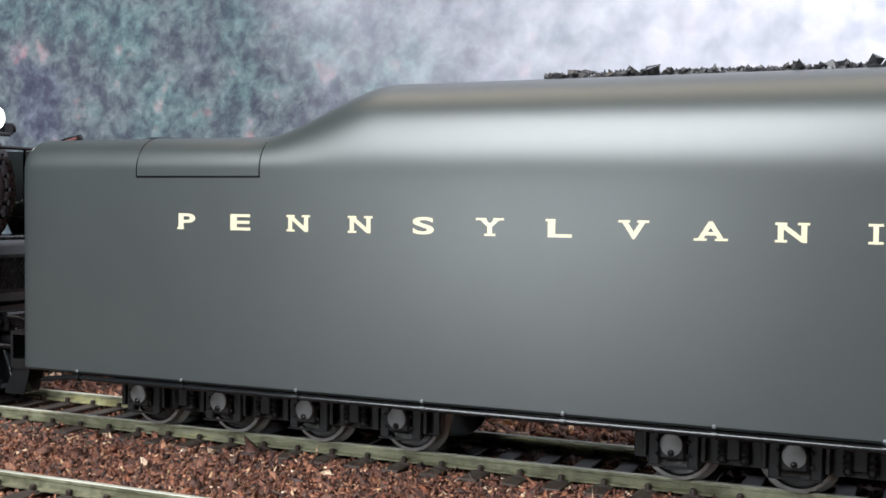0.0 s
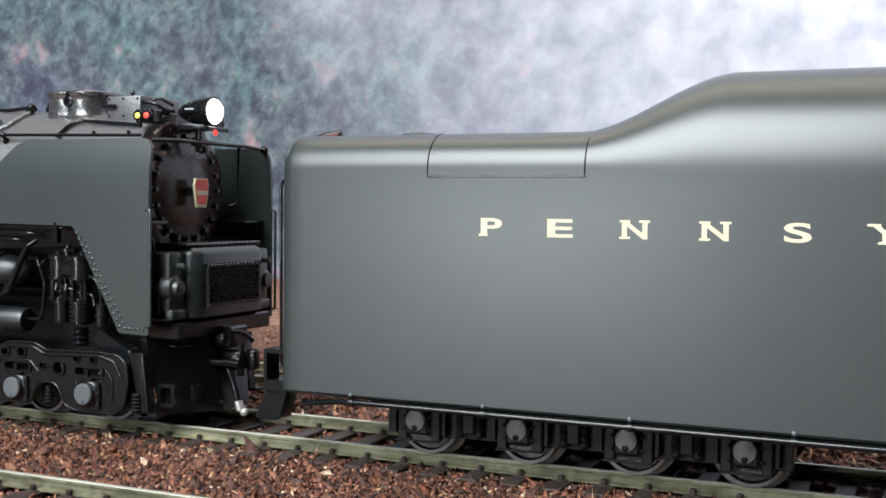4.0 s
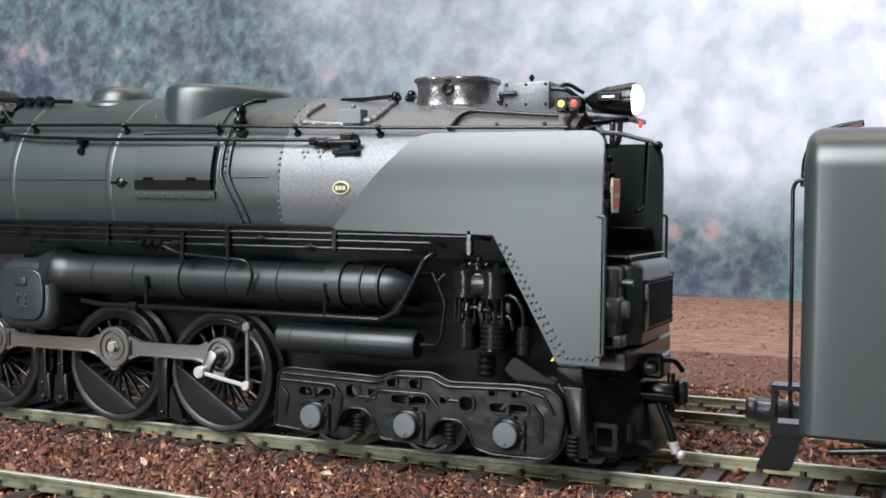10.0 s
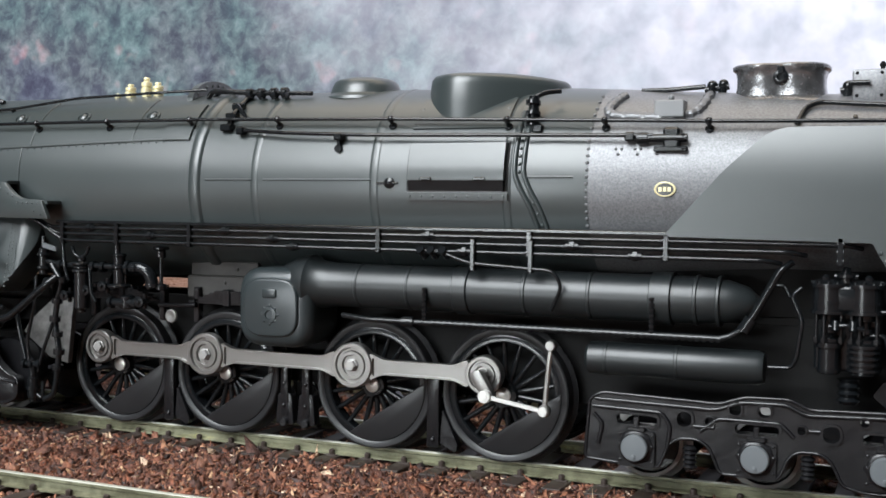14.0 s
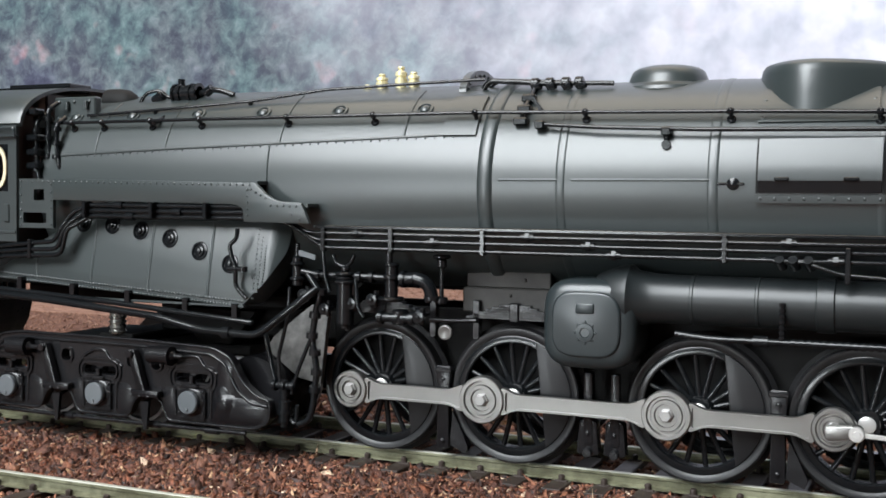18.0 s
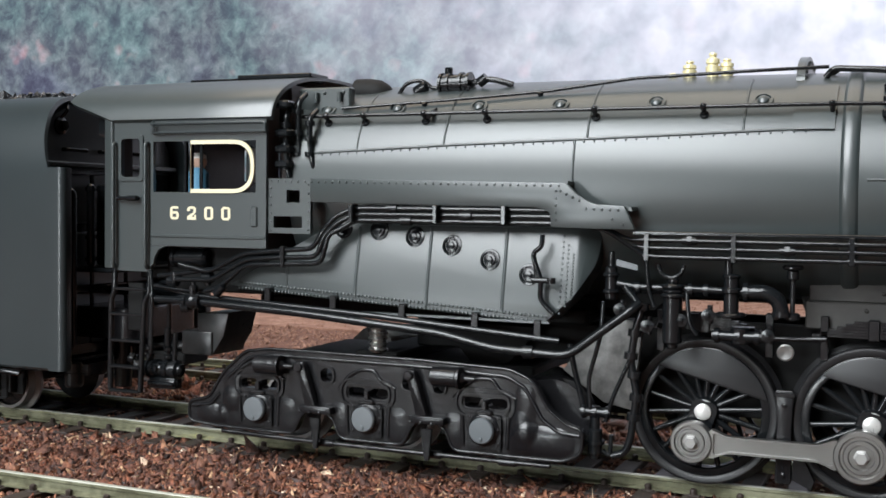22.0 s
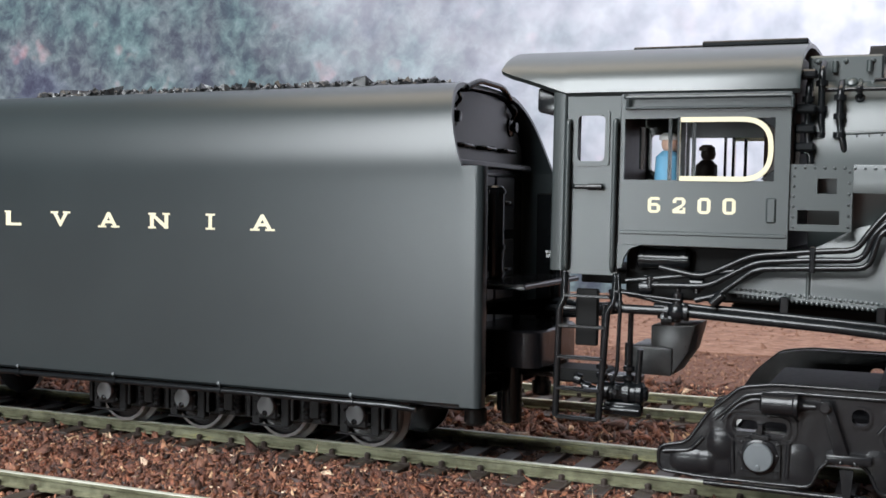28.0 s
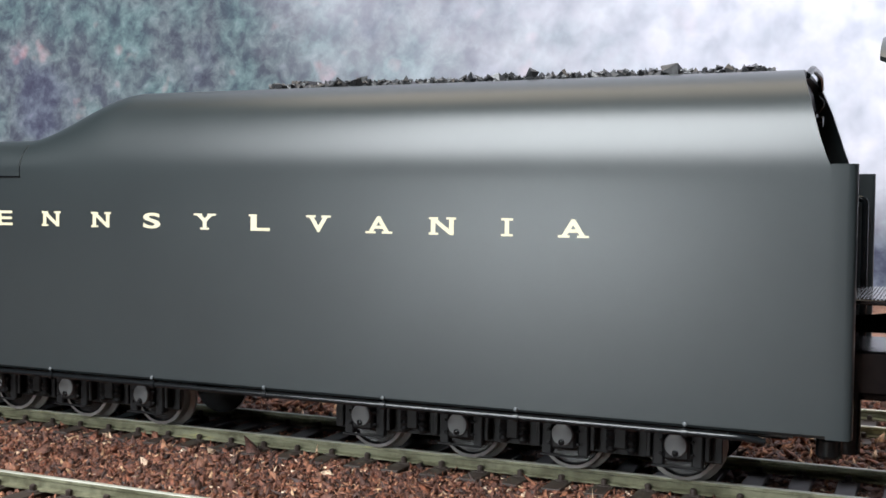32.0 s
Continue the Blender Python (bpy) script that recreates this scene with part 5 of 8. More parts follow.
def patch(x0, x1, z0, z1, out, nx=6, nz=10, back=0.3):
    """A raised sheet that follows the near flank of the boiler."""
    bm = BM()
    front = [[bm.verts.new(hp(x, z, out)) for z in np.linspace(z0, z1, nz)] for x in np.linspace(x0, x1, nx)]
    rear = [[bm.verts.new(hp(x, z, -back)) for z in np.linspace(z0, z1, nz)] for x in np.linspace(x0, x1, nx)]
    for g in (front, rear):
        for i in range(nx - 1):
            for j in range(nz - 1):
                bm.faces.new((g[i][j], g[i + 1][j], g[i + 1][j + 1], g[i][j + 1]))
    rim = lambda g: g[0] + [r[-1] for r in g[1:]] + list(reversed(g[-1][:-1])) + [r[0] for r in reversed(g[1:-1])]
    a, b = rim(front), rim(rear)
    for i in range(len(a)):
        j = (i + 1) % len(a)
        bm.faces.new((a[i], a[j], b[j], b[i]))
    bmesh.ops.recalc_face_normals(bm, faces=bm.faces[:])
    return bm


def hull_rivets(bm, pts, r=0.22):
    for x, z in pts:
        p = hp(x, z)
        n = (hp(x, z, 0.5) - p).normalized()
        rivets(bm, [p], r, n)


def on_top(x, y, out=0.0):
    """Height of the boiler top at x, y."""
    w, h, e = hull(x)
    return ZC + h * (1 - min(abs(y) / w, 0.999) ** e) ** (1 / e) + out


def fix_stuff(name, bm, mat, parent):
    return tagged(part(name, bm, mat, parent), kind="stuff")


def fix(name, bm, mat, parent, label=""):
    return part(name, bm, mat, parent, label)


# long handrail with its stanchions
xs = list(np.linspace(-354.5, -170.0, 40))
hz = lambda x: float(np.interp(x, [-355, -279, -243, -198, -170], [48.9, 49.1, 48.5, 47.4, 47.0]))
bm = BM()
tube(bm, [hp(x, hz(x), 1.3) for x in xs], 0.27, 8, 0.3)
rail = fix("boiler_handrail", bm, BLACK, engine, "long thin black handrail")
for x in (-350.5, -344.4, -334.8, -325.5, -310.0, -295.7, -280.0, -264.0, -244.6, -226.6, -212.7, -198.9):
    bm = BM()
    a, b = hp(x, hz(x) - 0.3, -0.2), hp(x, hz(x), 1.3)
    cyl(bm, a, b, 0.32, 8)
    bmesh.ops.create_uvsphere(bm, u_segments=8, v_segments=6, radius=0.55, matrix=Matrix.Translation(b))
    cyl(bm, hp(x, hz(x) - 0.3, -0.1), hp(x, hz(x) - 0.3, 0.25), 0.6, 8)
    fix("stanchion", bm, BLACK, rail)
bm = BM()
tube(bm, [hp(-270.5, 47.6, 0.9), hp(-262, 46.9, 1.2), hp(-248, 46.4, 1.2), hp(-226, 46.1, 1.2), hp(-206, 45.8, 1.2)], 0.3, 8, 0.4)
ctl = fix("control_rod", bm, BLACK, engine, "thin black throttle rod along the boiler")
for x, z in ((-270.2, 47.6), (-252.6, 46.5), (-209.0, 45.9)):
    bm = BM()
    p = hp(x, z, 0.9)
    box(bm, p.x - 0.7, p.x + 0.7, p.y - 0.6, p.y + 0.9, p.z - 0.7, p.z + 0.5, 0.2)
    if x == -252.6:
        cyl(bm, p, p + Vector((0, 0, -2.2)), 0.35, 8)
        cyl(bm, p + Vector((0, -0.4, -1.9)), p + Vector((0, 0.6, -1.9)), 0.6, 8)
    fix("rod_bracket", bm, BLACK, ctl)
bm = BM()
p = hp(-203.6, 45.6, 0.4)
box(bm, p.x - 2.2, p.x + 2.2, p.y - 1.0, p.y + 1.5, p.z - 1.6, p.z - 0.9, 0.15)
box(bm, p.x - 1.0, p.x + 1.2, p.y - 0.9, p.y + 1.5, p.z - 1.2, p.z + 1.6, 0.3)
cyl(bm, p + Vector((-3.8, -0.5, 0.2)), p + Vector((2.2, -0.5, 0.2)), 0.55, 10)
cyl(bm, p + Vector((-4.4, -0.5, 0.2)), p + Vector((-3.0, -0.5, 0.2)), 0.8, 10)
rivets(bm, [p + Vector((1.7, -1.0, z)) for z in (-1.2, 0.6)], 0.25)
fix("throttle_valve", bm, BLACK, engine, "small black throttle valve with bracket")

# boiler panel door and seams
bm = BM()
rings(bm, [[(x, -13.4, 45.5), (x, -14.75, 45.6), (x, -15.2, 44.0), (x, -15.55, 42.4), (x, -15.85, 40.6), (x, -15.8, 40.3), (x, -14.5, 40.3)] for x in (-240.7, -240.5, -226.3, -226.1)])
bmesh.ops.recalc_face_normals(bm, faces=bm.faces[:])
door = fix("inspection_door", bm, PAINT, boiler, "raised rectangular inspection door")
bm = patch(-241.0, -225.7, 37.6, 38.6, 0.55)
for x in np.linspace(-240.4, -226.3, 9):
    rivets(bm, [hp(x, 38.1, 0.5)], 0.26)
fix("door_sill", bm, PAINT, boiler)
# Thin matt black strips draw the shade in the gaps beside the door.
for x in (-241.0, -226.0):
    fix("door_gap", patch(x, x + 0.28, 38.8, 45.6, 0.25, 2), MATTE_SHADE, boiler)
# A black band paints the shade below the door; two hinges follow.
bm = BM()
rings(bm, [[(x, -14.5, 40.3), (x, -15.75, 40.3), (x, -15.5, 38.8), (x, -14.5, 38.8)] for x in (-240.6, -226.2)])
bmesh.ops.recalc_face_normals(bm, faces=bm.faces[:])
for x in (-237.8, -229.6):
    p = Vector((x, -15.8, 40.5))
    box(bm, x - 0.9, x + 0.9, p.y - 0.35, p.y + 0.4, p.z - 0.2, p.z + 0.25, 0.1)
fix("door_hinge", bm, BLACK, door)
bm = BM()
p = hp(-243.8, 39.9, 0.2)
lathe(bm, p + Vector((0, 0.6, 0)), (0, -1, 0), [(0, 0.9), (0.7, 0.8), (0.9, 0.4), (0.95, 0.05)], 12)
box(bm, p.x - 2.0, p.x + 1.4, p.y - 0.2, p.y + 0.5, p.z - 0.18, p.z + 0.18, 0.1)
fix("door_latch", bm, BLACK, boiler)
bm = BM()
for x0, x1 in ((-275.6, -267.2), (-265.2, -246.8)):
    tube(bm, [hp(x, 40.4, 0.0) for x in np.linspace(x0, x1, 4)], 0.16, 6, 0.1)
tube(bm, [hp(x, 40.8, 0.0) for x in np.linspace(-223, -216.5, 4)], 0.16, 6, 0.1)
fix("jacket_seam", bm, PAINT, boiler)
fix("dome_plate", patch(-241.2, -226.8, 47.7, 52.2, 0.3), PAINT, boiler)
bm = BM()
hull_rivets(bm, [(x, z) for x in (-240.6, -227.4) for z in (48.2, 50.6)], 0.42)
fix_stuff("riveting", bm, PAINT, boiler)
# riveted strap with pipe, running down the barrel
bm = BM()
for dx in (-0.65, 0.65):
    tube(bm, [hp(-224.2 + dx, z, 0.12) for z in (50, 47, 44, 41.2)] + [hp(-223.4 + dx, 39.4, 0.12), hp(-221.8 + dx, 36.4, 0.12), hp(-221.0 + dx, 33.8, 0.12)], 0.36, 6, 0.8)
hull_rivets(bm, [(-224.2, z) for z in np.arange(41.5, 50, 1.1)] + [(-223.2 + k * 0.55, 40.2 - k * 1.5) for k in range(5)], 0.3)
fix("riveted_strap", bm, PAINT, boiler)
bm = BM()
p = hp(-223.2, 48.2, 0.6)
cyl(bm, p + Vector((0, 0.4, -2.6)), p + Vector((0, 0.9, 3.6)), 0.75, 10)
for dz in (-2.2, -0.6, 0.9, 2.4):
    cyl(bm, p + Vector((0, 0.5, dz)), p + Vector((0, 0.6, dz + 0.5)), 1.05, 10)
box(bm, p.x + 0.3, p.x + 1.7, p.y - 0.6, p.y + 0.6, p.z - 1.6, p.z - 0.4, 0.2)
tube(bm, [p + Vector((0, 0.9, 3.4)), p + Vector((1.6, 1.6, 4.2)), p + Vector((3.2, 3.0, 4.4))], 0.35, 8)
fix("check_valve", bm, BLACK, engine, "black boiler check valve with pipe")
# smokebox rivets, strap and plate
bm = BM()
hull_rivets(bm, [(-214.7, z) for z in np.arange(34.2, 52.5, 0.95)], 0.27)
hull_rivets(bm, [(x + dx, z) for x in (-211, -208.4, -205.8) for dx in (0, 0.8) for z in (44.6,)], 0.24)
hull_rivets(bm, [(x, 43.9) for x in (-210.6, -208.0, -205.4)], 0.24)
fix_stuff("riveting", bm, GRAPHITE, smokebox)
bm = BM()
strap = [(-211.4, 52.4), (-212.6, 51.0), (-213.0, 49.8), (-211.8, 49.1), (-206.6, 48.8), (-203.4, 49.0), (-201.2, 49.5), (-200.4, 50.6), (-200.1, 52.2)]
tube(bm, [hp(x, min(z, 52.2), 0.15) for x, z in strap], 0.6, 8, 0.8)
for (xa, za), (xb, zb) in zip(strap, strap[1:]):
    hull_rivets(bm, [(xa + (xb - xa) * k, min(za + (zb - za) * k, 52.2)) for k in (0.25, 0.75)], 0.85)
fix("riveted_seam", bm, GRAPHITE, smokebox)
bm = BM()
lathe(bm, hp(-204.1, 39.2, -0.2), (0, -1, 0.02), [(0, 1.0), (0.35, 1.0), (0.4, 0.9), (0.3, 0.85), (0.3, 0.05)], 26)
for v in bm.verts:
    v.co.x = -204.1 + (v.co.x + 204.1) * 1.45
plate = fix("builders_plate", bm, BRASS, smokebox, "oval brass builder's plate")
bm = BM()
for k in (-1, 0, 1):
    box(bm, -204.1 + k * 0.6 - 0.2, -204.1 + k * 0.6 + 0.2, hp(-204.1, 39.2).y - 0.34, hp(-204.1, 39.2).y - 0.1, 38.9, 39.5)
fix("plate_mark", bm, BRASS, plate)
bm = BM()
lathe(bm, hp(-204.1, 39.2, -0.1), (0, -1, 0.02), [(0, 0.8), (0.24, 0.8), (0.26, 0.05)], 26)
for v in bm.verts:
    v.co.x = -204.1 + (v.co.x + 204.1) * 1.45
fix("plate_field", bm, HOPPER, plate)
bm = BM()
box(bm, -206.4, -202.4, -11.0, -8.6, 48.9, 51.2, 0.15)
cyl(bm, (-204.4, -9.6, on_top(-204, -10)), (-204.4, -9.6, on_top(-204, -10) + 2.6), 0.25, 6)
bmesh.ops.create_uvsphere(bm, u_segments=8, v_segments=6, radius=0.45, matrix=Matrix.Translation((-204.4, -9.6, on_top(-204, -10) + 2.6)))
fix("step_box", bm, CAPGREY, smokebox)
bm = BM()
tube(bm, [hp(-188.0, 47.4, 0.6), hp(-187.2, 49.6, 0.5), hp(-185.6, 50.3, 0.5), hp(-172.5, 49.4, 0.4)], 0.32, 8, 1.0)
for x in (-187.8, -181, -174):
    cyl(bm, hp(x, 48.2, -0.2), hp(x, 48.2, 0.6), 0.3, 6)
fix("smokebox_pipe", bm, BLACK, smokebox)
for x, y in ((-200.2, -4.0), (-199.4, 0.0), (-182.6, -3.4), (-183.0, 2.0)):
    z = on_top(x, y)
    bm = BM()
    cyl(bm, (x, y, z - 0.5), (x + 0.2, y, z + 1.2), 0.6, 8)
    cyl(bm, (x - 0.8, y, z + 0.6), (x + 1.0, y, z + 0.9), 0.45, 8)
    bmesh.ops.create_uvsphere(bm, u_segments=12, v_segments=8, radius=0.75, matrix=Matrix.Translation((x + 0.2, y, z + 1.2)))
    fix("stack_valve", bm, BLACK, engine)
bm = BM()
tube(bm, [(-210, -3, on_top(-210, -3)), (-206, -3.6, on_top(-206, -3) + 0.2), (-201, -4, on_top(-201, -3) + 0.8)], 0.35, 6)
fix("stack_pipe", bm, BLACK, engine)

# firebox: belt seam, sheet seams and washout plugs
bm = BM()
belt = lambda x: float(np.interp(x, [-353, -330, -311, -281], [44.2, 45.2, 45.8, 46.9]))
tube(bm, [hp(x, belt(x), 0.0) for x in np.linspace(-353, -283, 20)], 0.2, 6, 0.2)
hull_rivets(bm, [(x, belt(x) - 0.35) for x in np.linspace(-352, -283, 50)], 0.17)
for x, za, zb in ((-345.0, 44.6, 53.2), (-331.4, 45.2, 53.4), (-310.8, 45.8, 53.6), (-290.6, 46.6, 53.8), (-312.4, 36.6, 45.6)):
    tube(bm, [hp(x, z, 0.0) for z in np.linspace(za, zb, 9)], 0.16, 5, 0.2)
fix("sheet_seam", bm, PAINT, firebox)
for x in (-351.6, -340.1, -327.4, -315.5, -302.3, -288.6):
    bm = BM()
    p = hp(x, 50.7, -0.1)
    n = (hp(x, 50.7, 0.5) - hp(x, 50.7)).normalized()
    lathe(bm, p, n, [(0, 1.35), (0.3, 1.28), (0.34, 1.0), (0.1, 0.95), (0.12, 0.75), (0.4, 0.7), (0.62, 0.4), (0.66, 0.05)], 18)
    fix("washout_plug", bm, PAINT, firebox)
fix("ring_collar", patch(-284.6, -279.6, 46.6, 52.4, 0.35), PAINT, firebox)
# top fittings: whistles, disc, turret, generator
for x, y, k in ((-299.8, -3.4, 0.8), (-296.7, -3.0, 1.15), (-294.9, -2.2, 0.85)):
    bm = BM()
    lathe(bm, (x, y, on_top(x, y) - 0.2), (0, 0, 1), [(q * k, r * 1.0) for q, r in ((0, 0.8), (0.4, 0.8), (0.5, 0.95), (1.3, 1.0), (1.4, 0.75), (1.6, 0.75), (1.7, 0.95), (2.2, 0.9), (2.4, 0.45), (2.6, 0.45), (2.7, 0.6), (2.95, 0.5), (3.0, 0.05))], 14)
    fix("safety_valve", bm, BRASS, engine, "small polished brass valve")
bm = BM()
lathe(bm, (-301.9, -4.2, on_top(-302, -4) - 0.1), (0, 0, 1), [(0, 0.6), (0.5, 0.6), (0.7, 0.3), (0.75, 0.05)], 10)
fix("safety_valve", bm, BRASS, engine)
bm = BM()
arch = [(7.4 * math.cos(a), 53.2 + 4.2 * math.sin(a)) for a in np.linspace(0, math.pi, 22)]
rings(bm, [[(x, y, z) for y, z in arch] for x in (-285.1, -284.9, -284.2, -284.0)])
bmesh.ops.recalc_face_normals(bm, faces=bm.faces[:])
rivets(bm, [(-284.0, 6.5 * math.cos(a), 53.2 + 3.4 * math.sin(a)) for a in np.linspace(0.25, math.pi - 0.25, 11)], 0.3, (1, 0, 0))
fix("steam_turret_plate", bm, PAINT, engine, "arched riveted plate across the boiler top")
bm = BM()
zt = 54.2
tube(bm, [(-281.5, -6.5, zt - 0.3), (-280.6, -6.5, zt + 0.9), (-276, -6.5, zt + 0.6), (-273.0, -6.5, zt + 0.3)], 0.42, 8)
tube(bm, [(-281.5, -5.0, zt - 0.1), (-279.6, -5.0, zt + 1.1), (-270, -5.6, zt + 0.5)], 0.3, 8)
for x in (-273.6, -271.4, -269.0, -267.0):
    cyl(bm, (x - 0.6, -6.2, zt + 0.3), (x + 0.6, -6.2, zt + 0.3), 0.85, 10, bev=0.15)
    cyl(bm, (x, -6.2, zt - 1.0), (x, -6.6, zt + 0.9), 0.4, 8)
    cyl(bm, (x + 0.4, -7.2, zt - 0.4), (x + 1.2, -7.4, zt - 0.2), 0.5, 8)
tube(bm, [(-274, -6.2, zt + 0.3), (-264.5, -6.2, zt + 0.1), (-262.0, -6.2, zt)], 0.35, 8)
fix("turret_manifold", bm, BLACK, engine, "black steam manifold with valves")
bm = BM()
a, b = hp(-273.2, 52.5, 0.4), hp(-273.0, 47.8, 0.6)
tube(bm, [(-273.3, -6.3, zt), a, hp(-273.2, 50.2, 0.6), b], 0.4, 8)
for z in (51.6, 50.0, 48.2):
    p = hp(-273.2, z, 0.5)
    box(bm, p.x - 1.0, p.x + 1.0, p.y - 0.7, p.y + 0.8, p.z - 0.5, p.z + 0.6, 0.2)
p = hp(-271.2, 50.6, 0.3)
prism(bm, [(p.x - 1.6, p.z + 1.4), (p.x - 1.2, p.z + 1.6), (p.x + 1.0, p.z - 1.0), (p.x - 1.4, p.z - 1.1), (p.x - 1.4, p.z - 0.6), (p.x, p.z - 0.6)][::-1], p.y - 0.7, p.y - 0.2)
fix("globe_valve", bm, BLACK, engine)
bm = BM()
p = Vector((-332.8, -8.2, 54.0))
cyl(bm, p + Vector((-2.6, 0, 0.6)), p + Vector((2.2, 0, 0.6)), 1.45, 16, bev=0.3)
for dx in (-2.4, -1.2, 0.8, 2.0):
    cyl(bm, p + Vector((dx - 0.2, 0, 0.6)), p + Vector((dx + 0.2, 0, 0.6)), 1.7, 14)
cyl(bm, p + Vector((-1.4, 0, 1.6)), p + Vector((-1.4, 0, 3.0)), 0.6, 10)
tube(bm, [p + Vector((2.2, 0, 0.6)), p + Vector((4.4, 0, 1.2)), p + Vector((6.4, 0, 0.9)), p + Vector((8.6, 0.3, 0.2))], 0.45, 8, 1.2)
cyl(bm, p + Vector((3.4, 0, 0.6)), p + Vector((4.6, 0, 1.4)), 0.75, 10)
tube(bm, [p + Vector((-1.2, 0, -0.5)), p + Vector((-1.2, -1.4, -2.2)), hp(-334.0, 48.6, 1.2)], 0.35, 8)
box(bm, p.x - 2.0, p.x + 1.6, p.y - 1.0, p.y + 1.4, p.z - 1.5, p.z - 0.6, 0.2)
tube(bm, [p + Vector((-2.6, 0, 0.2)), p + Vector((-4.0, 0, 0.0)), p + Vector((-5.4, -0.3, 1.3)), p + Vector((-8.0, -0.8, 1.0)), p + Vector((-9.4, -1.0, -1.4))], 0.3, 8, 1.2)
cyl(bm, p + Vector((-6.6, -0.4, -0.6)), p + Vector((-4.8, -0.4, 0.5)), 0.9, 10, bev=0.2)
fix("turbo_generator", bm, BLACK, engine, "small black turbo generator with pipes")
bm = BM()
tube(bm, [hp(-349, 50.6, 0.5), hp(-330, 51.6, 0.5), hp(-318, 52.4, 0.5), (-306, -9.8, 54.3), (-290, -8.6, 54.9), (-281, -7.5, 55.2)], 0.24, 6, 1.0)
for x, z in ((-336, 51.2), (-319, 52.3)):
    cyl(bm, hp(x, z, -0.2), hp(x, z, 0.6), 0.4, 8)
fix("cleaning_rod", bm, BLACK, engine, "thin black pull rod over the firebox")
bm = BM()
box(bm, -356.8, -348.0, -13.0, -11.4, 49.8, 54.2, 0.25)
rivets(bm, [(x, -13.0, z) for x in (-355.6, -352.4, -349.2) for z in (50.6, 53.4)], 0.35)
for x in (-353.6, -349.6):
    cyl(bm, (x, -13.4, 52.0), (x, -13.4, 53.4), 0.35, 8)
fix("cab_front_box", bm, PAINT, engine)
bm = BM()
lathe(bm, (-350.0, -7.0, 53.8), (1, 0, -0.05), [(0, 2.2), (2.0, 2.3), (4.0, 2.1), (5.2, 1.5), (6.0, 0.7), (6.2, 0.05)], 24)
fix("steam_drum", bm, MATTE_SHADE, engine)
bm = BM()
for x, y, z0, z1 in ((-356.2, -17.6, 38, 50.5), (-354.8, -16.4, 40, 52.5), (-352.6, -16.9, 41, 50)):
    tube(bm, [(x, y + 2.0, z1 + 0.6), (x, y, z1 - 0.6), (x, y, (z0 + z1) / 2), (x + 0.7, y, z0 + 1.0), (x + 0.7, y + 1.5, z0)], 0.42, 8)
    for k in (0.3, 0.55, 0.8):
        cyl(bm, (x, y, z0 + (z1 - z0) * k), (x, y, z0 + (z1 - z0) * k + 0.7), 0.75, 8)
for z in (42.0, 44.2, 46.6, 50.8):
    box(bm, -357.6, -355.2, -18.8, -16.6, z, z + 1.1, 0.25)
fix("cab_front_piping", bm, BLACK, engine, "dense black piping ahead of the cab")

# ---- pipes under the running board ----
PIPE_Z = (32.55, 31.55, 30.45)
for i, z in enumerate(PIPE_Z):
    bm = BM()
    y = -17.4
    end = (-181.0, -187.5, -190.5)[i]
    tube(bm, [(-313.5, -18.8, 36.4 - 0.75 * i), (-309.0 + 0.9 * i, -18.4, 35.0 - 0.6 * i), (-304.6 + 1.2 * i, y, z), (end, y, z - 0.1), (end + 1.6, y + 1.5, z - 0.5)], 0.30, 8, 1.2)
    run = fix("brake_pipe", bm, BLACK, engine, "thin black pipe under the running board")
    for x in ((-296.5, -270.5, -236.5), (-284.5, -262.0, -215.5), (-258.5, -231.0, -207.0))[i]:
        bm = BM()
        cyl(bm, (x - 0.9, y, z), (x + 0.9, y, z), 0.5, 8)
        cyl(bm, (x - 0.3, y, z), (x + 0.3, y, z), 0.7, 6)
        fix("pipe_union", bm, BLACK, run)
for x in (-302, -291.0, -277.0, -244.3, -221.5, -203.0, -181.8):
    bm = BM()
    box(bm, x - 0.35, x + 0.35, -18.0, -17.0, 29.9, 33.4, 0.1)
    for z in PIPE_Z:
        cyl(bm, (x - 0.4, -17.5, z), (x + 0.4, -17.5, z), 0.5, 8)
    fix("pipe_clip", bm, BLACK, engine)
bm = BM()
tube(bm, [(-240, -17.0, 30.6), (-234.5, -17.6, 30.3), (-230.5, -17.8, 28.9), (-222, -17.9, 28.4), (-218.0, -17.9, 28.2), (-216.8, -17.7, 26.2), (-218.4, -17.2, 22.8)], 0.26, 8, 1.5)
fix("copper_drain_pipe", bm, BLACK, engine)
for x in (-229.6, -221.2):
    bm = BM()
    box(bm, x - 0.35, x + 0.35, -18.2, -17.2, 27.8, 32.2, 0.12)
    fix("pipe_hanger", bm, BLACK, engine)
for x in (-237.6, -236.0, -234.2):
    bm = BM()
    cyl(bm, (x, -18.0, 30.6), (x + 0.3, -16.6, 29.6), 0.6, 8)
    cyl(bm, (x - 0.7, -17.5, 30.3), (x + 0.7, -17.5, 30.3), 0.4, 8)
    fix("drain_cock", bm, BLACK, engine)
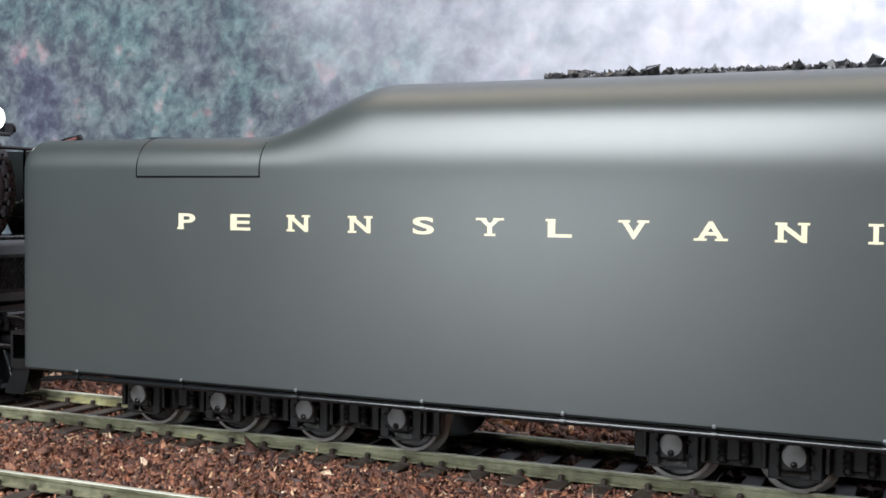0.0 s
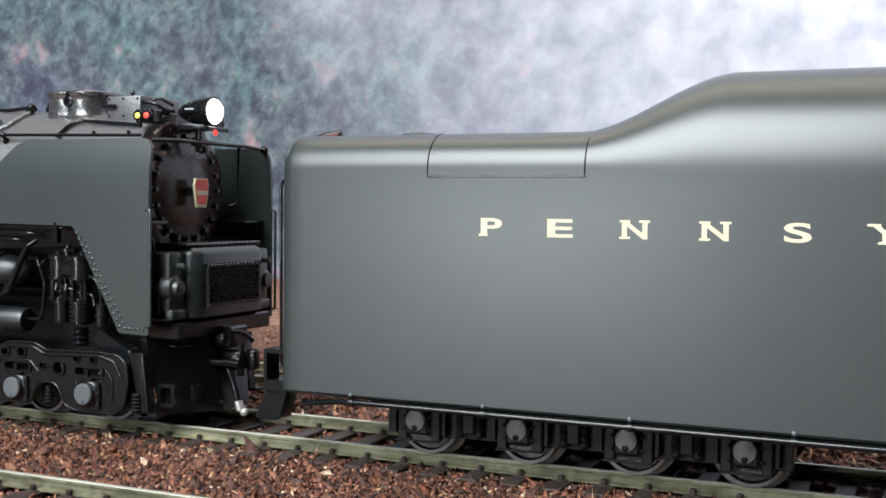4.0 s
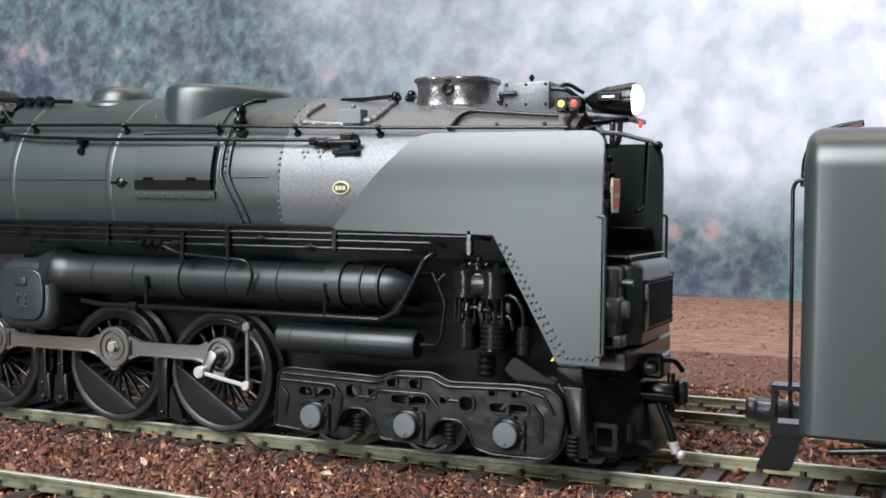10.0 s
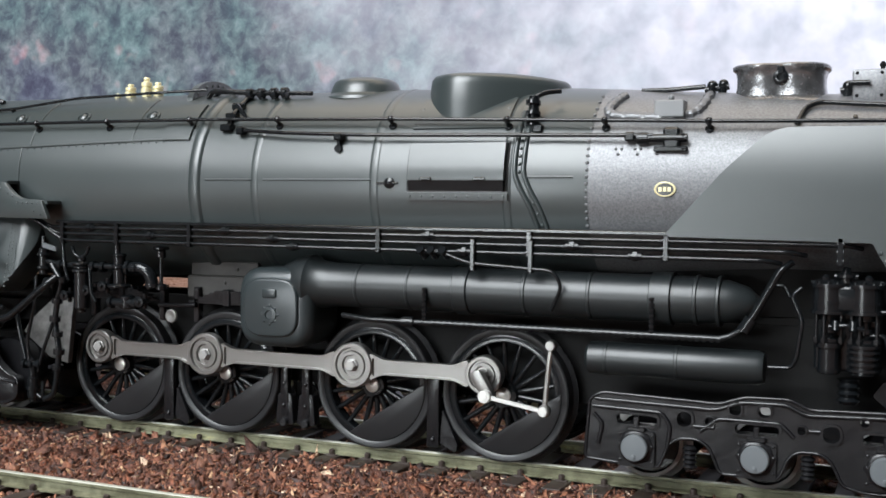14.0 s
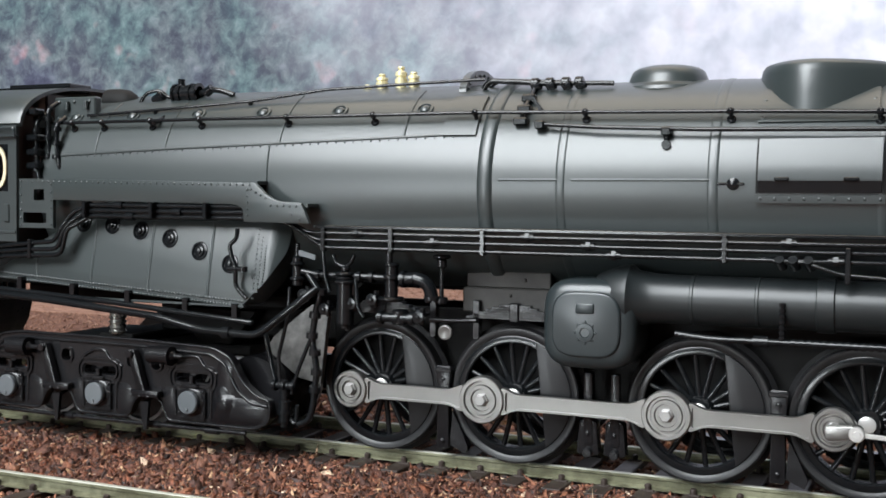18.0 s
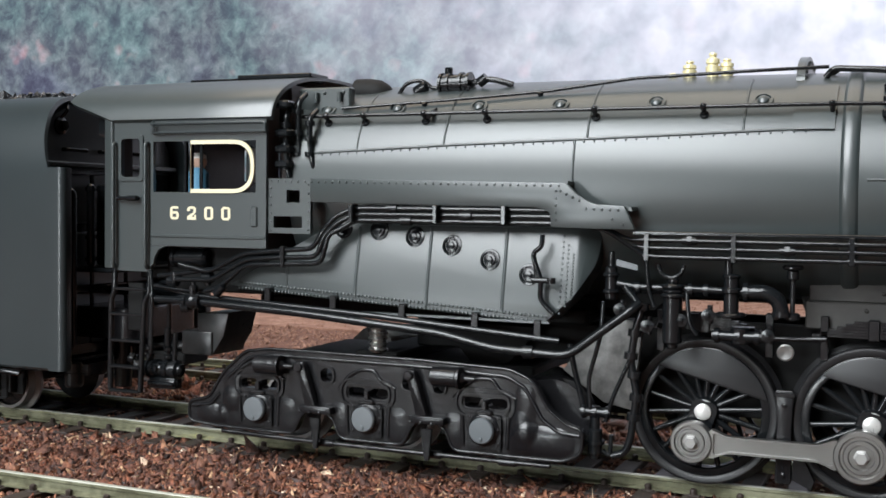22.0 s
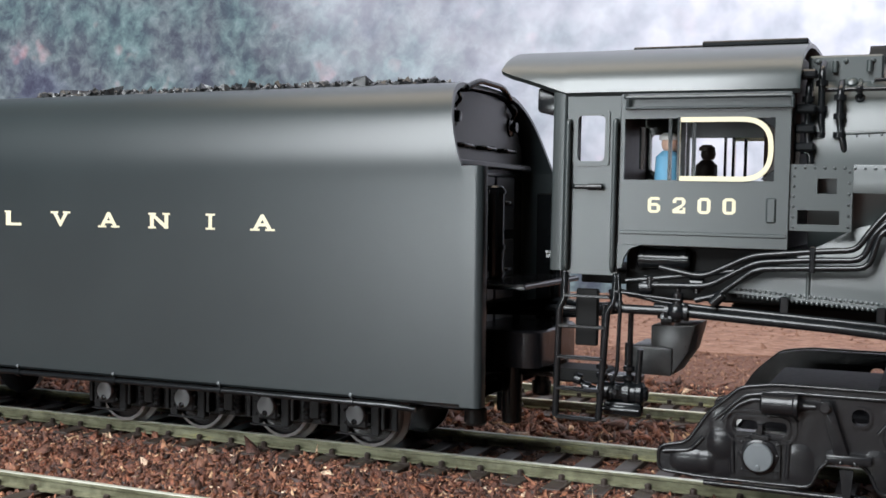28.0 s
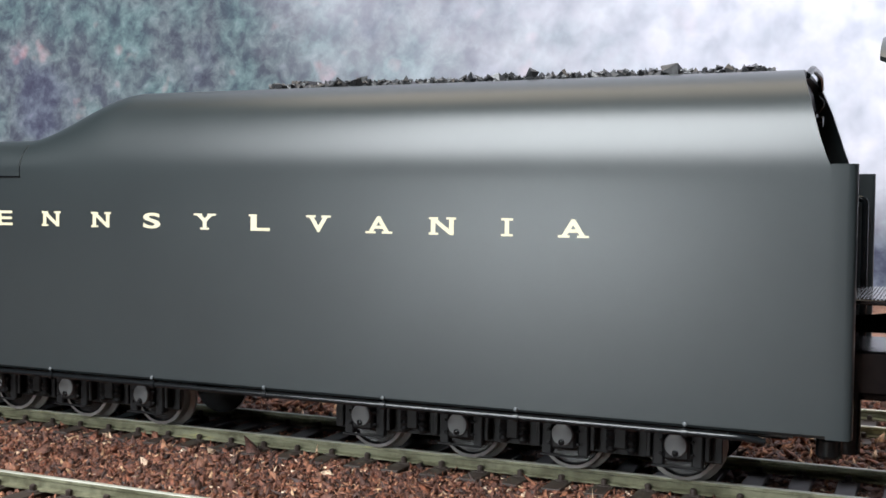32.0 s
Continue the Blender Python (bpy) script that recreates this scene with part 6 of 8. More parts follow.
# lagged pipe with elbow
bm = BM()
tube(bm, [(-250.5, -16.6, 20.6), (-246, -17.0, 20.2), (-195.2, -17.0, 20.3), (-192.6, -17.0, 22.2), (-188.8, -17.0, 29.2), (-187.5, -16.0, 30.2)], 0.42, 10, 1.4)
lag = fix("lagged_pipe", bm, BLACK, engine, "thin lagged black pipe with elbow")
bm = BM()
for x in np.arange(-236, -196, 0.9):
    cyl(bm, (x, -17.0, 20.24), (x + 0.5, -17.0, 20.24), 0.52, 8)
for k in np.linspace(0.15, 0.95, 12):
    p = Vector((-192.6, -17.0, 22.2)).lerp(Vector((-188.8, -17.0, 29.2)), k)
    cyl(bm, p, p + Vector((0.2, 0, 0.36)), 0.55, 8)
cyl(bm, (-193.2, -17, 21.4), (-192.2, -17, 23.0), 0.85, 10)
cyl(bm, (-240.6, -17, 20.2), (-238.8, -17, 20.2), 0.75, 10)
fix_stuff("pipe_lagging", bm, BLACK, lag)
for x in (-237.2, -204.8):
    bm = BM()
    lathe(bm, (x, -17.0, 20.4), (0, 0, 1), [q for k in range(7) for q in ((k * 0.7, 0.25), (k * 0.7 + 0.1, 0.42), (k * 0.7 + 0.5, 0.42), (k * 0.7 + 0.6, 0.25))], 8)
    fix("pipe_stay", bm, BLACK, engine)
bm = BM()
tube(bm, [(-190.4, -15.0, 16.8), (-187.6, -15.2, 16.9), (-186.9, -15.4, 18.0), (-186.2, -15.6, 23.0), (-187.6, -15.4, 26.0), (-186.4, -15.2, 27.0)], 0.3, 8, 0.7)
tube(bm, [(-190.6, -14.6, 27.0), (-188.4, -15.0, 27.2), (-187.8, -15.2, 25.8)], 0.3, 8, 0.6)
tube(bm, [(-178.6, -15.0, 24.4), (-175.8, -15.6, 24.4), (-174.5, -15.6, 22.6), (-174.6, -15.3, 20.0)], 0.32, 8, 1.2)
tube(bm, [(-178.6, -15, 21.4), (-176.6, -15, 21.6), (-176.2, -15, 19.6)], 0.3, 8)
fix("pump_pipe", bm, BLACK, engine)
bm = BM()
lathe(bm, (-180.8, -13.0, 12.6), (0, 0, 1), [(i * 0.45, 1.5 if i % 2 else 1.1) for i in range(8)], 14)
fix("coil_spring", bm, BLACK, engine)
bm = BM()
prism(bm, rounded([(-176.6, 15.8), (-170.4, 12.4), (-168.8, 9.0), (-171.2, 8.2), (-178.0, 13.8)][::-1], 0.5), -13.5, -11.0)
fix("equaliser", bm, BLACK, engine)

# ---- frame, belly and brake gear behind the drivers ----
bm = BM()
box(bm, -306, -166, -6.6, -5.6, 8.6, 21.5, 0.2)
box(bm, -306, -166, 5.6, 6.6, 8.6, 21.5, 0.2)
box(bm, -300, -166, -5.6, 5.6, 17.5, 18.5)
main = fix("main_frame", bm, MATTE_SHADE, engine, "black engine main frame")
bm = BM()
rings(bm, [[(x, -w, 33.4), (x, -w * 0.86, b + 1.5), (x, -w * 0.5, b), (x, w * 0.5, b), (x, w * 0.86, b + 1.5), (x, w, 33.4)] for x, w, b in ((-312, 6, 21), (-303.5, 7.0, 21), (-300.5, 7.0, 24.0), (-284.0, 7.4, 24.0), (-282.8, 7.4, 21), (-262, 8.0, 21), (-190, 8.0, 21), (-180, 7.0, 21))])
bmesh.ops.recalc_face_normals(bm, faces=bm.faces[:])
fix("boiler_belly", bm, MATTE_SHADE, engine)
bm = BM()
box(bm, -283.0, -269.5, -10.0, -6.0, 21.4, 25.0, 0.2)
box(bm, -282.6, -269.8, -9.4, -6.0, 25.0, 27.4, 0.15)
rivets(bm, [(-275.6, -10.0, 24.0), (-273.6, -9.4, 26.2)], 0.3)
fix("gear_block", bm, ASHGREY, engine, "dull dark grey metal block above the drivers")
for x in (-285.1, -238.0):
    bm = BM()
    prism(bm, rounded([(x - 1.0, 1.4), (x + 1.0, 1.4), (x + 0.9, 9.0), (x + 1.2, 13.5), (x - 1.2, 13.5), (x - 0.9, 9.0)], 0.4), -12.0, -10.8, 0.15)
    box(bm, x - 1.3, x + 1.3, -12.2, -10.8, 12.6, 13.2, 0.1)
    rivets(bm, [(x, -12.0, 2.6), (x, -12.0, 11.6)], 0.4)
    prism(bm, rounded([(x + 1.0, 2.0), (x + 3.4, 0.9), (x + 3.8, 2.0), (x + 1.4, 7.0)], 0.3), -11.6, -10.2)
    fix("brake_hanger", bm, FRAME, engine)
for x in (-263.4, -259.6):
    bm = BM()
    s_ = 1 if x > -261 else -1
    prism(bm, rounded([(x - 0.7, 4.0), (x + 0.7, 4.0), (x + 0.6, 14.0), (x - 0.6, 14.0)], 0.3), -11.8, -10.8, 0.15)
    prism(bm, rounded([(x - 1.6, 2.6), (x + 1.6, 2.6), (x + 1.2, 7.4), (x - 1.2, 7.4)], 0.5), -11.6, -10.0, 0.15)
    cyl(bm, (x, -12.2, 2.9), (x, -10.2, 2.9), 0.7, 10, bev=0.15)
    rivets(bm, [(x, -11.8, 5.6), (x, -11.8, 9.0)], 0.35)
    fix("brake_shoe", bm, FRAME, engine)
for x in (-295.6, -274.6):
    bm = BM()
    for k in range(6):
        w = 7.4 - k * 1.0
        box(bm, x - w, x + w, -11.0, -9.4, 20.6 + k * 0.36, 20.9 + k * 0.36)
    box(bm, x - 0.7, x + 0.7, -11.3, -9.2, 20.3, 23.0, 0.15)
    for dx in (-5.9, 8.3) if x < -290 else (-5.9, 5.9):
        box(bm, x + dx - 0.5, x + dx + 0.5, -11.0, -9.6, 17.5, 23.2, 0.1)
    fix("leaf_spring", bm, FRAME, engine)
bm = BM()
lathe(bm, (-285.2, -11.0, 18.3), (0, -1, 0), [(0, 1.1), (0.4, 1.1), (0.5, 0.9), (0.3, 0.4), (0.25, 0.05)], 12)
fix("frame_screw", bm, WHEELGREY, engine, "dull cross-head screw")
bm = BM()
tube(bm, [(-287.6, -11.2, 20.0), (-284, -11.4, 20.1), (-280.2, -11.4, 20.3)], 0.4, 8)
fix("spring_link", bm, FRAME, engine)

# ---- pump and valve group ahead of the firebox ----
def fitting(name, pts, label=""):
    """A valve body: rows of (x, y, z0, z1, r) for upright cylinders."""
    bm = BM()
    for x, y, z0, z1, r in pts:
        cyl(bm, (x, y, z0), (x, y, z1), r, 12, bev=min(0.2, r * 0.3))
    return fix(name, bm, BLACK, engine, label)


fitting("feed_pump", [(-298.6, -17.0, 19.3, 25.4, 1.25), (-298.6, -17.0, 25.2, 25.8, 1.6), (-298.6, -17.0, 25.8, 26.4, 1.35), (-298.6, -17.0, 26.4, 27.0, 1.55), (-298.6, -17.0, 27.0, 27.8, 0.7), (-298.6, -17.0, 18.6, 19.4, 0.7)], "upright satin black pump cylinder")
bm = BM()
tube(bm, [(-300.6, -17, 29.4), (-300.2, -17, 28.2), (-298.9, -17, 27.6), (-297.6, -17, 28.3), (-297.2, -17, 29.5)], 0.3, 8, 0.8)
fix("pump_yoke", bm, BLACK, engine)
fitting("injector_valve", [(-291.3, -16.6, 23.4, 28.4, 0.95), (-291.7, -16.6, 28.2, 30.2, 0.5), (-291.3, -16.6, 23.0, 23.6, 1.9), (-291.3, -16.6, 26.0, 26.8, 1.25), (-291.3, -16.6, 27.9, 28.5, 1.15)])
fitting("stop_valve", [(-306.8, -16.8, 24.6, 29.0, 0.8), (-306.8, -16.8, 25.4, 26.0, 1.15), (-306.8, -16.8, 27.6, 28.2, 1.1), (-306.8, -16.8, 29.0, 31.0, 0.4)])
fitting("stop_valve", [(-284.0, -15.4, 23.6, 29.4, 0.32), (-284.0, -15.4, 29.2, 29.8, 1.3), (-284.0, -15.4, 27.9, 29.2, 0.75), (-284.0, -15.4, 22.8, 23.8, 0.95)])
bm = BM()
tube(bm, [(-306, -16.8, 26.8), (-303.5, -16.8, 26.4), (-296, -16.8, 26.4), (-288, -16.4, 26.2), (-285.8, -16.2, 25.0), (-285.8, -16.0, 23.0)], 0.48, 8, 1.0)
for x in (-303.2, -296.4, -294.4, -289.4, -288.0):
    cyl(bm, (x - 0.3, -16.7, 26.3), (x + 0.3, -16.7, 26.3), 0.85, 10)
tube(bm, [(-304.9, -17.0, 26.4), (-302.4, -17.4, 23.6), (-303.2, -17.4, 21.4), (-303.9, -17.4, 17.0), (-303.0, -17.4, 12.3), (-303.7, -17.4, 6.6), (-304.4, -17.4, 4.6), (-306.2, -17.4, 4.0)], 0.5, 8, 1.0)
for z in (23.5, 20.0, 17.0, 14.5, 11.6, 9.0):
    x = float(np.interp(z, [6.6, 12.3, 17, 21.4, 23.6], [-303.7, -303.0, -303.9, -303.2, -302.4]))
    cyl(bm, (x, -17.4, z), (x + 0.08, -17.4, z + 0.9), 0.9, 10)
tube(bm, [(-296.8, -17.2, 26.2), (-296.4, -17.4, 22.0), (-295.4, -17.4, 20.6)], 0.28, 8)
tube(bm, [(-302, -17.6, 30.0), (-301.6, -17.6, 26.0), (-300.9, -17.6, 24.0)], 0.28, 8)
fix("feed_pipe", bm, BLACK, engine, "black feed water piping with unions")
bm = BM()
tube(bm, [(-289.4, -16.4, 26.2), (-287.2, -16.4, 26.4), (-285.6, -16.2, 25.6), (-285.2, -16.0, 23.8)], 0.95, 12, 1.6)
cyl(bm, (-289.8, -16.4, 26.2), (-289.2, -16.4, 26.2), 1.25, 12)
cyl(bm, (-285.2, -16.0, 23.9), (-285.2, -16.0, 23.3), 1.2, 12)
fix("steam_elbow", bm, BLACK, engine)
for x, z in ((-305.4, 23.4), (-297.4, 22.4), (-294.0, 23.2), (-286.6, 21.0), (-301.8, 21.4)):
    bm = BM()
    cyl(bm, (x, -15.4, z), (x, -17.6, z), 0.5, 10, bev=0.1)
    lathe(bm, (x, -17.5, z), (0, -1, 0), [(0, 0.85), (0.25, 0.85), (0.3, 0.35), (0.7, 0.3), (0.75, 0.05)], 10)
    cyl(bm, (x, -16.2, z - 1.2), (x, -16.2, z + 1.2), 0.35, 8)
    fix("hand_valve", bm, BLACK, engine)
bm = BM()
tube(bm, [(-307.6, -17.6, 24.4), (-307.8, -17.8, 20.0), (-309.4, -17.8, 14.0), (-309.0, -17.8, 9.4)], 0.3, 8, 1.0)
tube(bm, [(-303.9, -17.9, 16.8), (-306.0, -17.9, 12.0), (-307.0, -17.9, 8.6)], 0.3, 8, 1.0)
fix("drain_pipe", bm, BLACK, engine)
bm = BM()
prism(bm, rounded([(-305.8, 29.2), (-303.0, 28.6), (-303.0, 29.3), (-305.8, 30.0)], 0.2), -18.2, -17.8)
fix("valve_arm", bm, JOURNAL, engine)
bm = BM()
cyl(bm, (-290.2, -16.0, 19.6), (-290.2, -16.0, 21.8), 1.2, 12, bev=0.2)
cyl(bm, (-293.6, -16.4, 20.6), (-287.0, -16.4, 20.6), 0.7, 10)
for x in (-293, -290.4, -288):
    cyl(bm, (x - 0.3, -16.4, 20.6), (x + 0.3, -16.4, 20.6), 1.0, 10)
fix("injector_body", bm, BLACK, engine)
bm = BM()
cyl(bm, (-308.6, -17.6, 2.6), (-308.6, -17.6, 6.0), 0.95, 12, bev=0.15)
cyl(bm, (-308.6, -17.6, 6.0), (-308.6, -17.6, 9.0), 0.6, 10)
cyl(bm, (-310.6, -17.6, 8.2), (-306.6, -17.6, 8.2), 0.6, 10)
for dx in (-1.6, 0, 1.6):
    cyl(bm, (-308.6 + dx - 0.25, -17.6, 8.2), (-308.6 + dx + 0.25, -17.6, 8.2), 0.9, 10)
cyl(bm, (-308.6, -17.6, 4.0), (-308.6, -17.6, 4.5), 1.25, 12)
cyl(bm, (-308.6, -17.6, 2.0), (-308.6, -17.6, 2.6), 0.6, 8)
tube(bm, [(-307.6, -17.6, 3.2), (-306.6, -17.6, 2.4), (-306.4, -17.6, 5.4)], 0.3, 8)
tube(bm, [(-310.2, -17.4, 8.4), (-311.6, -17.4, 13.4), (-312.4, -17.4, 17.0)], 0.4, 8)
bmesh.ops.translate(bm, verts=bm.verts, vec=(0.2, 0, 1.5))
fix("water_valve", bm, BLACK, engine, "black valve low beside the rail")
bm = BM()
prism(bm, [(-314.2, 14.4), (-308.5, 10.4), (-304.6, 9.6), (-303.2, 21.6), (-306.2, 21.6), (-312.9, 16.4)], -13.6, -12.6, 0.1)
fix("ashpan_sheet", bm, ASHSHEET, engine, "dull grey ashpan sheet")
bm = BM()
box(bm, -366, -312, -9.5, 9.5, 20.0, 22.6, 0.5)
box(bm, -340, -304, -6.0, 6.0, 15.4, 20.2, 0.3)
prism(bm, [(-330, 14.0), (-324, 14.0), (-319, 19.6), (-335, 19.6)], -9.0, 9.0, 0.2)
fix("ash_pan", bm, MATTE_SHADE, engine)
bm = BM()
tube(bm, [(-379.3, -19.8, 24.2), (-378.6, -20.2, 21.8), (-371, -20.2, 21.8), (-352, -20.2, 20.9), (-330, -20.2, 19.2), (-322.0, -20.2, 17.6), (-311.6, -20.2, 17.2), (-303.6, -19.4, 23.4), (-302.6, -18.4, 24.4)], 0.6, 10, 1.6)
for x, z in ((-317.0, 17.4), (-372.0, 20.9)):
    cyl(bm, (x - 0.7, -20.2, z), (x + 0.7, -20.2, z), 0.9, 10)
fix("injector_pipe", bm, BLACK, engine, "long black pipe below the firebox")
bm = BM()
lathe(bm, (-372.4, -20.2, 21.8), (1, 0, 0), [(0, 0.7), (0.1, 1.15), (0.6, 1.15), (0.7, 0.95), (1.2, 1.25), (1.9, 1.25), (2.4, 0.95), (2.5, 1.15), (3.0, 1.15), (3.1, 0.7)], 16)
cyl(bm, (-370.8, -20.2, 22.6), (-370.8, -20.2, 24.2), 0.7, 12, bev=0.1)
cyl(bm, (-370.8, -20.2, 24.2), (-370.8, -20.2, 25.2), 0.35, 12)
tube(bm, [(-378.8, -20.6, 24.0), (-374.6, -20.7, 23.6), (-370.4, -20.7, 23.3)], 0.22, 12, 0.6)
cyl(bm, (-374.4, -19.8, 24.6), (-374.4, -19.8, 26.2), 0.65, 12, bev=0.15)
cyl(bm, (-375.3, -19.8, 25.2), (-373.4, -19.8, 25.2), 0.4, 12)
cyl(bm, (-366.6, -20.4, 23.0), (-365.2, -20.4, 24.4), 0.7, 12, bev=0.1)
fix("delivery_valve", bm, BLACK, engine, "black valve on the long pipe below the cab")
bm = BM()
tube(bm, [(-366, -19.6, 22.4), (-340, -19.6, 21.0), (-318, -19.6, 19.4), (-313, -19.4, 19.0)], 0.45, 8)
for x in (-358, -347, -336, -325, -316):
    z = float(np.interp(x, [-366, -313], [22.4, 19.1]))
    box(bm, x - 0.5, x + 0.5, -19.8, -18.6, z, z + 2.4, 0.1)
fix("grate_shaker_bar", bm, BLACK, engine)
bm = BM()
tube(bm, [(-315.4, -19.8, 33.0), (-315.4, -20.0, 31.4), (-316.6, -20.2, 30.6), (-316.2, -20.2, 29.0), (-315.4, -20.2, 27.2), (-315.6, -20.0, 24.4), (-313.6, -20.0, 22.6)], 0.34, 8, 0.8)
cyl(bm, (-316.6, -20.2, 27.0), (-313.6, -20.2, 27.0), 0.4, 8)
cyl(bm, (-314.0, -20.2, 26.6), (-314.0, -20.2, 27.4), 0.6, 8)
fix("blowdown_pipe", bm, BLACK, engine)

# pipes that sweep from the skirt down to the cab
SWEPT = ([(-349.9, 30.3), (-354.1, 30.0), (-361.9, 29.2), (-367.8, 26.3), (-373.2, 27.3)],
         [(-349.2, 29.1), (-355.4, 28.9), (-361.4, 28.4), (-367.1, 25.2), (-374.0, 25.0)],
         [(-348.5, 28.2), (-355.4, 27.9), (-361.4, 27.6), (-365.9, 24.1), (-368.6, 23.4)])
for i, low in enumerate(SWEPT):
    bm = BM()
    z = 36.2 - i * 0.85
    tube(bm, [(-313.6, -19.4, z), (-343.5, -19.6, z), (-346.6 + 0.6 * i, -20.0, z - 1.2), (-348.6 + 0.6 * i, -20.4, 32.4)] + [(x, -20.4, q) for x, q in low], 0.38, 12, 1.3)
    fix("swept_pipe", bm, BLACK, engine, "black pipe sweeping down to the cab")
for x, z0, z1 in ((-343.6, 34.2, 36.8), (-330.6, 34.2, 36.8), (-320.6, 34.2, 36.8), (-354.8, 27.4, 30.6)):
    bm = BM()
    box(bm, x - 0.35, x + 0.35, -21.0, -20.0 if x < -350 else -19.0, z0, z1, 0.12)
    fix("pipe_clip", bm, BLACK, engine)
for x, z in ((-337.6, 36.2), (-335.4, 34.5), (-326.4, 35.3)):
    bm = BM()
    cyl(bm, (x - 0.8, -19.6, z), (x + 0.8, -19.6, z), 0.62, 8)
    fix("pipe_union", bm, BLACK, engine)
# below the cab
bm = BM()
cyl(bm, (-376.6, -17.4, 28.2), (-369.8, -17.4, 28.2), 1.35, 16, bev=0.25)
for x in (-376.0, -370.6):
    cyl(bm, (x - 0.3, -17.4, 28.2), (x + 0.3, -17.4, 28.2), 1.55, 16)
fix("drain_drum", bm, BLACK, engine)
bm = BM()
box(bm, -378.4, -358.2, -16.8, 16.8, 23.0, 30.0, 0.3)
box(bm, -385.0, -378.2, -15.0, 15.0, 24.6, 26.4, 0.2)
fix("cab_underframe", bm, MATTE_SHADE, engine)
bm = BM()
for x, z in ((-373.0, 22.0), (-371.0, 21.6), (-375.0, 24.6), (-368.6, 25.4)):
    cyl(bm, (x - 0.9, -19.6, z), (x + 0.9, -19.6, z), 0.85, 10, bev=0.15)
    cyl(bm, (x, -19.6, z - 1.2), (x, -19.6, z + 1.6), 0.45, 8)
tube(bm, [(-378.2, -20.0, 24.0), (-372, -20.2, 22.8), (-366, -20.2, 22.4)], 0.34, 8)
tube(bm, [(-377.6, -19.8, 25.4), (-374.0, -20, 25.8), (-368.5, -20.2, 26.6), (-364.0, -20.2, 27.2)], 0.34, 8)
fix("cab_piping", bm, BLACK, engine)
bm = BM()
box(bm, -378.8, -373.0, -12.4, -3.0, 12.4, 16.2, 0.3, 2)
prism(bm, [(-376.0, 15.0), (-373.0, 12.6), (-371.0, 15.6), (-370.0, 19.4), (-376.0, 19.0)], -12.0, -4.0, 0.25)
fix("stoker_block", bm, HOPPER, engine, "worn dark grey stoker hopper casting")
bm = BM()
lathe(bm, (-381.6, -17.4, 10.6), (1, 0, 0), [(0, 0.8), (0.15, 1.5), (0.7, 1.55), (0.8, 1.2), (1.6, 1.25), (1.7, 1.5), (2.2, 1.5), (2.3, 1.25), (3.6, 1.25), (3.7, 1.55), (4.4, 1.6), (4.6, 1.35), (5.2, 1.3), (5.4, 1.6), (6.0, 1.55), (6.3, 1.0), (6.6, 0.9), (6.7, 0.05)], 20)
box(bm, -380.6, -375.6, -18.4, -16.4, 7.6, 9.4, 0.3, 2)
cyl(bm, (-380.6, -18.4, 8.4), (-375.8, -18.4, 8.4), 0.35, 12)
for x, zt in ((-381.1, 22.0), (-377.5, 21.0)):
    cyl(bm, (x, -17.4, 11.4), (x + 0.1, -17.4, zt), 0.36, 12)
    for z in (12.2, 13.4):
        cyl(bm, (x, -17.4, z), (x, -17.4, z + 0.7), 0.75, 12, bev=0.1)
cyl(bm, (-377.5, -17.6, 14.2), (-377.5, -17.6, 17.2), 0.55, 12, bev=0.1)
cyl(bm, (-376.2, -17.6, 12.0), (-376.0, -17.6, 16.4), 0.4, 12)
lathe(bm, (-378.9, -18.2, 10.8), (0, -1, 0), [(0, 0.9), (0.5, 0.85), (0.6, 0.4), (1.0, 0.35), (1.0, 0.01)], 12)
tube(bm, [(-384.6, -17.6, 12.6), (-383.6, -17.8, 11.2), (-382.4, -17.6, 10.8), (-381.4, -17.5, 10.6)], 0.4, 12, 0.8)
for x, z in ((-384.2, 12.0), (-383.0, 11.0)):
    cyl(bm, (x - 0.5, -17.8, z), (x + 0.5, -17.8, z - 0.2), 0.75, 12, bev=0.1)
fix("injector", bm, BLACK, engine, "black injector hung below the cab")
# cab ladder
bm = BM()
tube(bm, [(-385.6, -20.2, 26.2), (-385.6, -20.4, 22.6), (-386.2, -20.4, 21.6), (-386.4, -20.4, 7.2)], 0.45, 6, 0.6)
ladder = fix("cab_ladder", bm, BLACK, engine, "thin black cab ladder")
bm = BM()
tube(bm, [(-378.8, -20.2, 26.2), (-378.9, -20.4, 22.6), (-379.8, -20.4, 21.4), (-380.6, -20.4, 7.2)], 0.45, 6, 0.6)
fix("stile", bm, BLACK, ladder)
bm = BM()
tube(bm, [(-378.4, -20.6, 26.4), (-378.0, -20.8, 22.4), (-378.2, -20.8, 13.6), (-379.0, -20.6, 12.4)], 0.26, 6, 0.8)
fix("grab_rail", bm, BLACK, ladder)
for z in (7.2, 11.0, 15.1, 19.2, 23.2):
    bm = BM()
    xa = -386.3 if z < 21.6 else -385.7
    box(bm, xa, float(np.interp(z, [7, 21.4, 26], [-380.6, -379.8, -378.8])), -21.0, -20.0, z - 0.22, z + 0.22, 0.08)
    fix("rung", bm, BLACK, ladder)
bm = BM()
box(bm, -384.6, -381.6, -18.5, -17.6, 16.5, 24.0, 0.2)
tube(bm, [(-383.8, -18.2, 24), (-383.6, -18.2, 18)], 0.3, 6)
box(bm, -392.5, -384.8, -3.5, 3.5, 9.0, 11.0, 0.3)
fix("tool_box", bm, MATTE_SHADE, engine)

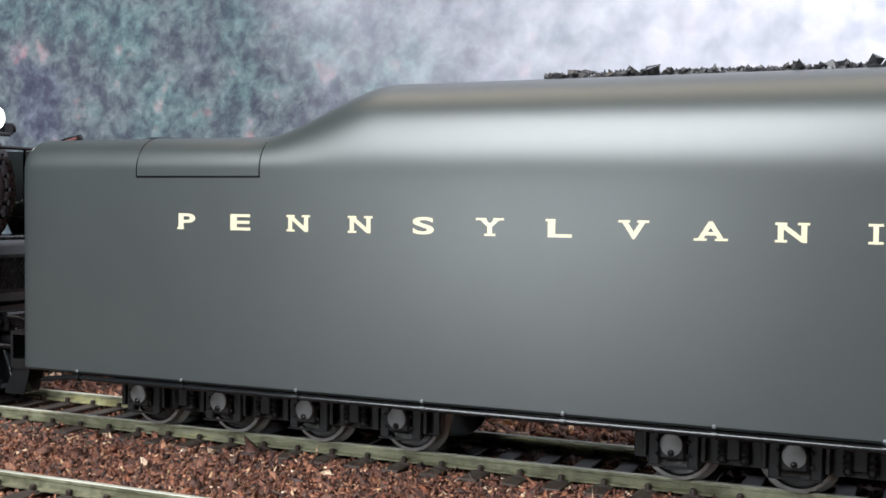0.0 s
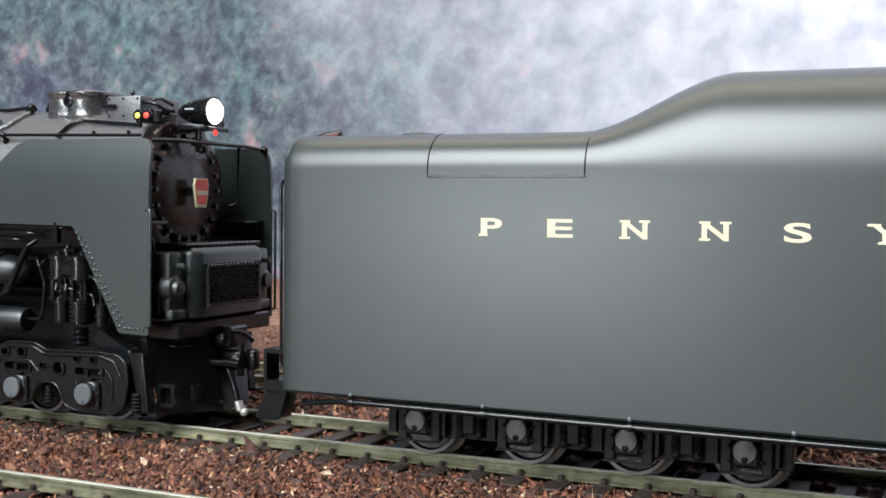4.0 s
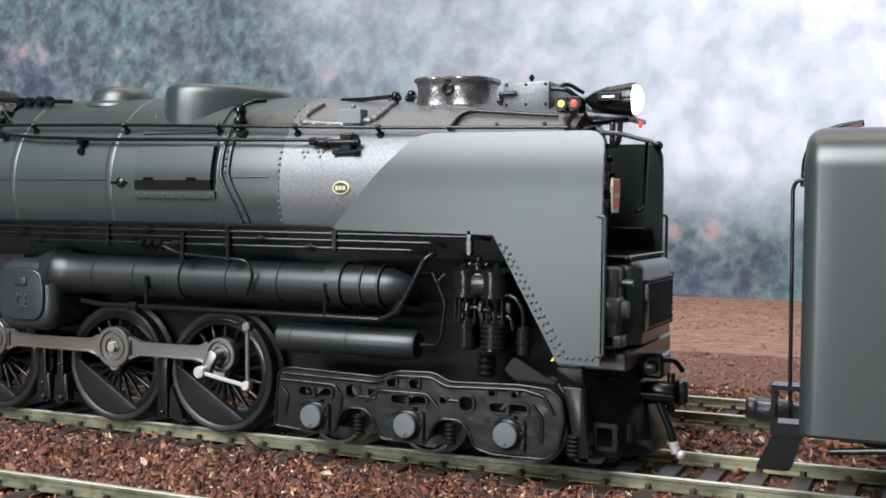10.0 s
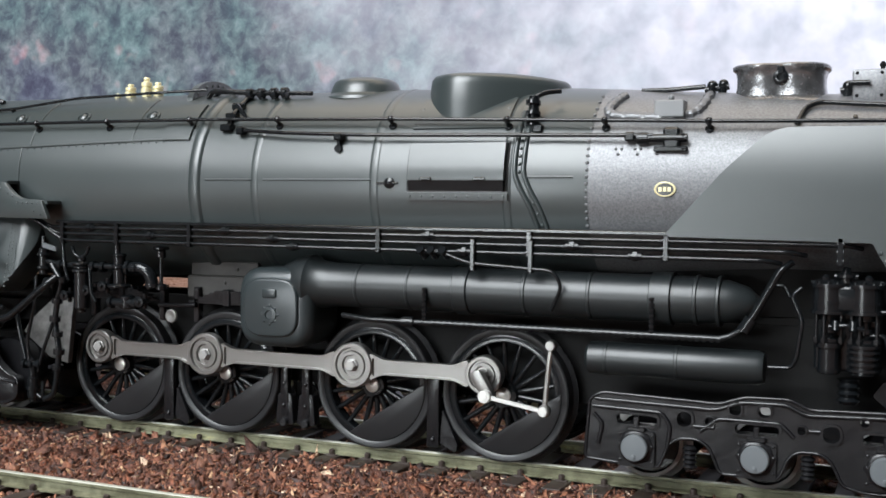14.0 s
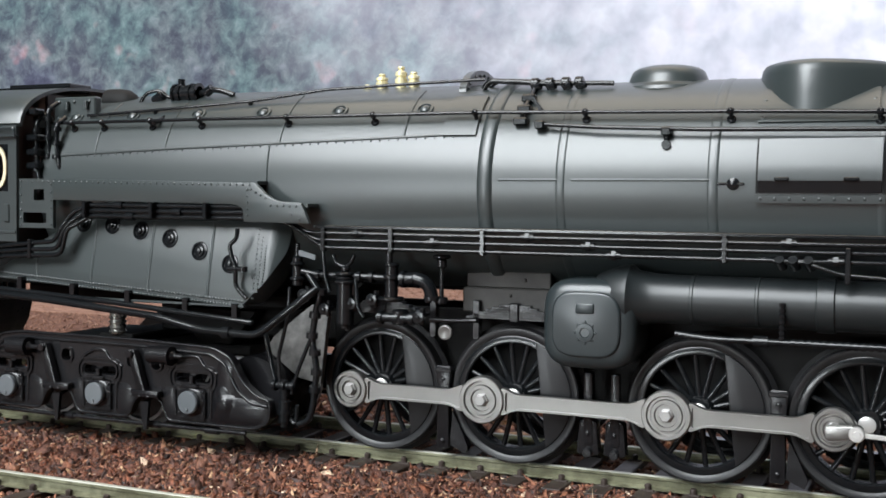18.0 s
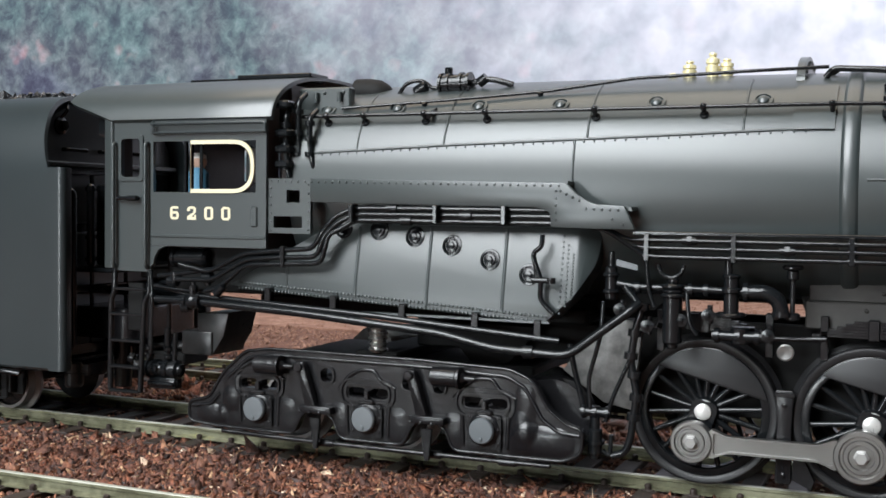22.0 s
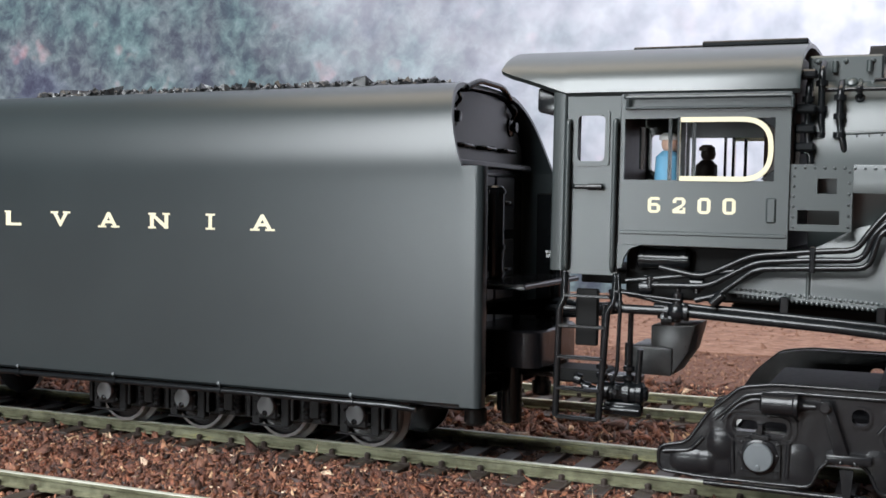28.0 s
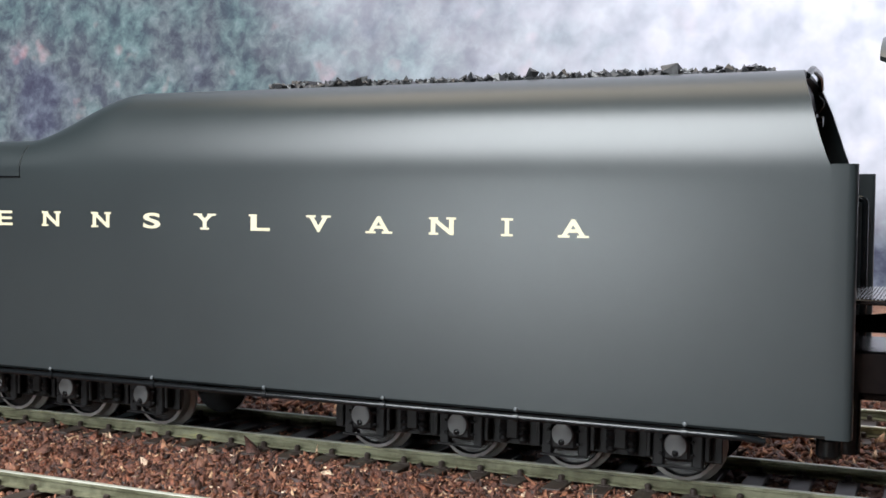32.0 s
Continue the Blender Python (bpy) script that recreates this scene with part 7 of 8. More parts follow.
# ---- the front end ----
bm = BM()
lathe(bm, (-170.8, 0, ZC - 0.6), (1, 0, 0), [(0, 12.0), (0.9, 11.8), (1.1, 11.4), (1.1, 8.7), (1.6, 8.3), (2.1, 6.2), (2.4, 3.0), (2.5, 0.05)], 44)
# The gloss black door's maroon reflection is put into its base colour.
front = fix("smokebox_door", bm, painted("black_with_maroon_reflection", (0.022, 0.012, 0.012), (0.036, 0.020, 0.019), 0.26), engine, "dark smokebox door, maroon reflection in its colour, ringed with clamps")
bm = BM()
for k in range(20):
    a = math.tau * k / 20
    d = Vector((0, math.cos(a), math.sin(a)))
    p = Vector((-169.4, 0, ZC - 0.6)) + d * 8.7
    cyl(bm, p - d * 0.9, p + d * 0.9, 0.35, 6)
    cyl(bm, p, p + Vector((0.9, 0, 0)), 0.42, 6)
fix_stuff("door_clamp_ring", bm, BLACK, front)
bm = BM()
for k in range(36):
    a = math.tau * k / 36
    rivets(bm, [(-169.7, 10.7 * math.cos(a), ZC - 0.6 + 10.7 * math.sin(a))], 0.26, (1, 0, 0))
fix_stuff("riveting", bm, BLACK, front)
KEY = [(-1.35, 36.0), (1.35, 36.0), (2.05, 39.9), (1.75, 40.5), (1.75, 41.0), (-1.75, 41.0), (-1.75, 40.5), (-2.05, 39.9)]


def yz_plate(bm, pts, x0, x1, k=1.0):
    c = sum((Vector(p) for p in pts), Vector((0, 0))) / len(pts)
    rings(bm, [[(x, c.x + (y - c.x) * k, c.y + (z - c.y) * k) for y, z in pts] for x in (x0, x1)])
    bmesh.ops.recalc_face_normals(bm, faces=bm.faces[:])


bm = BM()
yz_plate(bm, KEY, -166.3, -165.9)
key = fix("keystone_plate", bm, GOLD, engine, "red keystone-shaped plate with gold border")
bm = BM()
yz_plate(bm, KEY, -166.0, -165.8, 0.84)
fix("red_field", bm, RED, key)
bm = BM()
box(bm, -165.82, -165.76, -1.4, 1.4, 38.1, 38.9)
fix("number_mark", bm, GOLD, key)
# headlight on its bracket
bm = BM()
lathe(bm, (-170.6, 0, 52.4), (1, 0, 0), [(0, 0.5), (0.4, 0.9), (1.2, 1.35), (2.6, 1.85), (3.0, 1.95), (3.1, 2.05), (3.4, 2.05), (3.5, 2.0), (5.2, 2.3), (6.2, 2.4), (6.3, 2.5), (7.2, 2.5), (7.2, 2.2)], 28)
lampbody = fix("headlight", bm, BLACK, engine, "black barrel headlight with lit lens")
bm = BM()
lathe(bm, (-163.5, 0, 52.4), (1, 0, 0), [(0, 2.2), (0.4, 2.1), (0.9, 1.6), (1.2, 0.9), (1.3, 0.05)], 24)
fix("headlight_lens", bm, LAMP, lampbody, "glowing warm white lens")
bm = BM()
box(bm, -168.4, -164.8, -2.5, -2.2, 52.0, 53.4, 0.15)
fix("number_board", bm, BLACK, lampbody)
bm = BM()
box(bm, -167.6, -165.8, -2.62, -2.48, 52.55, 52.85)
fix("board_mark", bm, BRIGHT, lampbody)
bm = BM()
prism(bm, [(-174.0, 48.6), (-163.8, 49.4), (-163.8, 50.0), (-168.6, 50.4), (-172.4, 51.2), (-174.0, 51.2)], -2.4, 2.4, 0.2)
box(bm, -167.0, -166.2, -0.6, 0.6, 45.5, 49.4, 0.2)
box(bm, -163.6, -162.4, -3.0, 3.0, 49.0, 49.7, 0.15)
tube(bm, [(-165.0, -1.8, 49.4), (-165.2, -1.8, 46.4), (-165.8, -1.6, 45.6)], 0.4, 8)
box(bm, -168.8, -166.2, -0.7, 0.7, 38.0, 39.4, 0.1)
fix("lamp_bracket", bm, BLACK, engine)
for s in (-1, 1):
    for x, mat, name in ((-171.2, LAMPYEL, "yellow_marker"), (-169.4, LAMPRED, "red_marker")):
        bm = BM()
        box(bm, x - 0.9, x + 0.9, min(s * 7.2, s * 10.0), max(s * 7.2, s * 10.0), 49.9, 52.2, 0.25)
        lathe(bm, (x, s * 10.0, 51.1), (0, s, 0), [(0, 0.95), (0.5, 0.9), (0.5, 0.7)], 14)
        m = fix("marker_lamp", bm, BLACK, engine, "small black marker lamp with lit lens")
        bm = BM()
        lathe(bm, (x, s * 10.35, 51.1), (0, s, 0), [(0, 0.6), (0.2, 0.5), (0.4, 0.05)], 8)
        fix(name, bm, mat, m)
bm = BM()
lathe(bm, (-162.4, -1.2, 48.7), (1, 0, 0), [(0, 0.5), (0.3, 0.45), (0.5, 0.05)], 10)
fix("red_pilot_lamp", bm, LAMPRED, engine)
bm = BM()
for x, y, z, r in ((-173.2, -4.0, 52.2, 1.0), (-172.4, -2.2, 53.0, 1.3), (-174.0, 3.0, 52.4, 1.2)):
    cyl(bm, (x, y, z - 2.6), (x, y, z), r, 12, bev=0.3)
tube(bm, [(-175.0, -4.6, 54.0), (-172.0, -4.6, 53.6), (-170.8, -3.6, 52.4), (-169.8, -2.4, 52.4)], 0.36, 8)
tube(bm, [(-174.6, -3.0, 54.2), (-172.8, -2.6, 54.8), (-170.6, -1.6, 53.4)], 0.3, 8)
fix("front_turret", bm, BLACK, engine)
bm = BM()
tube(bm, [(-163.8, -16.4, 46.6), (-163.2, -10.0, 46.9), (-163.2, 10.0, 46.9), (-163.8, 16.4, 46.6)], 0.35, 8)
tube(bm, [(-163.3, 7.4, 46.8), (-163.6, 7.4, 36.6), (-164.4, 6.0, 36.2)], 0.3, 8)
bmesh.ops.create_uvsphere(bm, u_segments=8, v_segments=6, radius=0.8, matrix=Matrix.Translation((-163.6, 16.0, 46.6)))
fix("front_handrail", bm, BLACK, engine)
bm = BM()
box(bm, -173.5, -161.0, -11.0, 11.0, 29.5, 30.2, 0.2)
rivets(bm, [(-161.0, y, 29.9) for y in np.linspace(-9, 9, 16)], 0.22, (1, 0, 0))
fix("front_deck", bm, BLACK, engine)


def shift(bm, dx=-3.6):
    bmesh.ops.translate(bm, verts=bm.verts, vec=(dx, 0, 0))
    return bm


def soft_box(bm, x0, x1, y0, y1, z0, z1, r):
    o = rounded([(x0, y0), (x1, y0), (x1, y1), (x0, y1)], [0.2, r, r, 0.2], 6)
    rings(bm, [[(x, y, z0) for x, y in o], [(x, y, z1 - 1.2) for x, y in o], [(x - 0.25, y * 0.98, z1 - 0.5) for x, y in o], [(x - 0.9, y * 0.95, z1) for x, y in o]])
    bmesh.ops.recalc_face_normals(bm, faces=bm.faces[:])


bm = BM()
soft_box(bm, -169.5, -159.6, -10.4, 10.4, 18.0, 29.4, 2.4)
cooler = fix("cooler_housing", bm, PAINT2, engine, "rounded black cooler housing below the smokebox")
bm = BM()
o = [(-8.0, 19.6), (8.0, 19.6), (8.0, 26.8), (-8.0, 26.8)]
i = [(-7.3, 20.2), (7.3, 20.2), (7.3, 26.2), (-7.3, 26.2)]
n = 4
va = [[bm.verts.new((x, y, z)) for y, z in loop] for x, loop in ((-159.6, o), (-159.1, o), (-159.1, i), (-159.6, i))]
for a, b in zip(va, va[1:]):
    for k in range(4):
        bm.faces.new((a[k], a[(k + 1) % 4], b[(k + 1) % 4], b[k]))
bmesh.ops.recalc_face_normals(bm, faces=bm.faces[:])
rivets(bm, [(-159.1, y, z) for y in np.linspace(-7.6, 7.6, 15) for z in (19.9, 26.5)], 0.2, (1, 0, 0))
rivets(bm, [(-159.1, y, z) for y in (-7.65, 7.65) for z in np.linspace(20.6, 25.8, 6)], 0.2, (1, 0, 0))
fix("grille_frame", bm, BLACK, cooler)
bm = BM()
for k in np.arange(-12.0, 12.1, 0.85):
    for d in (-1, 1):
        # strands of a diamond mesh between z 20.2 and 26.2
        y0, y1 = k - d * 2.1, k + d * 2.1
        za, zb = 20.2, 26.2
        ta = max(0.0, min(((-7.3 if y0 < y1 else 7.3) - y0) / (y1 - y0), 1.0))
        tb = min(1.0, max(((7.3 if y0 < y1 else -7.3) - y0) / (y1 - y0), 0.0))
        if tb - ta > 0.03:
            cyl(bm, (-159.35 + 0.05 * d, y0 + (y1 - y0) * ta, za + (zb - za) * ta), (-159.35 + 0.05 * d, y0 + (y1 - y0) * tb, za + (zb - za) * tb), 0.13, 5)
fix_stuff("grille_mesh", bm, BLACK, cooler)
for s in (-1, 1):
    bm = BM()
    a, b = sorted((s * 10.2, s * 14.5))
    box(bm, -170.5, -161.6, a, b, 17.6, 28.8, 0.6, 2)
    box(bm, -170.0, -161.0, a, b - 0.4, 17.9, 19.6, 0.3, 2)
    lathe(bm, (-163.4, s * 13.0, 23.0), (1, 0, 0), [(0, 2.4), (1.2, 2.3), (2.0, 1.9), (2.2, 1.4), (2.9, 1.2), (3.0, 0.05)], 16)
    cyl(bm, (-161.8, s * 12.6, 26.6), (-160.0, s * 12.6, 26.6), 0.5, 8)
    fix("side_pump", bm, PAINT, engine)
# pilot, steps and coupler
bm = BM()
rings(bm, [[(-163.2, -14.0, 16.6), (-158.6, -6.0, 17.2), (-158.2, 6.0, 17.2), (-163.2, 14.0, 16.6)], [(-162.6, -13.8, 11.0), (-157.2, -5.6, 11.6), (-157.0, 5.6, 11.6), (-162.6, 13.8, 11.0)],
           [(-161.6, -13.0, 5.0), (-155.2, -4.0, 3.4), (-155.2, 4.0, 3.4), (-161.6, 13.0, 5.0)], [(-161.4, -12.8, 2.2), (-155.0, -3.6, 2.0), (-155.0, 3.6, 2.0), (-161.4, 12.8, 2.2)]])
bmesh.ops.recalc_face_normals(bm, faces=bm.faces[:])
pilot = fix("pilot", shift(bm), BLACK, engine, "black pilot plate at the front")
bm = BM()
box(bm, -170.5, -160.5, -13.5, 13.5, 14.6, 17.4, 0.3)
box(bm, -172.0, -163.0, -9.0, 9.0, 9.0, 15.0, 0.3)
fix("pilot_beam", bm, FRAME, engine)
for s in (-1, 1):
    bm = BM()
    a, b = sorted((s * 15.6, s * 13.6))
    prism(bm, rounded([(-165.2, 12.4), (-162.8, 2.2), (-161.2, 2.2), (-162.4, 12.4)], 0.3), a, b, 0.15)
    box(bm, -163.2, -159.6, a, b, 2.4, 2.9)
    fix("pilot_step", shift(bm), FRAME, engine)
    bm = BM()
    tube(bm, [(-169.6, s * 14.4, 12.6), (-167.6, s * 14.6, 10.0), (-166.8, s * 14.6, 4.0), (-167.6, s * 14.4, 2.6)], 0.6, 8, 1.0)
    fix("sand_pipe", bm, BLACK, engine)
bm = BM()
for y in (-8.6, -7.0, -5.4):
    box(bm, -157.9, -157.3, y - 0.5, y + 0.5, 4.2, 6.8, 0.15)
fix("pilot_slot", shift(bm), FRAME, pilot)
bm = BM()
box(bm, -158.6, -154.4, -2.6, 2.6, 12.4, 16.0, 0.4)
box(bm, -157.0, -153.0, -2.0, 1.6, 8.6, 11.8, 0.5, 2)
box(bm, -153.4, -151.6, 0.2, 2.2, 8.4, 12.0, 0.5, 2)
cyl(bm, (-153.6, -0.8, 7.6), (-153.6, -0.8, 13.2), 0.6, 10)
tube(bm, [(-157.6, -5.0, 10.2), (-154.6, -3.6, 10.0), (-153.2, -2.6, 9.6)], 0.55, 8)
lathe(bm, (-156.0, -3.2, 14.0), (0, -1, 0), [(0, 0.9), (0.5, 0.8), (0.6, 0.05)], 10)
tube(bm, [(-154.6, -2.4, 15.2), (-153.0, -1.0, 15.0), (-152.4, 1.0, 13.4)], 0.4, 8)
coup = fix("coupler", shift(bm), FRAME, engine, "black knuckle coupler with uncoupling pin")
bm = BM()
tube(bm, [(-154.8, -2.6, 9.0), (-153.4, -2.8, 6.0), (-152.6, -2.8, 3.4)], 0.6, 8, 1.0)
fix("air_hose", shift(bm), BLACK, coup)
bm = BM()
cyl(bm, (-152.8, -2.8, 3.8), (-152.2, -2.8, 2.0), 0.7, 10, bev=0.2)
bmesh.ops.create_uvsphere(bm, u_segments=8, v_segments=6, radius=0.7, matrix=Matrix.Translation((-151.6, -2.8, 1.9)))
fix("hose_tip", shift(bm), BRIGHT, coup, "bright metal hose tip")
bm = BM()
prism(bm, [(-170.7, 15.7), (-170.2, 15.8), (-170.1, 16.5)], -15.2, -14.6)
fix("yellow_tag", bm, YELLOW, engine)

for y in (-11.0, 11.0):
    bm = BM()
    tube(bm, [(-160.4, y, 13.4), (-159.0, y * 0.98, 13.2), (-159.0, y * 0.6, 13.0), (-158.0, y * 0.3, 12.6)], 0.3, 8, 0.5)
    fix("uncoupling_lever", shift(bm), BLACK, engine)
bm = BM()
frame_plate(bm, rounded([(-161.6, 3.6), (-158.2, 3.6), (-158.2, 7.4), (-161.6, 7.4)], 0.4), rounded([(-161.0, 4.2), (-158.8, 4.2), (-158.8, 6.8), (-161.0, 6.8)], 0.4), -13.0, -12.4)
fix("step_frame", shift(bm), BLACK, engine)
bm = BM()
tube(bm, [(-164.6, -15.2, 31.2), (-163.4, -15.0, 25.0), (-163.2, -15.0, 19.0)], 0.28, 8, 1.0)
cyl(bm, (-165.0, -13.6, 26.2), (-161.8, -13.6, 26.2), 0.5, 8)
fix("pump_line", bm, BLACK, engine)


# ---- driving wheels, rods and trucks ----
DRIVERS = (-295.6, -274.6, -248.35, -227.35)
AXLE_Z, CRANK = 9.75, 3.75


def spoked_wheel(axle, x, s):
    """One spoked driver: rim, spokes, hub, tyre and counterweight."""
    y = s * 9.6
    bm = BM()
    lathe(bm, (x, y - s * 0.9, AXLE_Z), (0, s, 0), [(0, 7.5), (0, 8.6), (2.0, 8.6), (2.1, 8.3), (2.1, 7.7), (1.9, 7.5), (0, 7.5)], 48, cap=False)
    lathe(bm, (x, y - s * 0.9, AXLE_Z), (0, s, 0), [(0, 2.0), (1.6, 2.0), (2.1, 1.7), (2.2, 0.1)], 24)
    # crank web towards the pin
    prism(bm, rounded([(x - 1.5, AXLE_Z - 1.8), (x + CRANK + 1.0, AXLE_Z - 1.5), (x + CRANK + 1.0, AXLE_Z + 1.5), (x - 1.5, AXLE_Z + 1.8)], 1.2), min(y, y + s * 1.5), max(y, y + s * 1.5))
    wheel = part("spoked_wheel", bm, BLACK, axle, "black spoked driving wheel")
    bm = BM()
    lathe(bm, (x, y - s * 1.4, AXLE_Z), (0, s, 0), [(0, 10.3), (0.4, 10.4), (0.8, 9.75), (2.6, 9.65), (2.75, 9.45), (2.75, 8.9), (2.55, 8.6), (0.0, 8.6)], 64, cap=False)
    bmesh.ops.recalc_face_normals(bm, faces=bm.faces[:])
    bm.normal_update()
    for f in bm.faces:
        c = f.calc_center_median()
        if math.hypot(c.x - x, c.z - AXLE_Z) > 9.7 and abs(f.normal.y) < 0.5:
            f.material_index = 1
    part("tyre", bm, [TYRE, TREAD], axle)
    bm = BM()
    pts = [(x - 8.5 * math.cos(a), AXLE_Z + 8.5 * math.sin(a)) for a in np.linspace(-1.08, 1.08, 18)]
    prism(bm, list(reversed(pts)), min(y, y + s * 1.25), max(y, y + s * 1.25), 0.2)
    part("counterweight", bm, TYRE, axle)
    bm = BM()
    lathe(bm, (x, y + s * 1.2, AXLE_Z), (0, s, 0), [(0, 1.6), (0.25, 1.55), (0.3, 1.12), (0.55, 1.1), (0.6, 1.0), (0.6, 0.05)], 20)
    part("axle_cap", bm, BRIGHT, axle)
    for k in range(18):
        sp = new("spoke", SPOKE)
        sp.parent = axle
        sp.matrix_basis = Matrix.Translation((0, (y + s * 0.2) * MM, 0)) @ Matrix.Rotation(math.tau * (k + 0.5) / 18, 4, "Y")


bm = BM()
cyl(bm, (1.5, 0, 0), (7.9, 0, 0), 0.44, 8, 0.36)
bmesh.ops.scale(bm, verts=bm.verts, vec=(MM, MM, MM))
SPOKE = mesh_of("spoke", bm, BLACK)
wheels = []
for x in DRIVERS:
    bm = BM()
    cyl(bm, (x, -10, AXLE_Z), (x, 10, AXLE_Z), 1.6, 14)
    axle = part("driving_axle", bm, FRAME, engine, at=(x, 0, AXLE_Z))
    for s in (-1, 1):
        spoked_wheel(axle, x, s)
    wheels.append(axle)


def side_rod(s):
    y0, y1 = s * 12.6, s * 13.5
    a, b = min(y0, y1), max(y0, y1)
    rod = None
    for i, (p, q) in enumerate(zip(DRIVERS, DRIVERS[1:])):
        bm = BM()
        w0, w1 = (2.1, 1.1)
        pe, qe = p + (2.3 if i == 0 else 2.8), q - (2.3 if i == 2 else 2.8)
        o = [(pe, AXLE_Z - w0), (pe + 2.2, AXLE_Z - w1), (qe - 2.2, AXLE_Z - w1), (qe, AXLE_Z - w0), (qe, AXLE_Z + w0), (qe - 2.2, AXLE_Z + w1), (pe + 2.2, AXLE_Z + w1), (pe, AXLE_Z + w0)]
        out = rounded(o, 0.8)
        prism(bm, out, a + 0.1, b - 0.1)
        c = [(p + q) / 2, AXLE_Z]
        frame_plate(bm, out, [(c[0] + (x - c[0]) * 0.93, c[1] + (z - c[1]) * 0.74) for x, z in out], min(y1 - s * 0.11, y1 + s * 0.3), max(y1 - s * 0.11, y1 + s * 0.3))
        if rod is None:
            rod = part("side_rod", bm, STEEL, engine, "dull steel coupling rod joining the drivers", at=(DRIVERS[0], 0, AXLE_Z))
        else:
            part("rod_bar", bm, STEEL, rod)
    for i, x in enumerate(DRIVERS):
        r = 2.75 if i in (0, 3) else 3.35
        bm = BM()
        lathe(bm, (x, y0 - s * 0.2, AXLE_Z), (0, s, 0), [(0, r - 0.1), (0.1, r), (1.55, r), (1.7, r - 0.15), (1.7, r * 0.8), (1.3, r * 0.76), (1.3, r * 0.66), (1.6, r * 0.62), (1.6, r * 0.48), (1.25, r * 0.45), (1.25, 0.01)], 36)
        part("rod_boss", bm, STEEL, rod)
        bm = BM()
        lathe(bm, (x, y1 + s * 0.1, AXLE_Z), (0, s, 0), [(0, 1.0), (0.4, 1.0), (0.45, 0.85), (0.9, 0.85), (1.0, 0.7), (1.0, 0.01)], 6)
        part("crank_nut", bm, WHEELGREY, rod)
    return rod


bm = BM()
prism(bm, rounded([(DRIVERS[3] + 0.1, AXLE_Z - 0.8), (DRIVERS[3] + CRANK + 0.9, AXLE_Z - 0.9), (DRIVERS[3] + CRANK + 0.9, AXLE_Z + 0.9), (DRIVERS[3] + 0.1, AXLE_Z + 0.8)], 0.7), -16.4, -15.2, 0.15)
cyl(bm, (DRIVERS[3] + CRANK, -15.4, AXLE_Z), (DRIVERS[3] + CRANK, -12.0, AXLE_Z), 0.9, 12)
part("return_crank", bm, STEEL, wheels[3], "small steel return crank")
rods = [side_rod(-1), side_rod(1)]

# drive link of the lubricator: a bright arm on the fourth pin and a hanging lever
LEVER_TOP, LEVER_L, LINK_L = Vector((-218.6, -16.6, 18.0)), 9.0, 8.6
bm = BM()
box(bm, -218.95, -218.25, -16.8, -16.3, 18.0 - LEVER_L, 18.0, 0.2)
cyl(bm, (-218.6, -17.1, 18.0), (-218.6, -15.6, 18.0), 0.75, 12, bev=0.15)
cyl(bm, (-218.6, -17.1, 18.0 - LEVER_L), (-218.6, -16.0, 18.0 - LEVER_L), 0.9, 12, bev=0.15)
lever = part("swing_lever", bm, STEEL, engine, "small grey swinging lever", at=tuple(LEVER_TOP))
bm = BM()
box(bm, 0, LINK_L, -0.25, 0.25, -0.3, 0.3, 0.1)
cyl(bm, (0, -0.6, 0), (0, 0.6, 0), 0.95, 16, bev=0.15)
lathe(bm, (0, -0.6, 0), (0, -1, 0), [(0, 0.5), (0.1, 0.45), (0.1, 0.01)], 10)
cyl(bm, (LINK_L, -0.5, 0), (LINK_L, 0.4, 0), 0.7, 12, bev=0.1)
bmesh.ops.translate(bm, verts=bm.verts, vec=(-231, -16.9, 10))
link = part("drive_link", bm, BRIGHT, engine, "bright nickel drive link", at=(-231, -16.9, 10))


def hole(x, z, w, h=None):
    h = w if h is None else h
    return rounded([(x - w, z - h), (x + w, z - h), (x + w, z + h), (x - w, z + h)], min(w, h) * 0.98, 4)


def pierced(bm, outline, holes, y0, y1):
    """A plate from y0 to y1 with openings through it."""
    es = []
    for loop in [outline] + holes:
        vs = [bm.verts.new((x, y0, z)) for x, z in loop]
        es += [bm.edges.new((a, b)) for a, b in zip(vs, vs[1:] + vs[:1])]
    fs = [f for f in bmesh.ops.triangle_fill(bm, edges=es, use_beauty=True, use_dissolve=False, normal=(0, -1, 0))["geom"] if isinstance(f, bmesh.types.BMFace)]
    g = bmesh.ops.extrude_face_region(bm, geom=fs)
    bmesh.ops.translate(bm, verts=[v for v in g["geom"] if isinstance(v, bmesh.types.BMVert)], vec=(0, y1 - y0, 0))
    bmesh.ops.recalc_face_normals(bm, faces=bm.faces[:])


def collar(bm, loop, k, y0, y1):
    c = sum((Vector(p) for p in loop), Vector((0, 0))) / len(loop)
    frame_plate(bm, [(c.x + (x - c.x) * k[0], c.y + (z - c.y) * k[1]) for x, z in loop], loop, min(y0, y1), max(y0, y1))


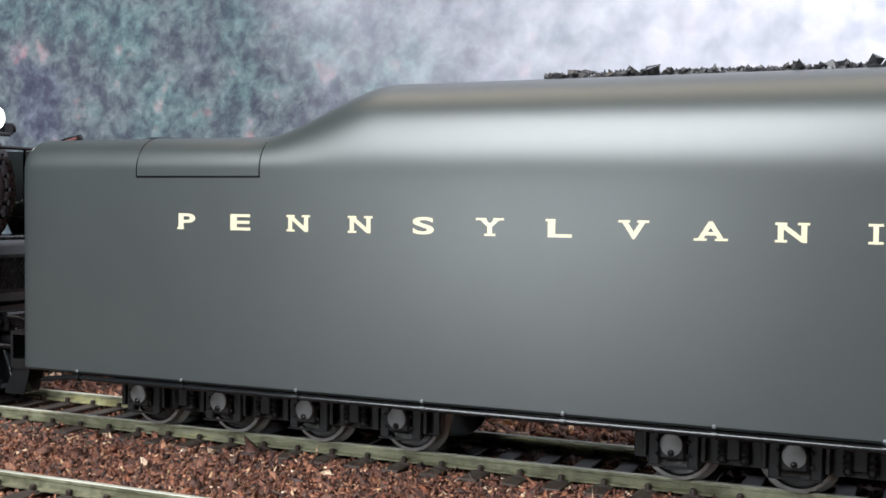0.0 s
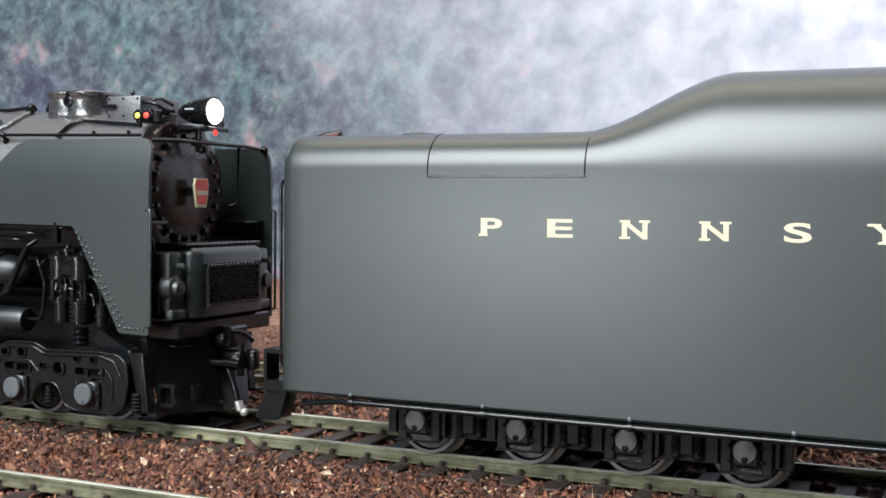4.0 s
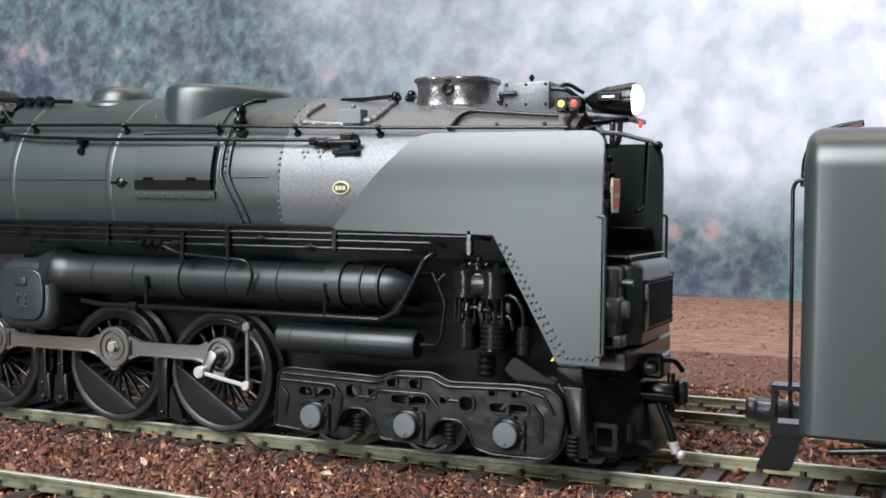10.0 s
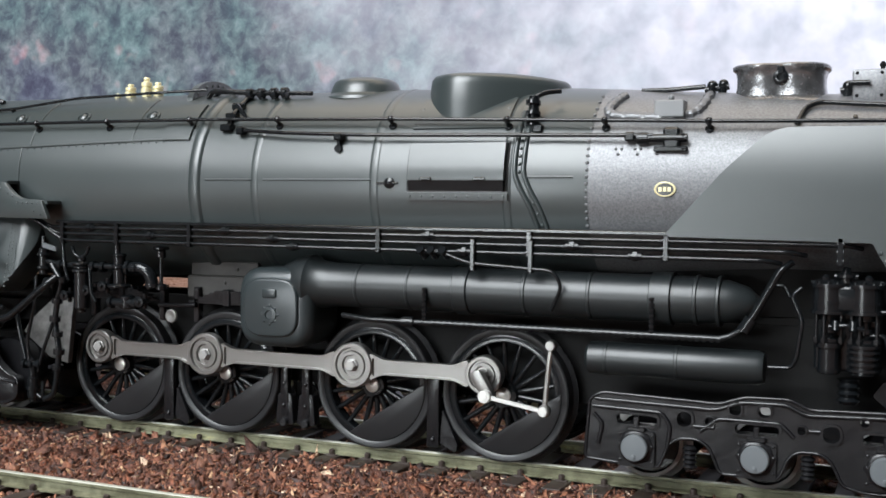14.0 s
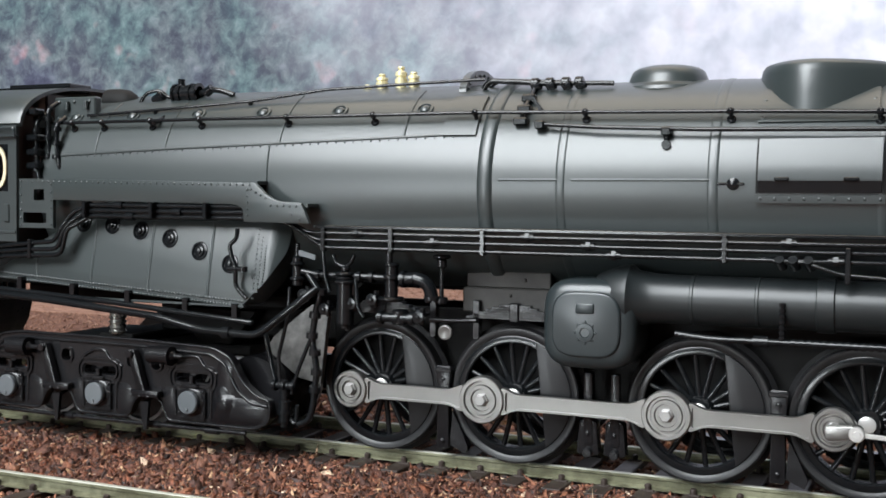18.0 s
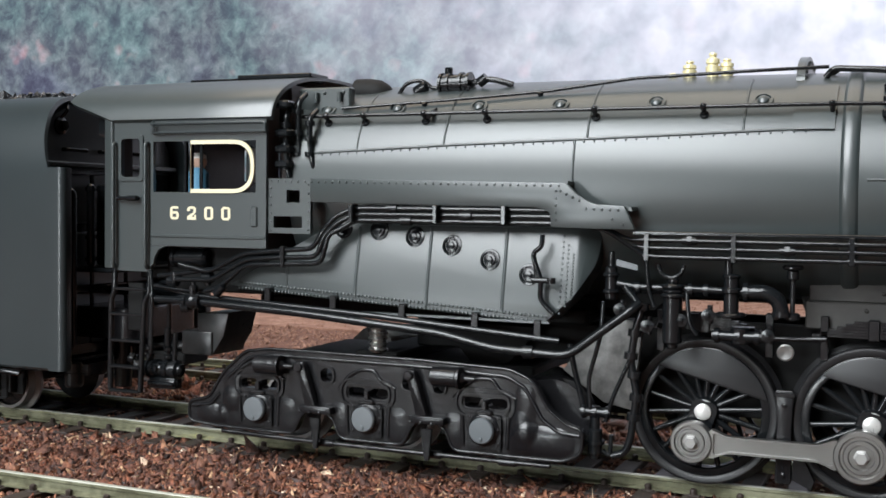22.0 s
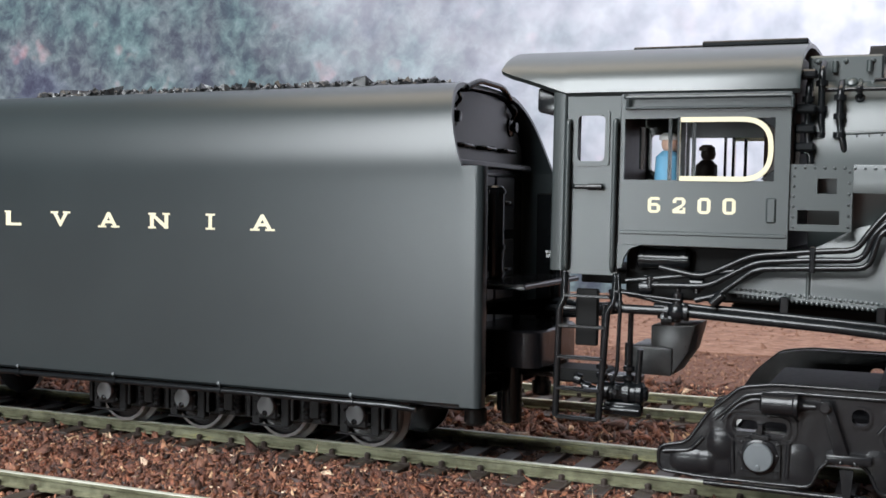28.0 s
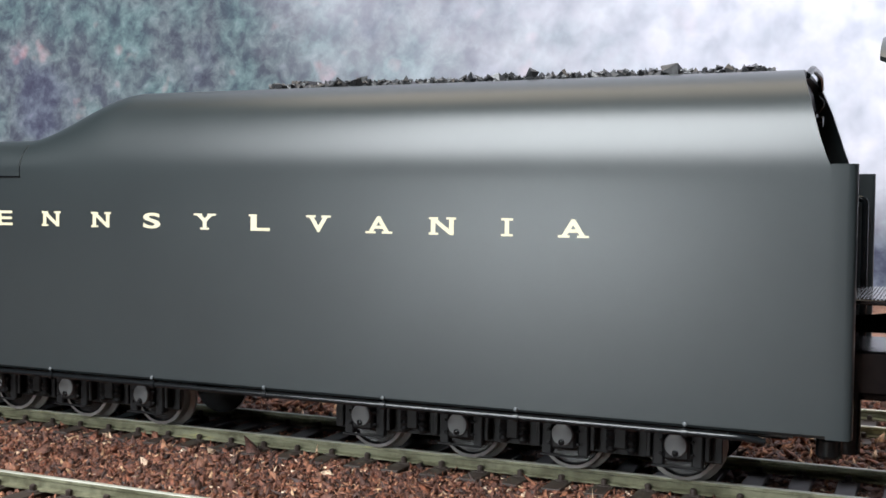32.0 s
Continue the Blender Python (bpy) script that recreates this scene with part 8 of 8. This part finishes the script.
def swelling(bm, s, yy, outline, holes, bumps, step=0.32):
    """Soft swellings of a casting that rise out of its plate; bumps: (x, z, half length, half height, rise)."""
    o = np.array(outline)
    xs, zs = np.arange(o[:, 0].min(), o[:, 0].max(), step), np.arange(o[:, 1].min(), o[:, 1].max(), step)
    X, Z = np.meshgrid(xs, zs, indexing="ij")

    def inside(loop):
        hit = np.zeros(X.shape, bool)
        for (xa, za), (xb, zb) in zip(loop, list(loop[1:]) + [loop[0]]):
            if za != zb:
                hit ^= ((za > Z) != (zb > Z)) & (X < (xb - xa) * (Z - za) / (zb - za) + xa)
        return hit

    ok = inside(outline)
    for h in holes:
        c = sum((Vector(p) for p in h), Vector((0, 0))) / len(h)
        ok &= ~inside([(c.x + (x - c.x) * 1.2, c.y + (z - c.y) * 1.2) for x, z in h])
    H = np.full(X.shape, -0.25)
    for x, z, rx, rz, up in bumps:
        d = np.clip(1 - np.abs((X - x) / rx) ** 2.6 - np.abs((Z - z) / rz) ** 2.6, 0, 1)
        H += (up + 0.2) * np.sqrt(d) * (0.6 + 0.4 * d)
    keep = ok & (H > -0.2)
    vs = {}
    for i, j in zip(*np.nonzero(keep)):
        vs[i, j] = bm.verts.new((X[i, j], yy + s * min(H[i, j], 0.85), Z[i, j]))
    for i, j in vs:
        q = [vs.get(k) for k in ((i, j), (i + 1, j), (i + 1, j + 1), (i, j + 1))]
        if all(q):
            bm.faces.new(q if s < 0 else q[::-1])


def truck_frame(name, outline, axles, z_axle, y, holes, rims, ribs, wheel_r, label, cap_r, bumps):
    xm = sum(axles) / len(axles)
    bm = BM()
    box(bm, min(axles) - 2, max(axles) + 1, -9.0, 9.0, z_axle + 1.0, z_axle + 4.0, 0.4)
    truck = part(name, bm, FRAME, engine, label, at=(xm, 0, 0))
    for s in (-1, 1):
        yy = s * y
        bm = BM()
        pierced(bm, outline, holes, yy, yy - s * 1.6)
        f = part("side_frame", bm, FRAME, truck, "cast black truck side frame with openings")
        bm = BM()
        tube(bm, [(x, yy, z) for x, z in outline] + [(outline[0][0], yy, outline[0][1])], 0.24, 12, 0.2)
        part("frame_edge", bm, FRAME, f)
        bm = BM()
        swelling(bm, s, yy, outline, holes, bumps)
        part("cast_swelling", bm, FRAME, f)
        for loop, k in rims:
            bm = BM()
            collar(bm, loop, k, yy - s * 0.05, yy + s * 0.3)
            part("opening_collar", bm, FRAME, f)
        for pts in ribs:
            bm = BM()
            tube(bm, [(x, yy + s * 0.02, z) for x, z in pts], 0.3, 12, 0.6)
            part("frame_rib", bm, FRAME, f)
        for x in axles:
            bm = BM()
            prism(bm, rounded([(x - cap_r - 0.7, z_axle - cap_r - 0.9), (x + cap_r + 0.7, z_axle - cap_r - 0.9), (x + cap_r + 0.7, z_axle + cap_r + 0.3), (x - cap_r - 0.7, z_axle + cap_r + 0.3)], 0.5), min(yy, yy + s * 0.5), max(yy, yy + s * 0.5))
            box(bm, x - 1.2, x + 1.2, min(yy, yy + s * 0.8), max(yy, yy + s * 0.8), z_axle + cap_r + 0.2, z_axle + cap_r + 0.9, 0.2)
            box(bm, x - 0.35, x + 0.35, min(yy, yy + s * 0.7), max(yy, yy + s * 0.7), z_axle + cap_r + 0.8, z_axle + cap_r + 2.2, 0.1)
            rivets(bm, [(x + dx, yy + s * 0.5, z_axle + dz) for dx in (-cap_r - 0.35, cap_r + 0.35) for dz in (-1.8, 0.2, 1.6)], 0.25, (0, s, 0))
            part("axle_box", bm, FRAME, f)
            bm = BM()
            lathe(bm, (x, yy - s * 0.3, z_axle), (0, s, 0), [(0, cap_r * 1.55), (0.5, cap_r * 1.5), (0.8, cap_r * 1.38), (1.0, cap_r * 1.15)], 8)
            part("bearing_ring", bm, FRAME, f)
            bm = BM()
            lathe(bm, (x, yy + s * 0.2, z_axle), (0, s, 0), [(0, cap_r * 0.9), (0.9, cap_r * 0.9), (0.95, cap_r), (1.35, cap_r), (1.5, cap_r * 0.92), (1.55, 0.05)], 24)
            lathe(bm, (x, yy + s * 1.6, z_axle - cap_r * 0.62), (0, s, 0), [(0, 0.3), (0.3, 0.26), (0.35, 0.05)], 8)
            part("journal_cap", bm, JOURNAL, f, "round grey bearing cap")
    for x in axles:
        plain_wheelset(truck, x, wheel_r, wheel_r, name="truck_wheelset")
    return truck


def truck_spring(truck, x, z0, z1, y):
    for s in (-1, 1):
        bm = BM()
        n = int((z1 - z0) / 0.3)
        lathe(bm, (x, s * y, z0), (0, 0, 1), [(k * 0.3, 0.95 if k % 2 else 0.65) for k in range(n)], 12)
        part("coil_spring", bm, FRAME, truck)


F_OUT = [(-213.6, 3.4), (-207.6, 3.0), (-203.6, 3.0), (-202.4, 6.2), (-201.0, 7.1), (-198.6, 7.1), (-197.2, 6.2), (-195.8, 3.0), (-188.6, 3.0), (-187.4, 5.9), (-186.2, 6.7), (-183.6, 6.7), (-182.4, 5.9), (-181.0, 3.0), (-178.6, 2.4), (-171.0, 2.4), (-169.0, 3.6), (-168.2, 8.2), (-168.6, 10.8), (-170.2, 12.0), (-174.6, 12.3), (-185.0, 12.0), (-187.4, 13.1), (-192.8, 13.0), (-196.0, 11.9), (-211.4, 12.3), (-213.0, 11.4)]
fax, rax = (-206.6, -191.3, -176.1), (-359.1, -341.0, -323.1)
fh = [hole(x, 9.0, 2.7, 0.62) for x in fax] + [hole(-200.4, 9.6, 0.95), hole(-197.2, 9.6, 0.55), hole(-194.0, 11.4, 0.75), hole(-190.4, 11.4, 0.75), hole(-185.9, 9.4, 0.5), hole(-182.4, 9.2, 1.0), hole(-178.6, 11.0, 0.5), hole(-175.2, 11.0, 0.5)]
front_truck = truck_frame("leading_truck", rounded(F_OUT, 0.7), fax, 5.5, 16.5, fh, [(h, (1.14, 1.5)) for h in fh[:3]] + [(h, (1.35, 1.35)) for h in fh[3:]],
                          [[(-212.2, 11.4), (-196.6, 11.1), (-193.2, 12.3), (-187.8, 12.4), (-185.4, 11.3), (-174, 11.7), (-171, 11.0), (-169.6, 8.6)], [(-212.6, 10.4), (-203.4, 10.2), (-202.2, 8.6), (-202.6, 5.6)], [(-198.4, 8.2), (-196.2, 10.0), (-188.4, 10.0), (-186.8, 8.4)], [(-199.6, 8.8), (-196.6, 8.8)], [(-185, 9.4), (-183.6, 9.4)], [(-172.6, 9.6), (-171.2, 8.0), (-171.4, 4.6)], [(-212.4, 9.4), (-211.2, 8.2), (-211.8, 5.4)]],
                          4.8, "cast black six-wheel leading truck", 1.75,
                          [(-171.4, 7.4, 2.1, 4.4, 0.1)])
for x in (-199.8, -185.2, -167.2):
    truck_spring(front_truck, x, 3.0, 6.4, 15.6)
R_OUT = [(-371.6, 3.6), (-366, 3.2), (-353.2, 3.2), (-352.0, 6.0), (-350.6, 6.8), (-348.0, 6.8), (-346.6, 6.0), (-345.4, 3.2), (-335.4, 3.2), (-334.2, 6.0), (-332.8, 6.8), (-330.4, 6.8), (-329.0, 6.0), (-327.8, 3.2), (-312.0, 3.2), (-309.6, 4.4), (-309.4, 7.6), (-311.6, 8.0), (-314.2, 10.0), (-316.4, 13.6), (-319.6, 14.9), (-333.0, 15.3), (-357.4, 15.4), (-361.6, 14.8), (-365.4, 11.4), (-368.0, 7.4), (-371.6, 6.6)]
rh = []
for x in rax:
    rh += [hole(x - 1.75, 10.1, 1.4, 0.72), hole(x + 1.75, 10.1, 1.4, 0.72)]
rh += [hole(-347.6, 12.2, 1.0), hole(-334.5, 12.0, 1.0), hole(-329.9, 11.8, 0.9)]
rims = [(hole(x, 10.1, 3.35, 1.05), (1.08, 1.28)) for x in rax] + [(hole(x, 10.1, 4.1, 1.75), (1.06, 1.14)) for x in rax] + [(h, (1.3, 1.3)) for h in rh[6:]]
ribs = []
for x in rax:
    ribs += [[(x - 4.6, 10.4), (x - 3.0, 12.4), (x - 1.0, 13.4), (x + 1.0, 13.4), (x + 2.0, 12.0), (x + 4.4, 11.0)], [(x - 3.4, 8.6), (x - 3.2, 4.2)], [(x + 3.4, 8.6), (x + 3.2, 4.2)]]
ribs += [[(-364.6, 10.6), (-361.0, 13.8), (-357, 14.5), (-333, 14.4), (-320, 13.9), (-317.4, 12.6), (-315.0, 8.6), (-312.6, 7.0), (-309.8, 6.8)], [(-371, 6.0), (-367.6, 6.4), (-366.0, 8.2)]]
rear_truck = truck_frame("trailing_truck", rounded(R_OUT, 1.0), rax, 6.55, 20.0, rh, rims, ribs, 5.6, "cast black six-wheel trailing truck", 1.75,
                         [(x + d, 5.8, 2.2, 3.4, 0.25) for x in rax for d in (-4.7, 4.7)] + [(-367.6, 5.0, 3.0, 1.8, 0.45), (-314.6, 5.6, 4.8, 2.4, 0.45), (-317.4, 9.6, 2.0, 4.4, 0.3), (-363.8, 9.4, 2.0, 3.6, 0.25)])
for s in (-1, 1):
    for x, z in ((-356.4, 13.2), (-328.0, 13.4)):
        bm = BM()
        lathe(bm, (x - 2.6, s * 21.2, z), (1, 0, 0), [(0, 0.9), (0.3, 1.35), (3.8, 1.35), (4.0, 1.5), (4.4, 1.5), (4.5, 0.8), (5.0, 0.4), (6.4, 0.35), (6.5, 0.05)], 18)
        part("brake_cylinder", bm, FRAME, rear_truck)
    for x in (-350.6, -333.0):
        bm = BM()
        d = 1.0
        prism(bm, rounded([(x + 0.4, 7.0), (x + 2.1, 7.0), (x - 0.2, 14.0), (x - 1.6, 14.0)], 0.4), min(s * 20.4, s * 21.5), max(s * 20.4, s * 21.5), 0.2)
        cyl(bm, (x - 0.9, s * 20.2, 13.3), (x - 0.9, s * 22.0, 13.3), 0.7, 12, bev=0.15)
        box(bm, x - 0.8, x + 4.4, min(s * 20.2, s * 21.6), max(s * 20.2, s * 21.6), 6.7, 7.8, 0.25, 2)
        prism(bm, rounded([(x + 1.4, 1.6), (x + 2.0, 1.6), (x + 2.4, 6.0), (x + 0.8, 6.0)], 0.2), min(s * 20.6, s * 21.2), max(s * 20.6, s * 21.2))
        rivets(bm, [(x - 0.6, s * 21.6, 6.9), (x + 1.0, s * 21.6, 6.9), (x + 2.6, s * 21.6, 6.9)], 0.3, (0, s, 0))
        part("brake_hanger", bm, FRAME, rear_truck)
    bm = BM()
    tube(bm, [(-366, s * 19.4, 2.4), (-352, s * 19.4, 2.2), (-334, s * 19.4, 2.2), (-314, s * 19.4, 2.3)], 0.35, 8, 1)
    for x in (-348, -331, -320):
        cyl(bm, (x - 1.2, s * 19.4, 2.2), (x + 1.2, s * 19.4, 2.2), 0.55, 8)
    part("brake_rod", bm, FRAME, rear_truck)
bm = BM()
lathe(bm, (-342.5, -14.0, 15.2), (0, 0, 1), [(k * 0.4, 1.5 if k % 2 else 1.15) for k in range(10)], 14)
part("centring_spring", bm, TREAD, rear_truck, "bare coil spring on the trailing truck")
bm = BM()
box(bm, -360, -320, -9.0, 9.0, 12.4, 13.8, 0.3)
box(bm, -346, -339, -14.6, 14.6, 13.8, 15.3, 0.3)
part("truck_bolster", bm, MATTE_SHADE, rear_truck)
bm = BM()
lathe(bm, (-315.0, -16.0, 8.0), (0, 1, 0), [(0, 5.4), (0.5, 5.6), (3.0, 5.6), (3.2, 5.2), (3.2, 0.05)], 30)
part("axle_guard", bm, FRAME, rear_truck)

tagged(engine, "black and dark green-grey model steam turbine locomotive with lit headlight", "locomotive")


# ---- movement ----
def motions():
    for ob in (tender, tender_behind):
        base = ob.location.copy()
        walk(ob, [(t, Matrix.Translation(base + Vector((s * MM, 0, 0)))) for t, s in RUN])
    base = engine.location.copy()
    hinge = Matrix.Translation((Vector((-192.0, 0, 4.0)) - ORG_E) * MM)

    def tip(t):
        """How the body stands against its plain place on the track."""
        return Matrix.Translation((along(SLIDE, t) * MM, 0, 0)) @ hinge @ Matrix.Rotation(along(RISE, t) / 180.0, 4, "Y") @ hinge.inverted()

    ts = sorted({t for t, _ in RUN} | {t for t, _ in RISE} | {t for t, _ in SLIDE})
    walk(engine, [(t, Matrix.Translation(base + Vector((along(RUN, t) * MM, 0, 0))) @ tip(t)) for t in ts])
    steps = [k * 0.25 for k in range(129)]
    for ob in (front_truck, rear_truck):
        p = ob.location.copy()
        walk(ob, [(t, tip(t).inverted() @ Matrix.Translation(p)) for t in ts])

    def turn(t, r):
        return along(RUN, t) / r

    for axle in wheels:
        p = axle.location.copy()
        walk(axle, [(t, tip(t).inverted() @ Matrix.Translation(p) @ Matrix.Rotation(turn(t, 9.4) - radians(85.0), 4, "Y")) for t in steps])
    for i, rod in enumerate(rods):
        p = rod.location.copy()
        rows = []
        for t in steps:
            a = radians(85.0 - 90.0 * i) - turn(t, 9.4)
            rows.append((t, tip(t).inverted() @ Matrix.Translation(p + Vector((CRANK * math.cos(a), 0, CRANK * math.sin(a))) * MM)))
        walk(rod, rows)
    rows_link, rows_lever = [], []
    for t in steps:
        a = radians(85.0) - turn(t, 9.4)
        # the link is driven by a return crank that ends close to the axle's centre
        pin = Vector((DRIVERS[3] + 0.85 * math.cos(a + 0.1), 0, AXLE_Z + 0.85 * math.sin(a + 0.1)))
        d = Vector((LEVER_TOP.x - pin.x, 0, LEVER_TOP.z - pin.z))
        L = min(max(d.length, abs(LEVER_L - LINK_L) + 0.01), LEVER_L + LINK_L - 0.01)
        cosv = (L * L + LINK_L ** 2 - LEVER_L ** 2) / (2 * L * LINK_L)
        ang = math.atan2(d.z, d.x) - math.acos(min(max(cosv, -1), 1))
        end = pin + Vector((math.cos(ang), 0, math.sin(ang))) * LINK_L
        sw = math.atan2(end.x - LEVER_TOP.x, LEVER_TOP.z - end.z)
        rows_link.append((t, Matrix.Translation((Vector((pin.x, -16.9, pin.z)) - ORG_E) * MM) @ Matrix.Rotation(-ang, 4, "Y")))
        rows_lever.append((t, Matrix.Translation((LEVER_TOP - ORG_E) * MM) @ Matrix.Rotation(-sw, 4, "Y")))
    walk(link, rows_link)
    walk(lever, rows_lever)
    for ob in (tender, tender_behind, engine):
        for axle in [o for o in ob.children_recursive if o.name.startswith(("wheelset", "truck_wheelset"))]:
            p, r = axle.location.copy(), 4.8 if axle.parent != rear_truck else 5.6
            walk(axle, [(t, Matrix.Translation(p) @ Matrix.Rotation(turn(t, r), 4, "Y")) for t in steps])


ORG_E = PIV[engine]
motions()
